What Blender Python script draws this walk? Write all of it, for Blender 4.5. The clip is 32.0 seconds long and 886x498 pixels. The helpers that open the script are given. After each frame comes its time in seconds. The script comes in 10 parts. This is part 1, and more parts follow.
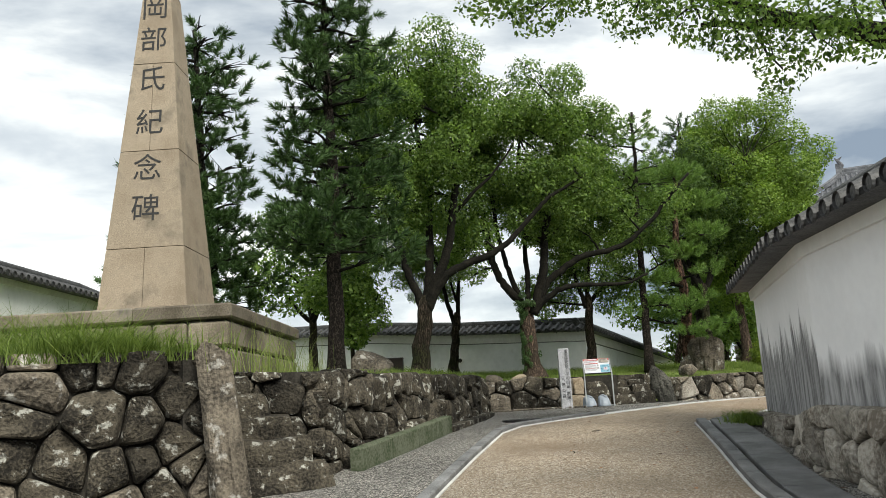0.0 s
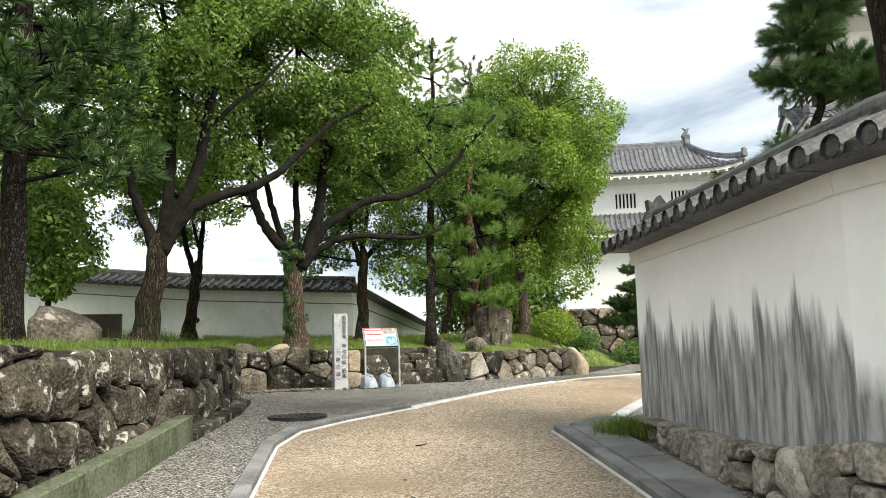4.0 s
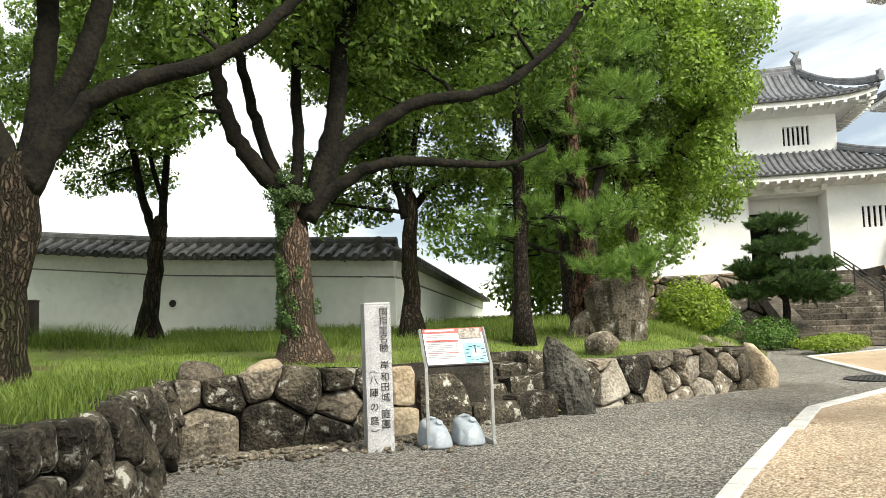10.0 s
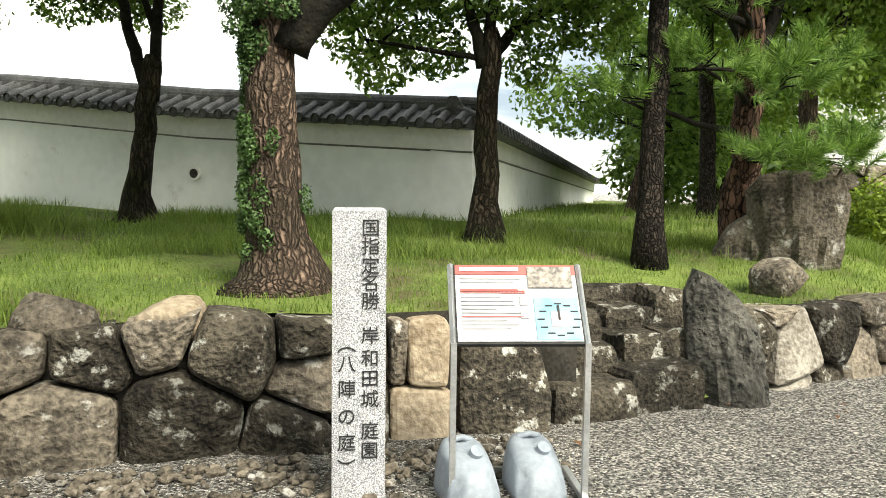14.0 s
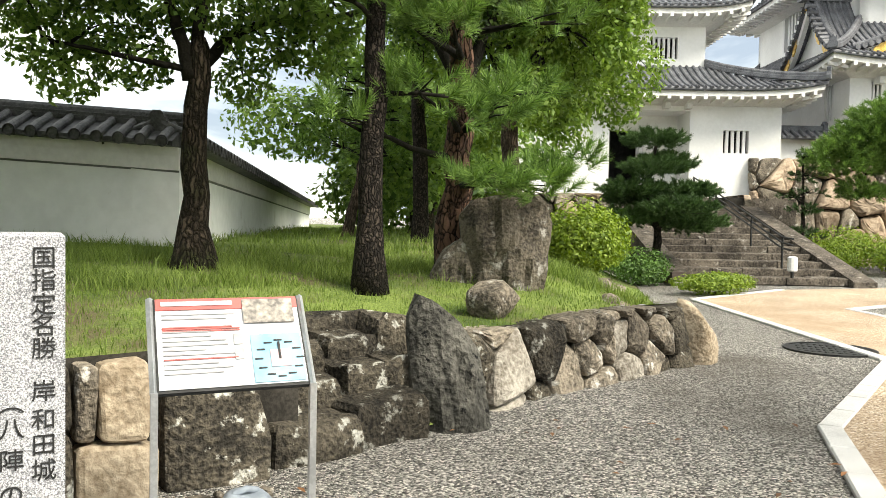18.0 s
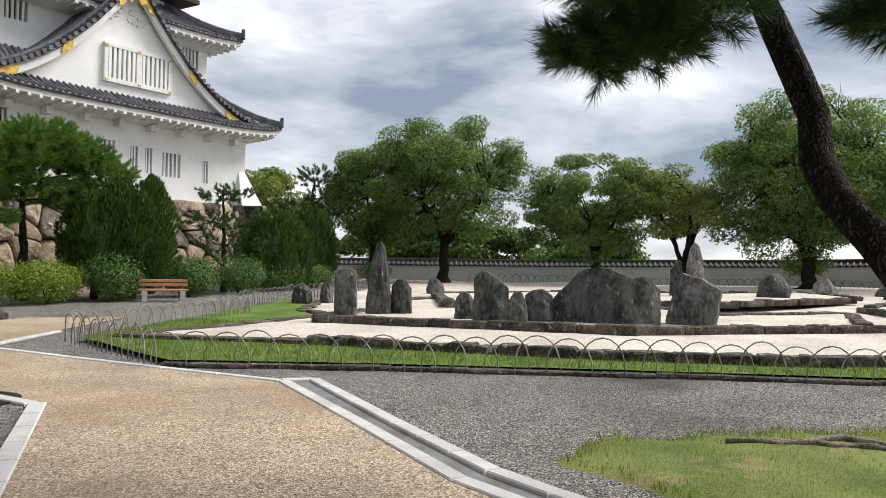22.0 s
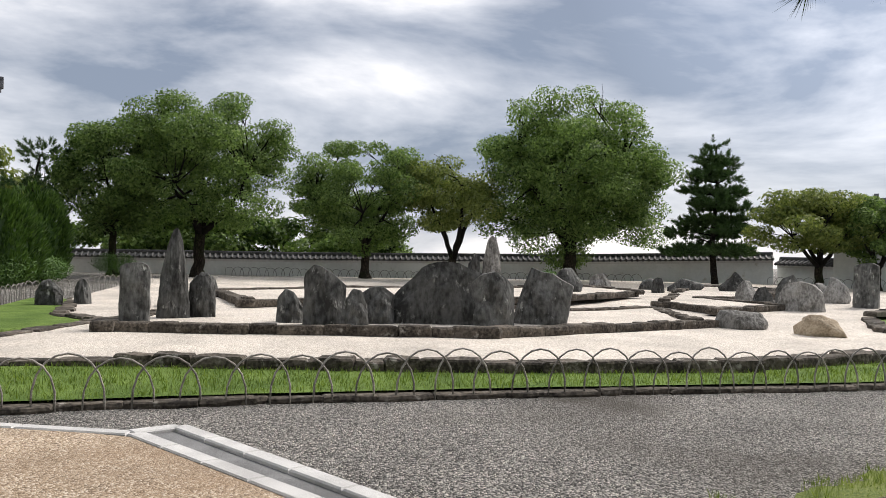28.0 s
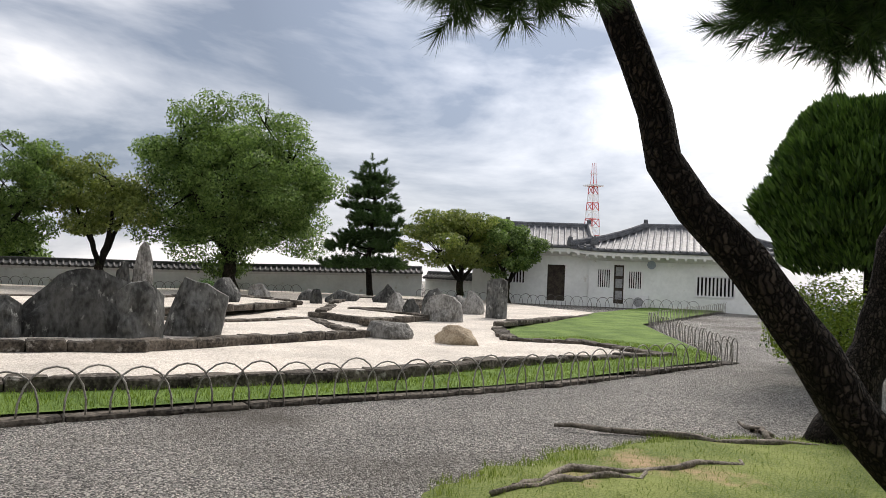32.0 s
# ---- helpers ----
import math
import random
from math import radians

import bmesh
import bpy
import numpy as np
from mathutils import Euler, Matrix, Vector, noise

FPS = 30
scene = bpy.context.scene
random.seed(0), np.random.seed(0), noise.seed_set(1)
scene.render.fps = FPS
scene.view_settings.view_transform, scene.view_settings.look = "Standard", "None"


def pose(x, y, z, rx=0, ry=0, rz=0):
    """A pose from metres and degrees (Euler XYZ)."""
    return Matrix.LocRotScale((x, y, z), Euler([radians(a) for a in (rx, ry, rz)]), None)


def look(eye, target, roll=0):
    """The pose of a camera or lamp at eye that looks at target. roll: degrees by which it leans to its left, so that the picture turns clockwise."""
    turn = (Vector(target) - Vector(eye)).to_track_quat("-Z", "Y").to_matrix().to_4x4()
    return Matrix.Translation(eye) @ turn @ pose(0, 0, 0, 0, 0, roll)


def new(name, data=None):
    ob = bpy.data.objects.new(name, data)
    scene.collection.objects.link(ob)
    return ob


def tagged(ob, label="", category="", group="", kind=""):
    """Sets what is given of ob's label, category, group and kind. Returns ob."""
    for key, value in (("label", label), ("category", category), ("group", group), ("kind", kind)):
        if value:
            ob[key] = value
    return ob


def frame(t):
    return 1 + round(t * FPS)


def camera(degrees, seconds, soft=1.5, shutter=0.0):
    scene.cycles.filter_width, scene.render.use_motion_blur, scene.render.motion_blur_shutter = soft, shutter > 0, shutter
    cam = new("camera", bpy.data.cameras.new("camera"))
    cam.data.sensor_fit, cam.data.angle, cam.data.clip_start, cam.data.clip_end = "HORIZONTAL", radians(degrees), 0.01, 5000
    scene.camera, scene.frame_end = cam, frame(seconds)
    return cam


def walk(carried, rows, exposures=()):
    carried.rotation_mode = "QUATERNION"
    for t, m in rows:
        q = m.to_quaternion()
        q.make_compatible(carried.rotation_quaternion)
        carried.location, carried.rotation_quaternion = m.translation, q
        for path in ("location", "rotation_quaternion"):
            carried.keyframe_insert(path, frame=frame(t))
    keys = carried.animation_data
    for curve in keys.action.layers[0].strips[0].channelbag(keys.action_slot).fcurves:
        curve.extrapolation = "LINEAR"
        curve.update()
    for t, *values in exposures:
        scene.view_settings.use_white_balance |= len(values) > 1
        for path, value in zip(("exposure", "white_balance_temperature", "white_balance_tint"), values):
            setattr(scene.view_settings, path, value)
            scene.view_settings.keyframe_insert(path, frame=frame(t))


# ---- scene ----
cam = camera(57.6, 32.0, 0.85)
ROWS = [
    (0.0, 0.748, 0.373, 1.073, 2.28, 10.69, 3.14),
    (0.5, 0.558, 0.829, 1.110, -1.03, 9.97, 3.52),
    (1.0, 0.411, 1.372, 1.167, -5.12, 8.95, 3.60),
    (1.5, 0.317, 1.880, 1.212, -9.01, 7.95, 3.35),
    (2.0, 0.285, 2.393, 1.301, -12.16, 6.95, 2.76),
    (2.5, 0.333, 2.987, 1.377, -14.32, 6.60, 2.14),
    (3.0, 0.381, 3.527, 1.443, -15.26, 6.67, 1.65),
    (3.5, 0.404, 4.109, 1.441, -15.88, 6.98, 1.43),
    (5.5, 0.498, 6.776, 1.467, -18.47, 6.84, 1.94),
    (6.0, 0.523, 7.406, 1.513, -18.95, 6.41, 1.65),
    (6.5, 0.606, 8.015, 1.578, -19.11, 6.09, 1.24),
    (7.0, 0.740, 8.630, 1.618, -19.20, 6.08, 0.86),
    (7.5, 0.923, 9.214, 1.675, -19.39, 6.45, 0.61),
    (8.0, 1.093, 9.779, 1.754, -19.25, 7.17, 0.60),
    (8.5, 1.214, 10.297, 1.830, -18.77, 7.56, 0.78),
    (9.0, 1.356, 10.888, 1.889, -17.41, 7.38, 1.30),
    (9.5, 1.461, 11.433, 1.937, -15.79, 6.43, 1.90),
    (10.0, 1.641, 12.018, 1.987, -13.92, 4.74, 2.21),
    (10.5, 1.784, 12.572, 1.994, -12.54, 2.90, 1.89),
    (11.0, 2.021, 13.095, 2.032, -11.87, 1.18, 1.00),
    (11.5, 2.206, 13.638, 2.083, -11.24, 0.01, -0.17),
    (12.0, 2.367, 14.224, 2.135, -10.63, -0.90, -1.21),
    (12.5, 2.525, 14.745, 2.182, -9.54, -1.56, -1.77),
    (13.0, 2.645, 15.228, 2.192, -8.22, -2.23, -1.83),
    (13.5, 2.791, 15.626, 2.214, -6.94, -3.18, -1.37),
    (14.0, 2.865, 15.847, 2.227, -6.08, -4.19, -0.72),
    (14.5, 2.867, 15.924, 2.223, -5.74, -5.11, -0.10),
    (16.5, 2.810, 16.139, 2.188, -9.71, -5.18, -0.08),
    (17.0, 2.850, 16.185, 2.183, -13.28, -4.36, -0.42),
    (17.5, 2.898, 16.226, 2.190, -18.89, -3.29, -0.80),
    (18.0, 2.943, 16.223, 2.223, -26.11, -2.20, -1.06),
    (18.5, 2.994, 16.228, 2.234, -34.12, -1.13, -0.80),
    (19.0, 3.028, 16.220, 2.235, -43.31, -0.15, -0.34),
    (19.5, 3.061, 16.258, 2.230, -52.78, 0.43, -0.15),
    (20.0, 3.129, 16.327, 2.230, -62.05, 0.64, -0.66),
    (20.5, 3.240, 16.503, 2.234, -70.27, 0.76, -1.29),
    (21.0, 3.339, 16.684, 2.229, -76.49, 0.64, -1.61),
    (21.5, 3.496, 16.869, 2.241, -80.63, 0.70, -1.58),
    (22.0, 3.750, 17.017, 2.250, -83.30, 0.84, -1.10),
    (22.5, 3.958, 17.174, 2.266, -84.94, 1.31, -0.40),
    (23.0, 4.194, 17.336, 2.294, -85.75, 1.65, -0.04),
    (23.5, 4.446, 17.538, 2.294, -85.79, 1.98, 0.12),
    (24.0, 4.752, 17.814, 2.275, -85.35, 2.07, 0.04),
    (24.5, 5.001, 18.106, 2.274, -85.11, 1.85, -0.06),
    (26.5, 6.287, 18.949, 2.203, -91.41, 1.01, 0.60),
    (27.0, 6.431, 19.058, 2.201, -94.62, 0.88, 0.42),
    (27.5, 6.511, 19.111, 2.195, -98.35, 0.81, -0.30),
    (28.0, 6.504, 19.133, 2.194, -102.66, 0.77, -1.40),
    (28.5, 6.488, 19.128, 2.201, -106.98, 0.97, -2.41),
    (29.0, 6.463, 19.118, 2.219, -111.04, 1.27, -3.10),
    (29.5, 6.475, 19.109, 2.233, -114.77, 1.66, -3.41),
    (30.0, 6.477, 19.094, 2.238, -118.54, 2.04, -3.48),
    (30.5, 6.486, 19.069, 2.230, -122.02, 2.34, -3.30),
    (31.0, 6.478, 19.053, 2.219, -124.63, 2.44, -3.01),
    (31.5, 6.487, 19.030, 2.220, -126.16, 2.41, -2.79),
    (32.0, 6.466, 19.038, 2.223, -126.32, 2.30, -2.60),
]
EXPOSURES = [(0.0, 0.58, 6550, 5), (1.0, 0.92, 6600, 5), (2.5, 1.22, 6700, 5), (6.0, 1.27, 6900, 6), (9.0, 1.33, 7000, 5), (13.0, 1.48, 7000, 4), (18.0, 1.46, 6950, 6), (19.0, 1.3, 6850, 8), (20.0, 0.88, 6600, 10), (21.0, 0.55, 6450, 12), (24.0, 0.48, 6450, 11), (28.0, 0.42, 6500, 13), (30.0, 0.38, 6550, 13), (32.0, 0.42, 6550, 13)]
walk(cam, [(t, pose(x, y, z, 90 + pitch, roll, yaw)) for t, x, y, z, yaw, pitch, roll in ROWS], EXPOSURES)

# ---- sky and sun: an overcast afternoon, the sun behind cloud in the south-east ----
SUN_AZ, SUN_EL = radians(152), radians(46)
world = bpy.data.worlds.new("overcast_sky")
scene.world = world
world.use_nodes = True
wt = world.node_tree
wn, wl = wt.nodes, wt.links
sky = wn.new("ShaderNodeTexSky")
sky.sky_type, sky.sun_disc = "NISHITA", False
sky.sun_elevation, sky.sun_rotation = SUN_EL, SUN_AZ
tc = wn.new("ShaderNodeTexCoord")
mp = wn.new("ShaderNodeMapping")
mp.inputs["Scale"].default_value = (1.0, 1.0, 3.2)
mp.inputs["Location"].default_value = (0.35, 0.1, 0.2)
wl.new(tc.outputs["Generated"], mp.inputs["Vector"])
cn = wn.new("ShaderNodeTexNoise")
cn.inputs["Scale"].default_value, cn.inputs["Detail"].default_value, cn.inputs["Roughness"].default_value = 2.1, 7.0, 0.55
cn.inputs["Distortion"].default_value = 0.25
wl.new(mp.outputs["Vector"], cn.inputs["Vector"])
cr = wn.new("ShaderNodeValToRGB")
ce = cr.color_ramp.elements
ce[0].position, ce[0].color = 0.36, (0.21, 0.25, 0.315, 1)
ce[1].position, ce[1].color = 0.64, (1.08, 1.06, 1.02, 1)
mid = ce.new(0.50)
mid.color = (0.56, 0.585, 0.62, 1)
wl.new(cn.outputs["Fac"], cr.inputs["Fac"])
glow = wn.new("ShaderNodeVectorMath")
glow.operation = "DOT_PRODUCT"
wl.new(tc.outputs["Generated"], glow.inputs[0])
GLOW_AZ, GLOW_EL = radians(134), radians(24)
glow.inputs[1].default_value = (math.sin(GLOW_AZ) * math.cos(GLOW_EL), math.cos(GLOW_AZ) * math.cos(GLOW_EL), math.sin(GLOW_EL))
gp = wn.new("ShaderNodeMapRange")
gp.inputs["From Min"].default_value, gp.inputs["From Max"].default_value = 0.93, 1.0
gp.inputs["To Min"].default_value, gp.inputs["To Max"].default_value = 1.0, 1.55
wl.new(glow.outputs["Value"], gp.inputs["Value"])
cm = wn.new("ShaderNodeVectorMath")
cm.operation = "SCALE"
wl.new(cr.outputs["Color"], cm.inputs[0])
wl.new(gp.outputs["Result"], cm.inputs["Scale"])
bsky, bcl, add = wn.new("ShaderNodeBackground"), wn.new("ShaderNodeBackground"), wn.new("ShaderNodeMixShader")
bsky.inputs["Strength"].default_value = 0.10
bcl.inputs["Strength"].default_value = 1.0
add.inputs[0].default_value = 0.88
wl.new(sky.outputs["Color"], bsky.inputs["Color"])
wl.new(cm.outputs[0], bcl.inputs["Color"])
wl.new(bsky.outputs[0], add.inputs[1])
wl.new(bcl.outputs[0], add.inputs[2])
wl.new(add.outputs[0], wn["World Output"].inputs["Surface"])
sun = new("sun", bpy.data.lights.new("sun", "SUN"))
sun.data.energy, sun.data.angle, sun.data.color = 2.9, radians(26), (1.0, 0.95, 0.87)
sun.matrix_world = look((0, 0, 0), (-math.sin(SUN_AZ) * math.cos(SUN_EL), -math.cos(SUN_AZ) * math.cos(SUN_EL), -math.sin(SUN_EL)))

# ---- materials ----


def mat(name, c1, c2, scale=4.0, rough=0.85, bump=0.3, bscale=25.0, metal=0.0, fine=0.5, island=0.0, obj=0.0, spots=None, stretch=(1, 1, 1), dist=0.02, hard=0.10):
    """A surface whose colour wanders between c1 and c2 at two scales, with relief; island and obj: how far single pieces differ in brightness."""
    m = bpy.data.materials.new(name)
    m.use_nodes = True
    nt = m.node_tree
    N, L = nt.nodes, nt.links
    b = N["Principled BSDF"]
    b.inputs["Roughness"].default_value, b.inputs["Metallic"].default_value = rough, metal
    b.inputs["Specular IOR Level"].default_value = 0.2 if rough > 0.78 else 0.5
    co, mapp = N.new("ShaderNodeTexCoord"), N.new("ShaderNodeMapping")
    mapp.inputs["Scale"].default_value = stretch
    geo = N.new("ShaderNodeNewGeometry")
    L.new(geo.outputs["Position"], mapp.inputs["Vector"])
    n1, n2 = N.new("ShaderNodeTexNoise"), N.new("ShaderNodeTexNoise")
    n1.inputs["Scale"].default_value, n1.inputs["Detail"].default_value = scale, 5
    n2.inputs["Scale"].default_value, n2.inputs["Detail"].default_value = bscale, 4
    L.new(mapp.outputs["Vector"], n1.inputs["Vector"])
    L.new(mapp.outputs["Vector"], n2.inputs["Vector"])
    mixv = N.new("ShaderNodeMix")
    mixv.inputs["Factor"].default_value = fine
    L.new(n1.outputs["Fac"], mixv.inputs["A"])
    L.new(n2.outputs["Fac"], mixv.inputs["B"])
    ramp = N.new("ShaderNodeValToRGB")
    ramp.color_ramp.elements[0].position, ramp.color_ramp.elements[0].color = 0.5 - hard, (*c1, 1)
    ramp.color_ramp.elements[1].position, ramp.color_ramp.elements[1].color = 0.5 + hard, (*c2, 1)
    L.new(mixv.outputs["Result"], ramp.inputs["Fac"])
    out = ramp.outputs["Color"]
    if spots:
        col, lo, hi, sc = spots
        n3 = N.new("ShaderNodeTexNoise")
        n3.inputs["Scale"].default_value, n3.inputs["Detail"].default_value, n3.inputs["Roughness"].default_value = sc, 6, 0.65
        L.new(mapp.outputs["Vector"], n3.inputs["Vector"])
        r3 = N.new("ShaderNodeMapRange")
        r3.inputs["From Min"].default_value, r3.inputs["From Max"].default_value = lo, hi
        L.new(n3.outputs["Fac"], r3.inputs["Value"])
        mx = N.new("ShaderNodeMix")
        mx.data_type = "RGBA"
        mx.inputs["B"].default_value = (*col, 1)
        L.new(r3.outputs["Result"], mx.inputs["Factor"])
        L.new(out, mx.inputs["A"])
        out = mx.outputs["Result"]
    if island or obj:
        src = geo.outputs["Random Per Island"] if island else N.new("ShaderNodeObjectInfo").outputs["Random"]
        amt = island or obj
        r4 = N.new("ShaderNodeMapRange")
        r4.inputs["To Min"].default_value, r4.inputs["To Max"].default_value = 1 - amt, 1 + amt
        L.new(src, r4.inputs["Value"])
        hs = N.new("ShaderNodeHueSaturation")
        L.new(r4.outputs["Result"], hs.inputs["Value"])
        L.new(out, hs.inputs["Color"])
        out = hs.outputs["Color"]
    L.new(out, b.inputs["Base Color"])
    if bump:
        bp = N.new("ShaderNodeBump")
        bp.inputs["Strength"].default_value, bp.inputs["Distance"].default_value = bump, dist
        L.new(n2.outputs["Fac"], bp.inputs["Height"])
        L.new(bp.outputs["Normal"], b.inputs["Normal"])
    return m


def pebble_mat(name, cols, cell, rough=0.9, bump=0.8, dist=0.02, dirt=None, darker=None):
    """Gravel, paving grit or sand: small grains, each with its own colour; the last argument (y, y, tint) multiplies
    the colour by the tint, fading out from the first y to the second.
    """
    m = bpy.data.materials.new(name)
    m.use_nodes = True
    nt = m.node_tree
    N, L = nt.nodes, nt.links
    b = N["Principled BSDF"]
    b.inputs["Roughness"].default_value = rough
    geo, v = N.new("ShaderNodeNewGeometry"), N.new("ShaderNodeTexVoronoi")
    v.inputs["Scale"].default_value = cell
    L.new(geo.outputs["Position"], v.inputs["Vector"])
    bw = N.new("ShaderNodeSeparateColor")
    L.new(v.outputs["Color"], bw.inputs["Color"])
    ramp = N.new("ShaderNodeValToRGB")
    el = ramp.color_ramp.elements
    el[0].color, el[1].color = (*cols[0], 1), (*cols[-1], 1)
    for i, c in enumerate(cols[1:-1]):
        el.new((i + 1) / (len(cols) - 1)).color = (*c, 1)
    L.new(bw.outputs[0], ramp.inputs["Fac"])
    n = N.new("ShaderNodeTexNoise")
    n.inputs["Scale"].default_value, n.inputs["Detail"].default_value = 0.7, 6
    L.new(geo.outputs["Position"], n.inputs["Vector"])
    r = N.new("ShaderNodeMapRange")
    r.inputs["From Min"].default_value, r.inputs["From Max"].default_value = 0.3, 0.7
    r.inputs["To Min"].default_value, r.inputs["To Max"].default_value = 0.78, 1.18
    L.new(n.outputs["Fac"], r.inputs["Value"])
    hs = N.new("ShaderNodeHueSaturation")
    L.new(r.outputs["Result"], hs.inputs["Value"])
    L.new(ramp.outputs["Color"], hs.inputs["Color"])
    out = hs.outputs["Color"]
    if dirt:
        r2, mx = N.new("ShaderNodeMapRange"), N.new("ShaderNodeMix")
        n5 = N.new("ShaderNodeTexNoise")
        n5.inputs["Scale"].default_value, n5.inputs["Detail"].default_value = dirt[3], 5
        L.new(geo.outputs["Position"], n5.inputs["Vector"])
        r2.inputs["From Min"].default_value, r2.inputs["From Max"].default_value = dirt[1], dirt[2]
        L.new(n5.outputs["Fac"], r2.inputs["Value"])
        mx.data_type = "RGBA"
        mx.inputs["B"].default_value = (*dirt[0], 1)
        L.new(r2.outputs["Result"], mx.inputs["Factor"])
        L.new(out, mx.inputs["A"])
        out = mx.outputs["Result"]
    if darker:
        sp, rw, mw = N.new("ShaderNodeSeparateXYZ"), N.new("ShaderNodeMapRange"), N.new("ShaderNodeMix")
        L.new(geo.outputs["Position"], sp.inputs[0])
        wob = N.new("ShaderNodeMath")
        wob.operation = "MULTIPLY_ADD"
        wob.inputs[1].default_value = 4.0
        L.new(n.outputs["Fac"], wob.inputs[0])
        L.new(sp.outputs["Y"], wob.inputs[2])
        rw.inputs["From Min"].default_value, rw.inputs["From Max"].default_value = darker[0], darker[1]
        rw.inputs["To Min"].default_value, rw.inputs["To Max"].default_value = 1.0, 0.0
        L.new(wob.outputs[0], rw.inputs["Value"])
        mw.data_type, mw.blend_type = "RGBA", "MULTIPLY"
        mw.inputs["B"].default_value = (*darker[2], 1)
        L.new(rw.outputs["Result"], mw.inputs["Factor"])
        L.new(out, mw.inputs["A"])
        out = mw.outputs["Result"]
    L.new(out, b.inputs["Base Color"])
    bp = N.new("ShaderNodeBump")
    bp.inputs["Strength"].default_value, bp.inputs["Distance"].default_value = bump, dist
    bp.invert = True
    L.new(v.outputs["Distance"], bp.inputs["Height"])
    L.new(bp.outputs["Normal"], b.inputs["Normal"])
    return m


def leaf_mat(name, c1, c2, trans=0.42, rough=0.5, clump=0.6):
    m = bpy.data.materials.new(name)
    m.use_nodes = True
    nt = m.node_tree
    N, L = nt.nodes, nt.links
    b = N["Principled BSDF"]
    geo = N.new("ShaderNodeNewGeometry")
    n = N.new("ShaderNodeTexNoise")
    n.inputs["Scale"].default_value, n.inputs["Detail"].default_value = clump, 3
    L.new(geo.outputs["Position"], n.inputs["Vector"])
    mixv = N.new("ShaderNodeMix")
    mixv.inputs["Factor"].default_value = 0.55
    L.new(n.outputs["Fac"], mixv.inputs["A"])
    L.new(geo.outputs["Random Per Island"], mixv.inputs["B"])
    ramp = N.new("ShaderNodeValToRGB")
    ramp.color_ramp.elements[0].position, ramp.color_ramp.elements[0].color = 0.2, (*c1, 1)
    ramp.color_ramp.elements[1].position, ramp.color_ramp.elements[1].color = 0.85, (*c2, 1)
    L.new(mixv.outputs["Result"], ramp.inputs["Fac"])
    L.new(ramp.outputs["Color"], b.inputs["Base Color"])
    b.inputs["Roughness"].default_value, b.inputs["Specular IOR Level"].default_value = rough, 0.25
    tr, mx = N.new("ShaderNodeBsdfTranslucent"), N.new("ShaderNodeMixShader")
    hs = N.new("ShaderNodeHueSaturation")
    hs.inputs["Value"].default_value, hs.inputs["Saturation"].default_value = 1.5, 1.15
    L.new(ramp.outputs["Color"], hs.inputs["Color"])
    L.new(hs.outputs["Color"], tr.inputs["Color"])
    mx.inputs[0].default_value = trans
    L.new(b.outputs[0], mx.inputs[1])
    L.new(tr.outputs[0], mx.inputs[2])
    L.new(mx.outputs[0], N["Material Output"].inputs["Surface"])
    return m


GRAVEL = pebble_mat("grey_gravel", [(0.022, 0.021, 0.019), (0.15, 0.14, 0.126), (0.41, 0.385, 0.35), (0.92, 0.88, 0.81)], 76, 0.9, 1.0, 0.050, dirt=((0.10, 0.085, 0.065), 0.55, 0.75, 0.35))
PATH = pebble_mat("tan_paving", [(0.13, 0.088, 0.058), (0.345, 0.252, 0.165), (0.46, 0.355, 0.248), (0.74, 0.64, 0.52)], 75, bump=0.7, dist=0.010, dirt=((0.26, 0.175, 0.105), 0.5, 0.78, 0.5), darker=(10.0, 19.0, (0.50, 0.54, 0.58)))
SAND = pebble_mat("white_sand", [(0.42, 0.37, 0.31), (0.60, 0.54, 0.47), (0.74, 0.69, 0.62)], 40, bump=0.7, dist=0.02)
PLASTER = mat("white_plaster", (0.78, 0.78, 0.77), (0.87, 0.87, 0.86), 0.8, 0.9, 0.1, 9, fine=0.3)
PLASTER_OLD = mat("weathered_plaster", (0.76, 0.77, 0.75), (0.87, 0.88, 0.86), 0.7, 0.9, 0.15, 6, fine=0.35, spots=((0.50, 0.46, 0.38), 0.62, 0.78, 1.6))
TILE_FAR = mat("grey_roof_tile", (0.05, 0.052, 0.06), (0.15, 0.155, 0.17), 3, 0.58, 0.2, 30, island=0.25)
TILE_OLD = mat("weathered_dark_tile", (0.025, 0.025, 0.025), (0.085, 0.085, 0.085), 5, 0.6, 0.4, 30, obj=0.25)
SOFFIT = mat("eave_plaster", (0.70, 0.69, 0.67), (0.80, 0.79, 0.77), 2, 0.9, 0.1, 12)
GRANITE = mat("light_granite", (0.42, 0.41, 0.40), (0.66, 0.65, 0.63), 3, 0.75, 0.25, 160, fine=0.65, obj=0.08)
KERB_DARK = mat("dark_granite", (0.10, 0.10, 0.10), (0.24, 0.24, 0.24), 3, 0.7, 0.3, 120, obj=0.15)
SPECKLE = mat("speckled_granite", (0.16, 0.16, 0.175), (0.70, 0.70, 0.73), 6, 0.7, 0.2, 170, fine=0.85)
OBELISK = mat("beige_granite", (0.23, 0.185, 0.135), (0.40, 0.335, 0.255), 1.6, 0.85, 0.35, 70, fine=0.55, spots=((0.13, 0.11, 0.085), 0.50, 0.72, 1.6), obj=0.06)
PEDESTAL = mat("stained_granite", (0.11, 0.092, 0.07), (0.30, 0.255, 0.20), 1.8, 0.85, 0.3, 70, fine=0.4, spots=((0.11, 0.10, 0.085), 0.5, 0.7, 1.8), obj=0.32)
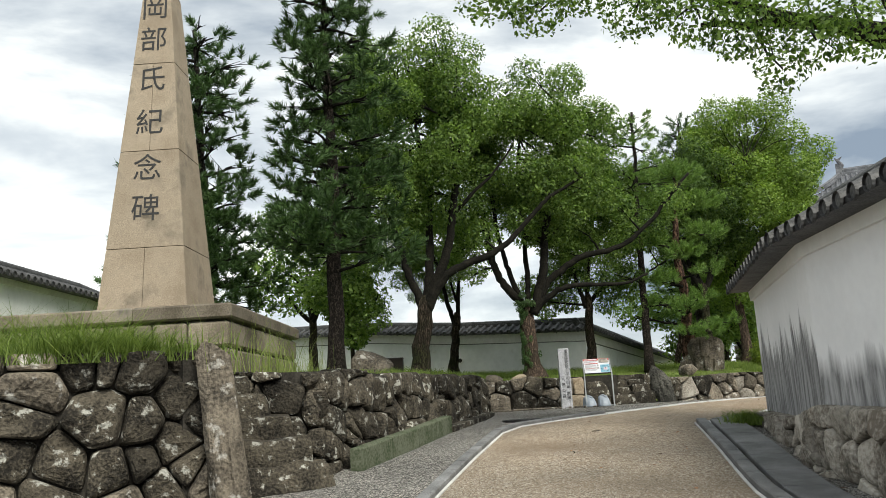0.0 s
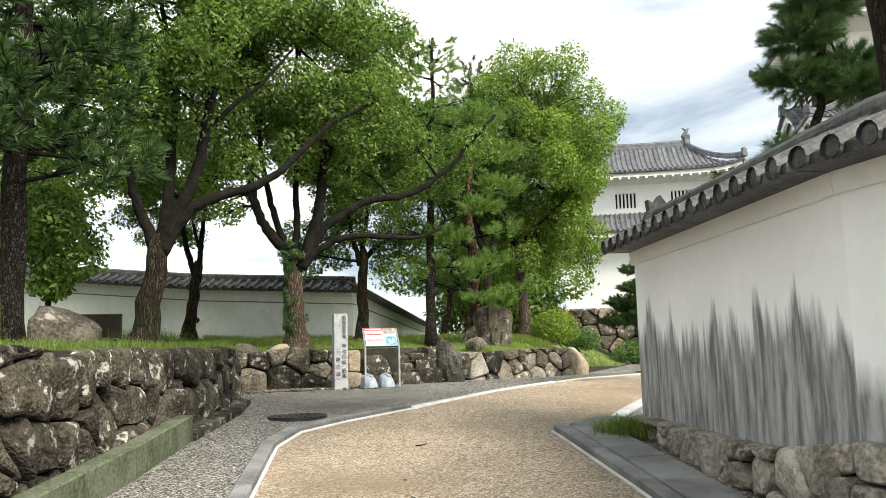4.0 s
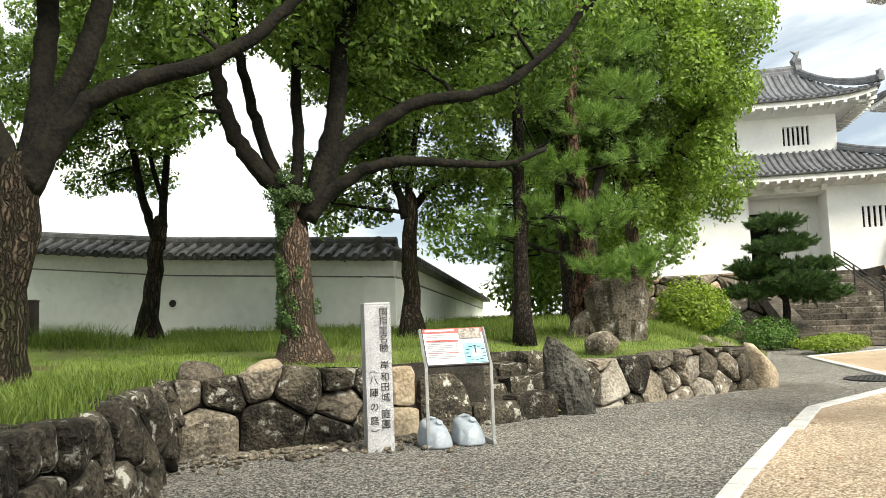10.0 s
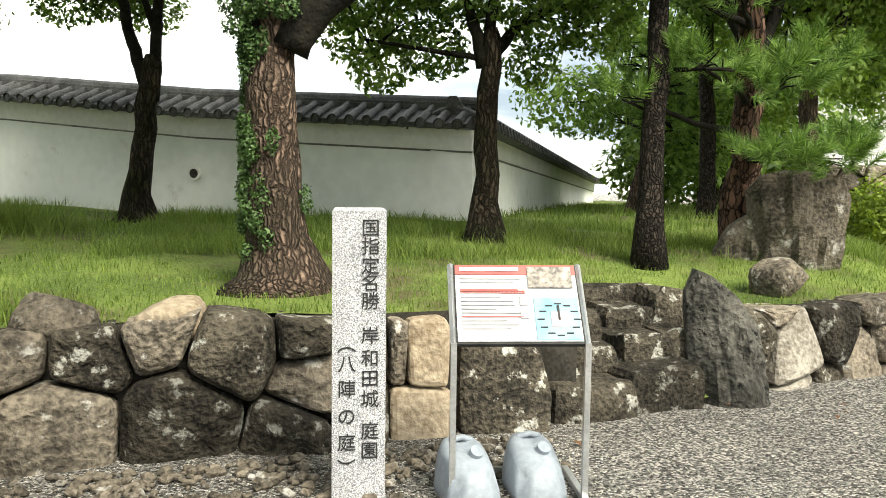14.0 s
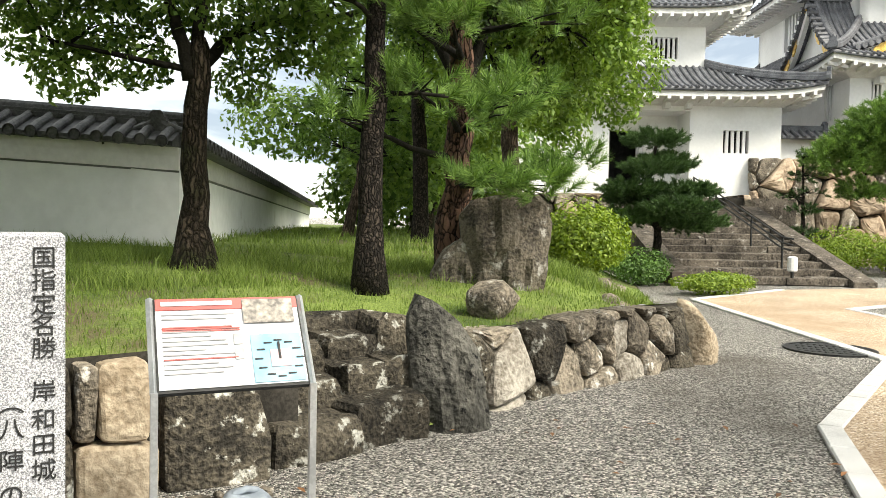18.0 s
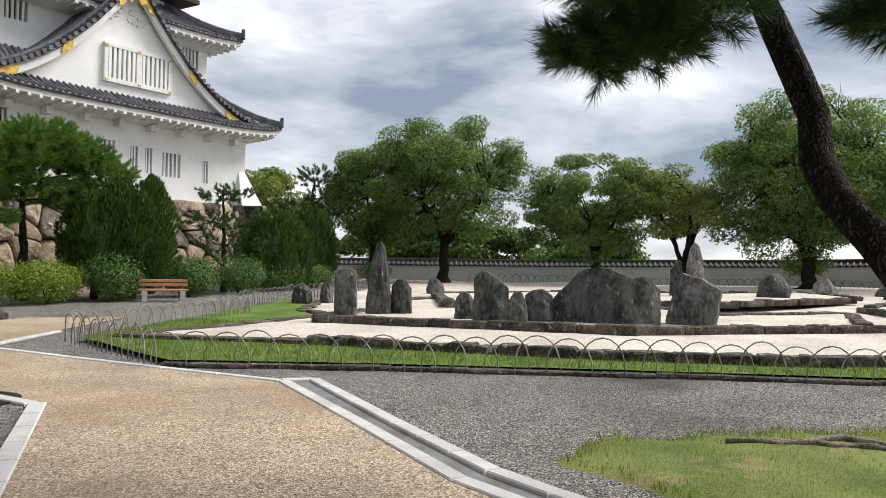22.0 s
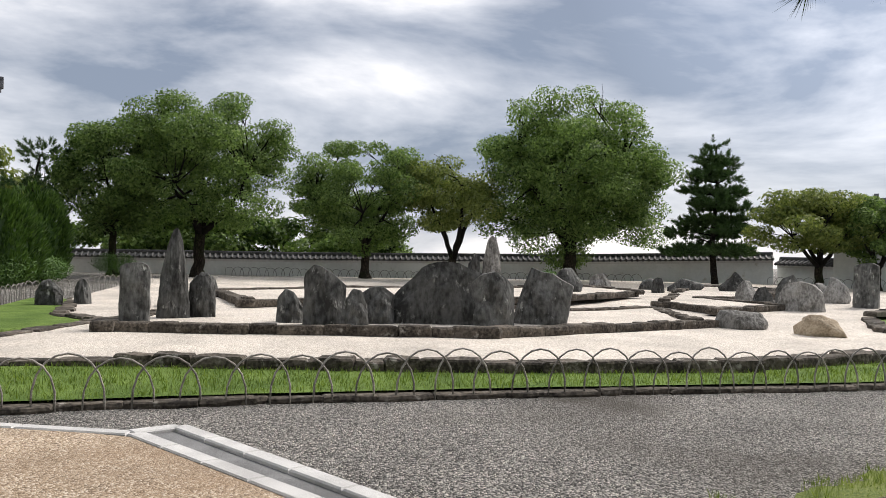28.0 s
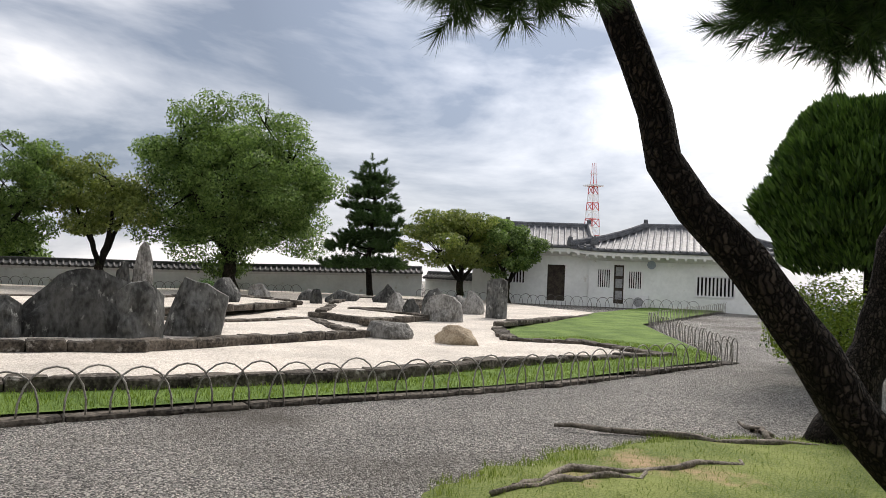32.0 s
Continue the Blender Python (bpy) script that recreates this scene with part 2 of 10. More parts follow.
STONE = mat("dark_lichen_stone", (0.018, 0.016, 0.013), (0.095, 0.082, 0.062), 3.5, 0.9, 1.0, 34, fine=0.5, obj=0.5, spots=((0.34, 0.335, 0.30), 0.575, 0.63, 7.0), dist=0.04)
STONE_TAN = mat("tan_wall_stone", (0.22, 0.17, 0.115), (0.44, 0.365, 0.27), 2.5, 0.9, 0.6, 25, obj=0.15, spots=((0.20, 0.17, 0.13), 0.55, 0.7, 3.0), dist=0.03)
STONE_MIX = mat("grey_wall_stone", (0.06, 0.052, 0.042), (0.24, 0.205, 0.16), 3.0, 0.9, 1.0, 28, obj=0.4, spots=((0.46, 0.44, 0.40), 0.57, 0.65, 5.0), dist=0.03)
STONE_CASTLE = mat("brown_castle_stone", (0.20, 0.145, 0.10), (0.42, 0.335, 0.25), 1.1, 0.9, 0.5, 8, obj=0.35, dist=0.05)
SCHIST = mat("grey_green_schist", (0.036, 0.036, 0.034), (0.150, 0.150, 0.142), 1.8, 0.8, 1.0, 9, fine=0.45, obj=0.3, spots=((0.40, 0.40, 0.37), 0.60, 0.70, 5.0), stretch=(1.5, 1.5, 0.8), dist=0.05)
JOINT = mat("joint_earth", (0.02, 0.018, 0.015), (0.05, 0.045, 0.038), 6, 0.95, 0.3, 40)
EDGING = mat("flat_edging_stone", (0.035, 0.03, 0.025), (0.14, 0.12, 0.098), 2.5, 0.9, 0.6, 20, obj=0.3, spots=((0.32, 0.30, 0.27), 0.6, 0.7, 5), dist=0.03)
LAWN = mat("short_lawn", (0.070, 0.125, 0.022), (0.17, 0.255, 0.055), 1.2, 0.9, 0.9, 60, fine=0.5, dist=0.03)
TURF = mat("shaded_turf", (0.055, 0.09, 0.02), (0.19, 0.25, 0.06), 0.9, 0.95, 0.9, 45, fine=0.45, spots=((0.115, 0.088, 0.055), 0.50, 0.66, 0.8), dist=0.03)
TURF_DRY = mat("thin_mossy_turf", (0.085, 0.12, 0.028), (0.22, 0.25, 0.075), 1.3, 0.95, 0.7, 50, spots=((0.40, 0.28, 0.17), 0.60, 0.70, 0.5), dist=0.02)
MOSS_CONC = mat("mossy_mortar", (0.045, 0.062, 0.030), (0.13, 0.14, 0.10), 3, 0.95, 0.4, 30)
# near black: the shade inside the crowns is put into the limb colour
LIMB = mat("limb_bark_with_shade", (0.004, 0.004, 0.003), (0.017, 0.015, 0.011), 5, 0.97, 0.7, 22, dist=0.03, hard=0.12)


def bark_mat(name, c1, c2, crack, cell=9.0, tall=0.30, edge=0.10, bump=1.0, moss=None):
    """Bark broken into upright plates: each plate its own tone, dark cracks between, moss in patches."""
    m = bpy.data.materials.new(name)
    m.use_nodes = True
    N, L = m.node_tree.nodes, m.node_tree.links
    b = N["Principled BSDF"]
    b.inputs["Roughness"].default_value, b.inputs["Specular IOR Level"].default_value = 0.95, 0.15
    geo, nz, off = N.new("ShaderNodeNewGeometry"), N.new("ShaderNodeTexNoise"), N.new("ShaderNodeVectorMath")
    nz.inputs["Scale"].default_value, nz.inputs["Detail"].default_value = 9.0, 4
    L.new(geo.outputs["Position"], nz.inputs["Vector"])
    off.operation = "MULTIPLY_ADD"
    off.inputs[1].default_value = (0.09, 0.09, 0.25)
    L.new(nz.outputs["Color"], off.inputs[0])
    L.new(geo.outputs["Position"], off.inputs[2])
    mp = N.new("ShaderNodeMapping")
    mp.inputs["Scale"].default_value = (1, 1, tall)
    L.new(off.outputs[0], mp.inputs["Vector"])
    ve, vc = N.new("ShaderNodeTexVoronoi"), N.new("ShaderNodeTexVoronoi")
    ve.feature = "DISTANCE_TO_EDGE"
    for v in (ve, vc):
        v.inputs["Scale"].default_value = cell
        L.new(mp.outputs["Vector"], v.inputs["Vector"])
    fine = N.new("ShaderNodeTexNoise")
    fine.inputs["Scale"].default_value, fine.inputs["Detail"].default_value = 45.0, 5
    L.new(mp.outputs["Vector"], fine.inputs["Vector"])
    sc, mv = N.new("ShaderNodeSeparateColor"), N.new("ShaderNodeMix")
    L.new(vc.outputs["Color"], sc.inputs["Color"])
    mv.inputs["Factor"].default_value = 0.5
    L.new(sc.outputs[0], mv.inputs["A"])
    L.new(fine.outputs["Fac"], mv.inputs["B"])
    plate = N.new("ShaderNodeValToRGB")
    plate.color_ramp.elements[0].position, plate.color_ramp.elements[0].color = 0.25, (*c1, 1)
    plate.color_ramp.elements[1].position, plate.color_ramp.elements[1].color = 0.75, (*c2, 1)
    L.new(mv.outputs["Result"], plate.inputs["Fac"])
    out = plate.outputs["Color"]
    if moss:
        big, rb, mm = N.new("ShaderNodeTexNoise"), N.new("ShaderNodeMapRange"), N.new("ShaderNodeMix")
        big.inputs["Scale"].default_value, big.inputs["Detail"].default_value = 1.6, 6
        L.new(geo.outputs["Position"], big.inputs["Vector"])
        rb.inputs["From Min"].default_value, rb.inputs["From Max"].default_value = 0.46, 0.62
        L.new(big.outputs["Fac"], rb.inputs["Value"])
        mm.data_type = "RGBA"
        mm.inputs["B"].default_value = (*moss, 1)
        L.new(rb.outputs["Result"], mm.inputs["Factor"])
        L.new(out, mm.inputs["A"])
        out = mm.outputs["Result"]
    ed, mx = N.new("ShaderNodeMapRange"), N.new("ShaderNodeMix")
    ed.inputs["From Min"].default_value, ed.inputs["From Max"].default_value = 0.0, edge
    L.new(ve.outputs["Distance"], ed.inputs["Value"])
    mx.data_type = "RGBA"
    mx.inputs["A"].default_value = (*crack, 1)
    L.new(ed.outputs["Result"], mx.inputs["Factor"])
    L.new(out, mx.inputs["B"])
    L.new(mx.outputs["Result"], b.inputs["Base Color"])
    hsum, bp = N.new("ShaderNodeMath"), N.new("ShaderNodeBump")
    hsum.operation = "MULTIPLY_ADD"
    hsum.inputs[1].default_value = 0.35
    L.new(fine.outputs["Fac"], hsum.inputs[0])
    L.new(ed.outputs["Result"], hsum.inputs[2])
    bp.inputs["Strength"].default_value, bp.inputs["Distance"].default_value = bump, 0.03
    L.new(hsum.outputs[0], bp.inputs["Height"])
    L.new(bp.outputs["Normal"], b.inputs["Normal"])
    return m


BARK = bark_mat("furrowed_bark", (0.034, 0.027, 0.020), (0.105, 0.080, 0.060), (0.012, 0.010, 0.007), 24.0, 0.14, 0.28, moss=(0.035, 0.042, 0.016))
BARK_PALE = bark_mat("peeling_bark", (0.105, 0.076, 0.059), (0.26, 0.18, 0.138), (0.035, 0.026, 0.020), 27.0, 0.16, 0.32, moss=(0.085, 0.070, 0.050))
BARK_PINE = bark_mat("pine_bark", (0.018, 0.015, 0.013), (0.082, 0.066, 0.054), (0.007, 0.006, 0.005), 30.0, 0.55, 0.24)
BARK_RED = bark_mat("red_pine_bark", (0.050, 0.032, 0.024), (0.190, 0.110, 0.078), (0.012, 0.009, 0.007), 17.0, 0.35, 0.14)
LEAF = leaf_mat("broad_leaf", (0.032, 0.070, 0.014), (0.225, 0.330, 0.080))
LEAF_LIGHT = leaf_mat("light_broad_leaf", (0.060, 0.110, 0.018), (0.280, 0.395, 0.090))
LEAF_FAR = leaf_mat("far_tree_leaf", (0.040, 0.078, 0.020), (0.235, 0.335, 0.100), clump=0.6)
LEAF_AUTUMN = leaf_mat("yellowing_leaf", (0.070, 0.105, 0.026), (0.270, 0.310, 0.090))
NEEDLE = leaf_mat("pine_needle", (0.035, 0.085, 0.018), (0.270, 0.420, 0.095), 0.15)
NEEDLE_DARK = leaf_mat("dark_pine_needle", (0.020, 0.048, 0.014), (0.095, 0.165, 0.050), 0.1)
CYPRESS = leaf_mat("clipped_cypress", (0.022, 0.052, 0.012), (0.120, 0.210, 0.040), 0.1, clump=1.4)
AZALEA = leaf_mat("clipped_shrub_leaf", (0.035, 0.081, 0.020), (0.133, 0.231, 0.053), 0.2, clump=1.5)
AZALEA_LIGHT = leaf_mat("light_shrub_leaf", (0.084, 0.138, 0.019), (0.264, 0.348, 0.054), 0.3, clump=1.5)
BLADE = leaf_mat("grass_blade", (0.066, 0.108, 0.020), (0.235, 0.310, 0.080), 0.35, clump=1.2)
BLADE_DRY = leaf_mat("pale_grass_blade", (0.12, 0.17, 0.04), (0.33, 0.37, 0.13), 0.35, clump=1.2)
IRON = mat("black_iron", (0.012, 0.012, 0.012), (0.035, 0.035, 0.035), 8, 0.5, 0.1, 60, metal=0.3)
STEEL = mat("brushed_aluminium", (0.55, 0.56, 0.57), (0.72, 0.73, 0.74), 8, 0.35, 0.05, 60, metal=0.8)
BAMBOO = mat("weathered_hoop", (0.16, 0.145, 0.125), (0.38, 0.355, 0.32), 10, 0.7, 0.3, 60, obj=0.3)
HOOP_DARK = mat("dark_hoop", (0.05, 0.048, 0.045), (0.14, 0.13, 0.12), 10, 0.7, 0.3, 60, obj=0.3)
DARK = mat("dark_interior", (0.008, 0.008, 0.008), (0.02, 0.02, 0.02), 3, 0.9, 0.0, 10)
WHITE = mat("white_paint", (0.74, 0.74, 0.74), (0.82, 0.82, 0.82), 3, 0.6, 0.05, 20)
GOLD = mat("gilt_metal", (0.45, 0.28, 0.06), (0.80, 0.55, 0.16), 9, 0.35, 0.5, 25, metal=0.7)
ORANGE_WOOD = mat("orange_wood", (0.36, 0.17, 0.08), (0.52, 0.28, 0.14), 3, 0.7, 0.2, 40, stretch=(1, 6, 6))
PLASTIC = mat("grey_plastic", (0.25, 0.285, 0.33), (0.33, 0.37, 0.42), 3, 0.5, 0.1, 30)
INK = mat("black_ink", (0.012, 0.012, 0.012), (0.03, 0.03, 0.03), 20, 0.7, 0, 10)
BOARD_WHITE = mat("printed_white", (0.58, 0.59, 0.62), (0.64, 0.65, 0.68), 4, 0.4, 0, 10)
RED = mat("red_print", (0.36, 0.05, 0.045), (0.44, 0.08, 0.065), 4, 0.45, 0, 10)
BLUE = mat("pale_blue_print", (0.13, 0.32, 0.44), (0.22, 0.42, 0.52), 9, 0.45, 0, 10)
PINK = mat("pink_print", (0.50, 0.33, 0.37), (0.58, 0.42, 0.45), 9, 0.45, 0, 10)
GREY_PRINT = mat("grey_print", (0.24, 0.24, 0.25), (0.36, 0.36, 0.36), 9, 0.5, 0, 10)
PHOTO = mat("photo_print", (0.09, 0.08, 0.07), (0.42, 0.37, 0.32), 45, 0.5, 0, 10)
TOWER_RED = mat("red_steel", (0.50, 0.06, 0.06), (0.58, 0.10, 0.09), 2, 0.6, 0, 10)
WOOD_DARK = mat("dark_timber", (0.03, 0.024, 0.02), (0.08, 0.065, 0.05), 4, 0.8, 0.3, 30)
POROUS = mat("porous_dark_stone", (0.035, 0.034, 0.03), (0.12, 0.115, 0.10), 3, 0.95, 1.0, 22, fine=0.5, spots=((0.006, 0.006, 0.006), 0.60, 0.64, 16), dist=0.05)
BLADE_TURF = leaf_mat("turf_blade", (0.085, 0.13, 0.03), (0.26, 0.31, 0.09), 0.35, clump=1.2)
DEAD_LEAF = leaf_mat("dead_leaf", (0.10, 0.05, 0.025), (0.36, 0.17, 0.07), 0.1, clump=3.0)
STONE_PALE = mat("pale_fitted_stone", (0.15, 0.13, 0.105), (0.40, 0.37, 0.32), 2.5, 0.9, 0.8, 26, obj=0.2, spots=((0.10, 0.09, 0.075), 0.54, 0.70, 2.6), dist=0.03)
ROOT = mat("bare_root", (0.10, 0.085, 0.07), (0.30, 0.26, 0.22), 9, 0.9, 0.8, 50, dist=0.02)
# LEAF with shade put into the colour, for trees standing behind others
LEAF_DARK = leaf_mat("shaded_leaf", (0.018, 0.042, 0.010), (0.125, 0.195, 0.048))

# ---- geometry helpers ----


def mesh_of(name, V, F, mats=None, smooth=False):
    me = bpy.data.meshes.new(name)
    me.from_pydata([tuple(map(float, v)) for v in V], [], [tuple(map(int, f)) for f in F])
    if mats is not None:
        me.materials.append(mats)
    if smooth:
        me.shade_smooth()
    me.update()
    return me


def tri_mesh(name, V, T, material, smooth=False):
    """A mesh from arrays of vertices and triangles, for leaves and grass."""
    me = bpy.data.meshes.new(name)
    V, T = np.asarray(V, np.float32), np.asarray(T, np.int32)
    me.vertices.add(len(V))
    me.vertices.foreach_set("co", V.ravel())
    me.loops.add(T.size)
    me.loops.foreach_set("vertex_index", T.ravel())
    me.polygons.add(len(T))
    me.polygons.foreach_set("loop_start", np.arange(0, T.size, 3, dtype=np.int32))
    me.materials.append(material)
    if smooth:
        me.shade_smooth()
    me.update(calc_edges=True)
    return me


def obj(name, V, F, material, parent=None, label="", smooth=False):
    ob = new(name, mesh_of(name, V, F, material, smooth))
    if parent is not None:
        ob.parent = parent
    if label:
        ob["label"] = label
    return ob


def thing(name, label, category, group="", at=(0, 0, 0)):
    e = new(name)
    e.location = at
    e.empty_display_size = 0.2
    return tagged(e, label, category, group)


def place(ob, parent):
    """Hang ob, built in world coordinates, under a parent that stands anywhere."""
    ob.parent = parent
    ob.matrix_parent_inverse = Matrix.Translation(parent.location).inverted()
    return ob


def part(name, V, F, material, parent, label="", smooth=False):
    """One mesh part, given in world coordinates, under a thing or a part."""
    ob = obj(name, V, F, material, None, label, smooth)
    if parent.parent is not None or parent.type == "MESH":
        ob.parent = parent
        root = parent
        while root.parent is not None:
            root = root.parent
        if parent.parent is not None:
            ob.matrix_parent_inverse = (Matrix.Translation(root.location) @ Matrix.Translation(root.location).inverted())
        return ob
    return place(ob, parent)


def boxes(lst):
    """Vertices and faces of boxes (x0, y0, z0, x1, y1, z1)."""
    V, F = [], []
    for x0, y0, z0, x1, y1, z1 in lst:
        o = len(V)
        V += [(x0, y0, z0), (x1, y0, z0), (x1, y1, z0), (x0, y1, z0), (x0, y0, z1), (x1, y0, z1), (x1, y1, z1), (x0, y1, z1)]
        F += [(o, o + 3, o + 2, o + 1), (o + 4, o + 5, o + 6, o + 7), (o, o + 1, o + 5, o + 4), (o + 1, o + 2, o + 6, o + 5), (o + 2, o + 3, o + 7, o + 6), (o + 3, o, o + 4, o + 7)]
    return V, F


def bev_box(sx, sy, sz, b=0.02):
    """A box on the ground plane, centred, with bevelled edges."""
    V, F = [], []
    for z, i in ((0, b), (b, 0), (sz - b, 0), (sz, b)):
        o = len(V)
        V += [(-sx / 2 + i, -sy / 2 + i, z), (sx / 2 - i, -sy / 2 + i, z), (sx / 2 - i, sy / 2 - i, z), (-sx / 2 + i, sy / 2 - i, z)]
        if o:
            F += [(o - 4 + k, o - 4 + (k + 1) % 4, o + (k + 1) % 4, o + k) for k in range(4)]
    F += [(3, 2, 1, 0), (12, 13, 14, 15)]
    return V, F


def moved(V, m):
    return [tuple(m @ Vector(v)) for v in V]


def frame_of(o, u, up=(0, 0, 1)):
    """The pose whose x runs along u in plan, z up, at o; y points to the left of u."""
    u = Vector((u[0], u[1], 0)).normalized()
    y = Vector((-u.y, u.x, 0))
    m = Matrix(((u.x, y.x, 0, o[0]), (u.y, y.y, 0, o[1]), (0, 0, 1, o[2]), (0, 0, 0, 1)))
    return m


def tube(path, radii, n=8, wob=0.0, seed=0, cap=True):
    """A tapering tube along a path."""
    P = [Vector(p) for p in path]
    V, F = [], []
    r0 = random.Random(seed)
    side = None
    for i, p in enumerate(P):
        d = (P[min(i + 1, len(P) - 1)] - P[max(i - 1, 0)]).normalized()
        if side is None:
            side = d.cross(Vector((0, 0, 1)) if abs(d.z) < 0.9 else Vector((1, 0, 0))).normalized()
        side = (side - d * side.dot(d)).normalized()
        up = d.cross(side)
        for k in range(n):
            a = 2 * math.pi * k / n
            r = radii[i] * (1 + wob * r0.uniform(-1, 1))
            V.append(tuple(p + side * math.cos(a) * r + up * math.sin(a) * r))
        if i:
            o = (i - 1) * n
            F += [(o + k, o + (k + 1) % n, o + n + (k + 1) % n, o + n + k) for k in range(n)]
    if cap:
        F.append(tuple(range(n - 1, -1, -1)))
        F.append(tuple(range(len(V) - n, len(V))))
    return V, F


def joinm(lst):
    V, F = [], []
    for v, f in lst:
        o = len(V)
        V += list(v)
        F += [tuple(i + o for i in q) for q in f]
    return V, F


PROFILE_Y = [-60, -8, 0, 3, 6.8, 8.6, 10.3, 12, 13.6, 15.2, 17, 19.3]
PROFILE_Z = [-3.5, -0.75, -0.33, -0.12, 0.04, 0.17, 0.34, 0.48, 0.60, 0.69, 0.74, 0.76]


def ground(x, y):
    """The height of the ground: a slope up to the flat court."""
    z = float(np.interp(y, PROFILE_Y, PROFILE_Z))
    w = min(1.0, max(0.0, (x - 5) / 3))
    flat = 0.75 - 0.03 * min(1.0, max(0.0, (x - 11) / 3)) + 0.02 * max(0.0, min(10 - y, 25)) * min(1.0, max(0.0, (x - 8) / 6)) + 0.012 * max(0.0, min(x - 22, 30))
    return z * (1 - w) + flat * w


def inside(x, y, poly):
    c = False
    for (x0, y0), (x1, y1) in zip(poly, poly[1:] + poly[:1]):
        if (y0 > y) != (y1 > y) and x < (x1 - x0) * (y - y0) / (y1 - y0) + x0:
            c = not c
    return c


def resample(pts, n):
    p = np.array(pts, float)
    d = np.r_[0, np.cumsum(np.linalg.norm(np.diff(p, axis=0), axis=1))]
    s = np.linspace(0, d[-1], n)
    return np.stack([np.interp(s, d, p[:, k]) for k in range(p.shape[1])], 1)


def polymesh(poly, step, zf, inset=0.0):
    """A sheet over a polygon in plan: a grid clipped to it, at the height zf(x, y)."""
    bm = bmesh.new()
    xs, ys = [p[0] for p in poly], [p[1] for p in poly]
    vs = [bm.verts.new((x, y, 0)) for x, y in poly]
    bm.faces.new(vs)
    for axis, lo, hi in ((0, min(xs), max(xs)), (1, min(ys), max(ys))):
        k = lo + step
        while k < hi:
            co, no = [0, 0, 0], [0, 0, 0]
            co[axis], no[axis] = k, 1
            bmesh.ops.bisect_plane(bm, geom=bm.verts[:] + bm.edges[:] + bm.faces[:], plane_co=co, plane_no=no)
            k += step
    bmesh.ops.triangulate(bm, faces=[f for f in bm.faces if len(f.verts) > 4])
    for v in bm.verts:
        v.co.z = zf(v.co.x, v.co.y)
    bmesh.ops.recalc_face_normals(bm, faces=bm.faces[:])
    if sum(f.normal.z for f in bm.faces) < 0:
        bmesh.ops.reverse_faces(bm, faces=bm.faces[:])
    return bm


def sheet(name, poly, step, zf, material, label, kind="structure", category=""):
    bm = polymesh(poly, step, zf)
    me = bpy.data.meshes.new(name)
    bm.to_mesh(me)
    bm.free()
    me.materials.append(material)
    me.shade_smooth()
    return tagged(new(name, me), label, category, "", kind)


def clip_cell(poly, site, other):
    """The part of a convex polygon that is nearer to site than to other."""
    mx, my = (site[0] + other[0]) / 2, (site[1] + other[1]) / 2
    nx, ny = other[0] - site[0], other[1] - site[1]
    out = []
    for i, p in enumerate(poly):
        q = poly[(i + 1) % len(poly)]
        a, b = (p[0] - mx) * nx + (p[1] - my) * ny, (q[0] - mx) * nx + (q[1] - my) * ny
        if a <= 0:
            out.append(p)
        if (a < 0) != (b < 0) and a != b:
            t = a / (a - b)
            out.append((p[0] + (q[0] - p[0]) * t, p[1] + (q[1] - p[1]) * t))
    return out


def stone_face(poly, gap, bulge, rnd, soft=0.26):
    """One wall stone over a convex polygon (s, h): rounded corners, an uneven domed face; y is the depth, out of the wall negative."""
    for c in (soft, 0.22):
        out = []
        for i, p in enumerate(poly):
            q = poly[(i + 1) % len(poly)]
            out += [(p[0] * (1 - c) + q[0] * c, p[1] * (1 - c) + q[1] * c), (p[0] * c + q[0] * (1 - c), p[1] * c + q[1] * (1 - c))]
        poly = out
    cx, cy = sum(p[0] for p in poly) / len(poly), sum(p[1] for p in poly) / len(poly)
    size = max(0.05, min(max(p[0] for p in poly) - min(p[0] for p in poly), max(p[1] for p in poly) - min(p[1] for p in poly)))
    g = min(gap, 0.2 * size)
    n = len(poly)
    V, F = [], []
    tilt, tilt2 = rnd.uniform(-0.22, 0.22), rnd.uniform(-0.22, 0.22)
    push = rnd.uniform(-0.5, 0.6) * bulge
    o = Vector((rnd.uniform(0, 50), rnd.uniform(0, 50), rnd.uniform(0, 50)))
    amp = bulge * 0.75
    for k, (shrink, dep) in enumerate(((0, -0.22 / bulge), (0, 0.1), (0.05, 0.5), (0.16, 0.82), (0.38, 1.0), (0.68, 1.08))):
        for px, py in poly:
            dx, dy = px - cx, py - cy
            r = max(1e-6, math.hypot(dx, dy))
            f = max(0.1, (r - g) / r) * (1 - shrink)
            x, z = cx + dx * f, cy + dy * f
            w = 0.0
            if k > 1:
                q = Vector((x, z, 0)) + o
                w = amp * (0.7 * noise.noise(q * (1.1 / size)) + 0.45 * noise.noise(q * (3.0 / size)) + 0.25 * noise.noise(q * 22.0))
            V.append((x, -dep * bulge + w + (push + tilt * (x - cx) + tilt2 * (z - cy) if k else 0), z))
        if k:
            b = (k - 1) * n
            F += [(b + i, b + (i + 1) % n, b + n + (i + 1) % n, b + n + i) for i in range(n)]
    V.append((cx, -1.08 * bulge + push + amp * 0.5 * noise.noise(o * 1.7), cy))
    b = 5 * n
    F += [(b + i, b + (i + 1) % n, len(V) - 1) for i in range(n)]
    return V, F


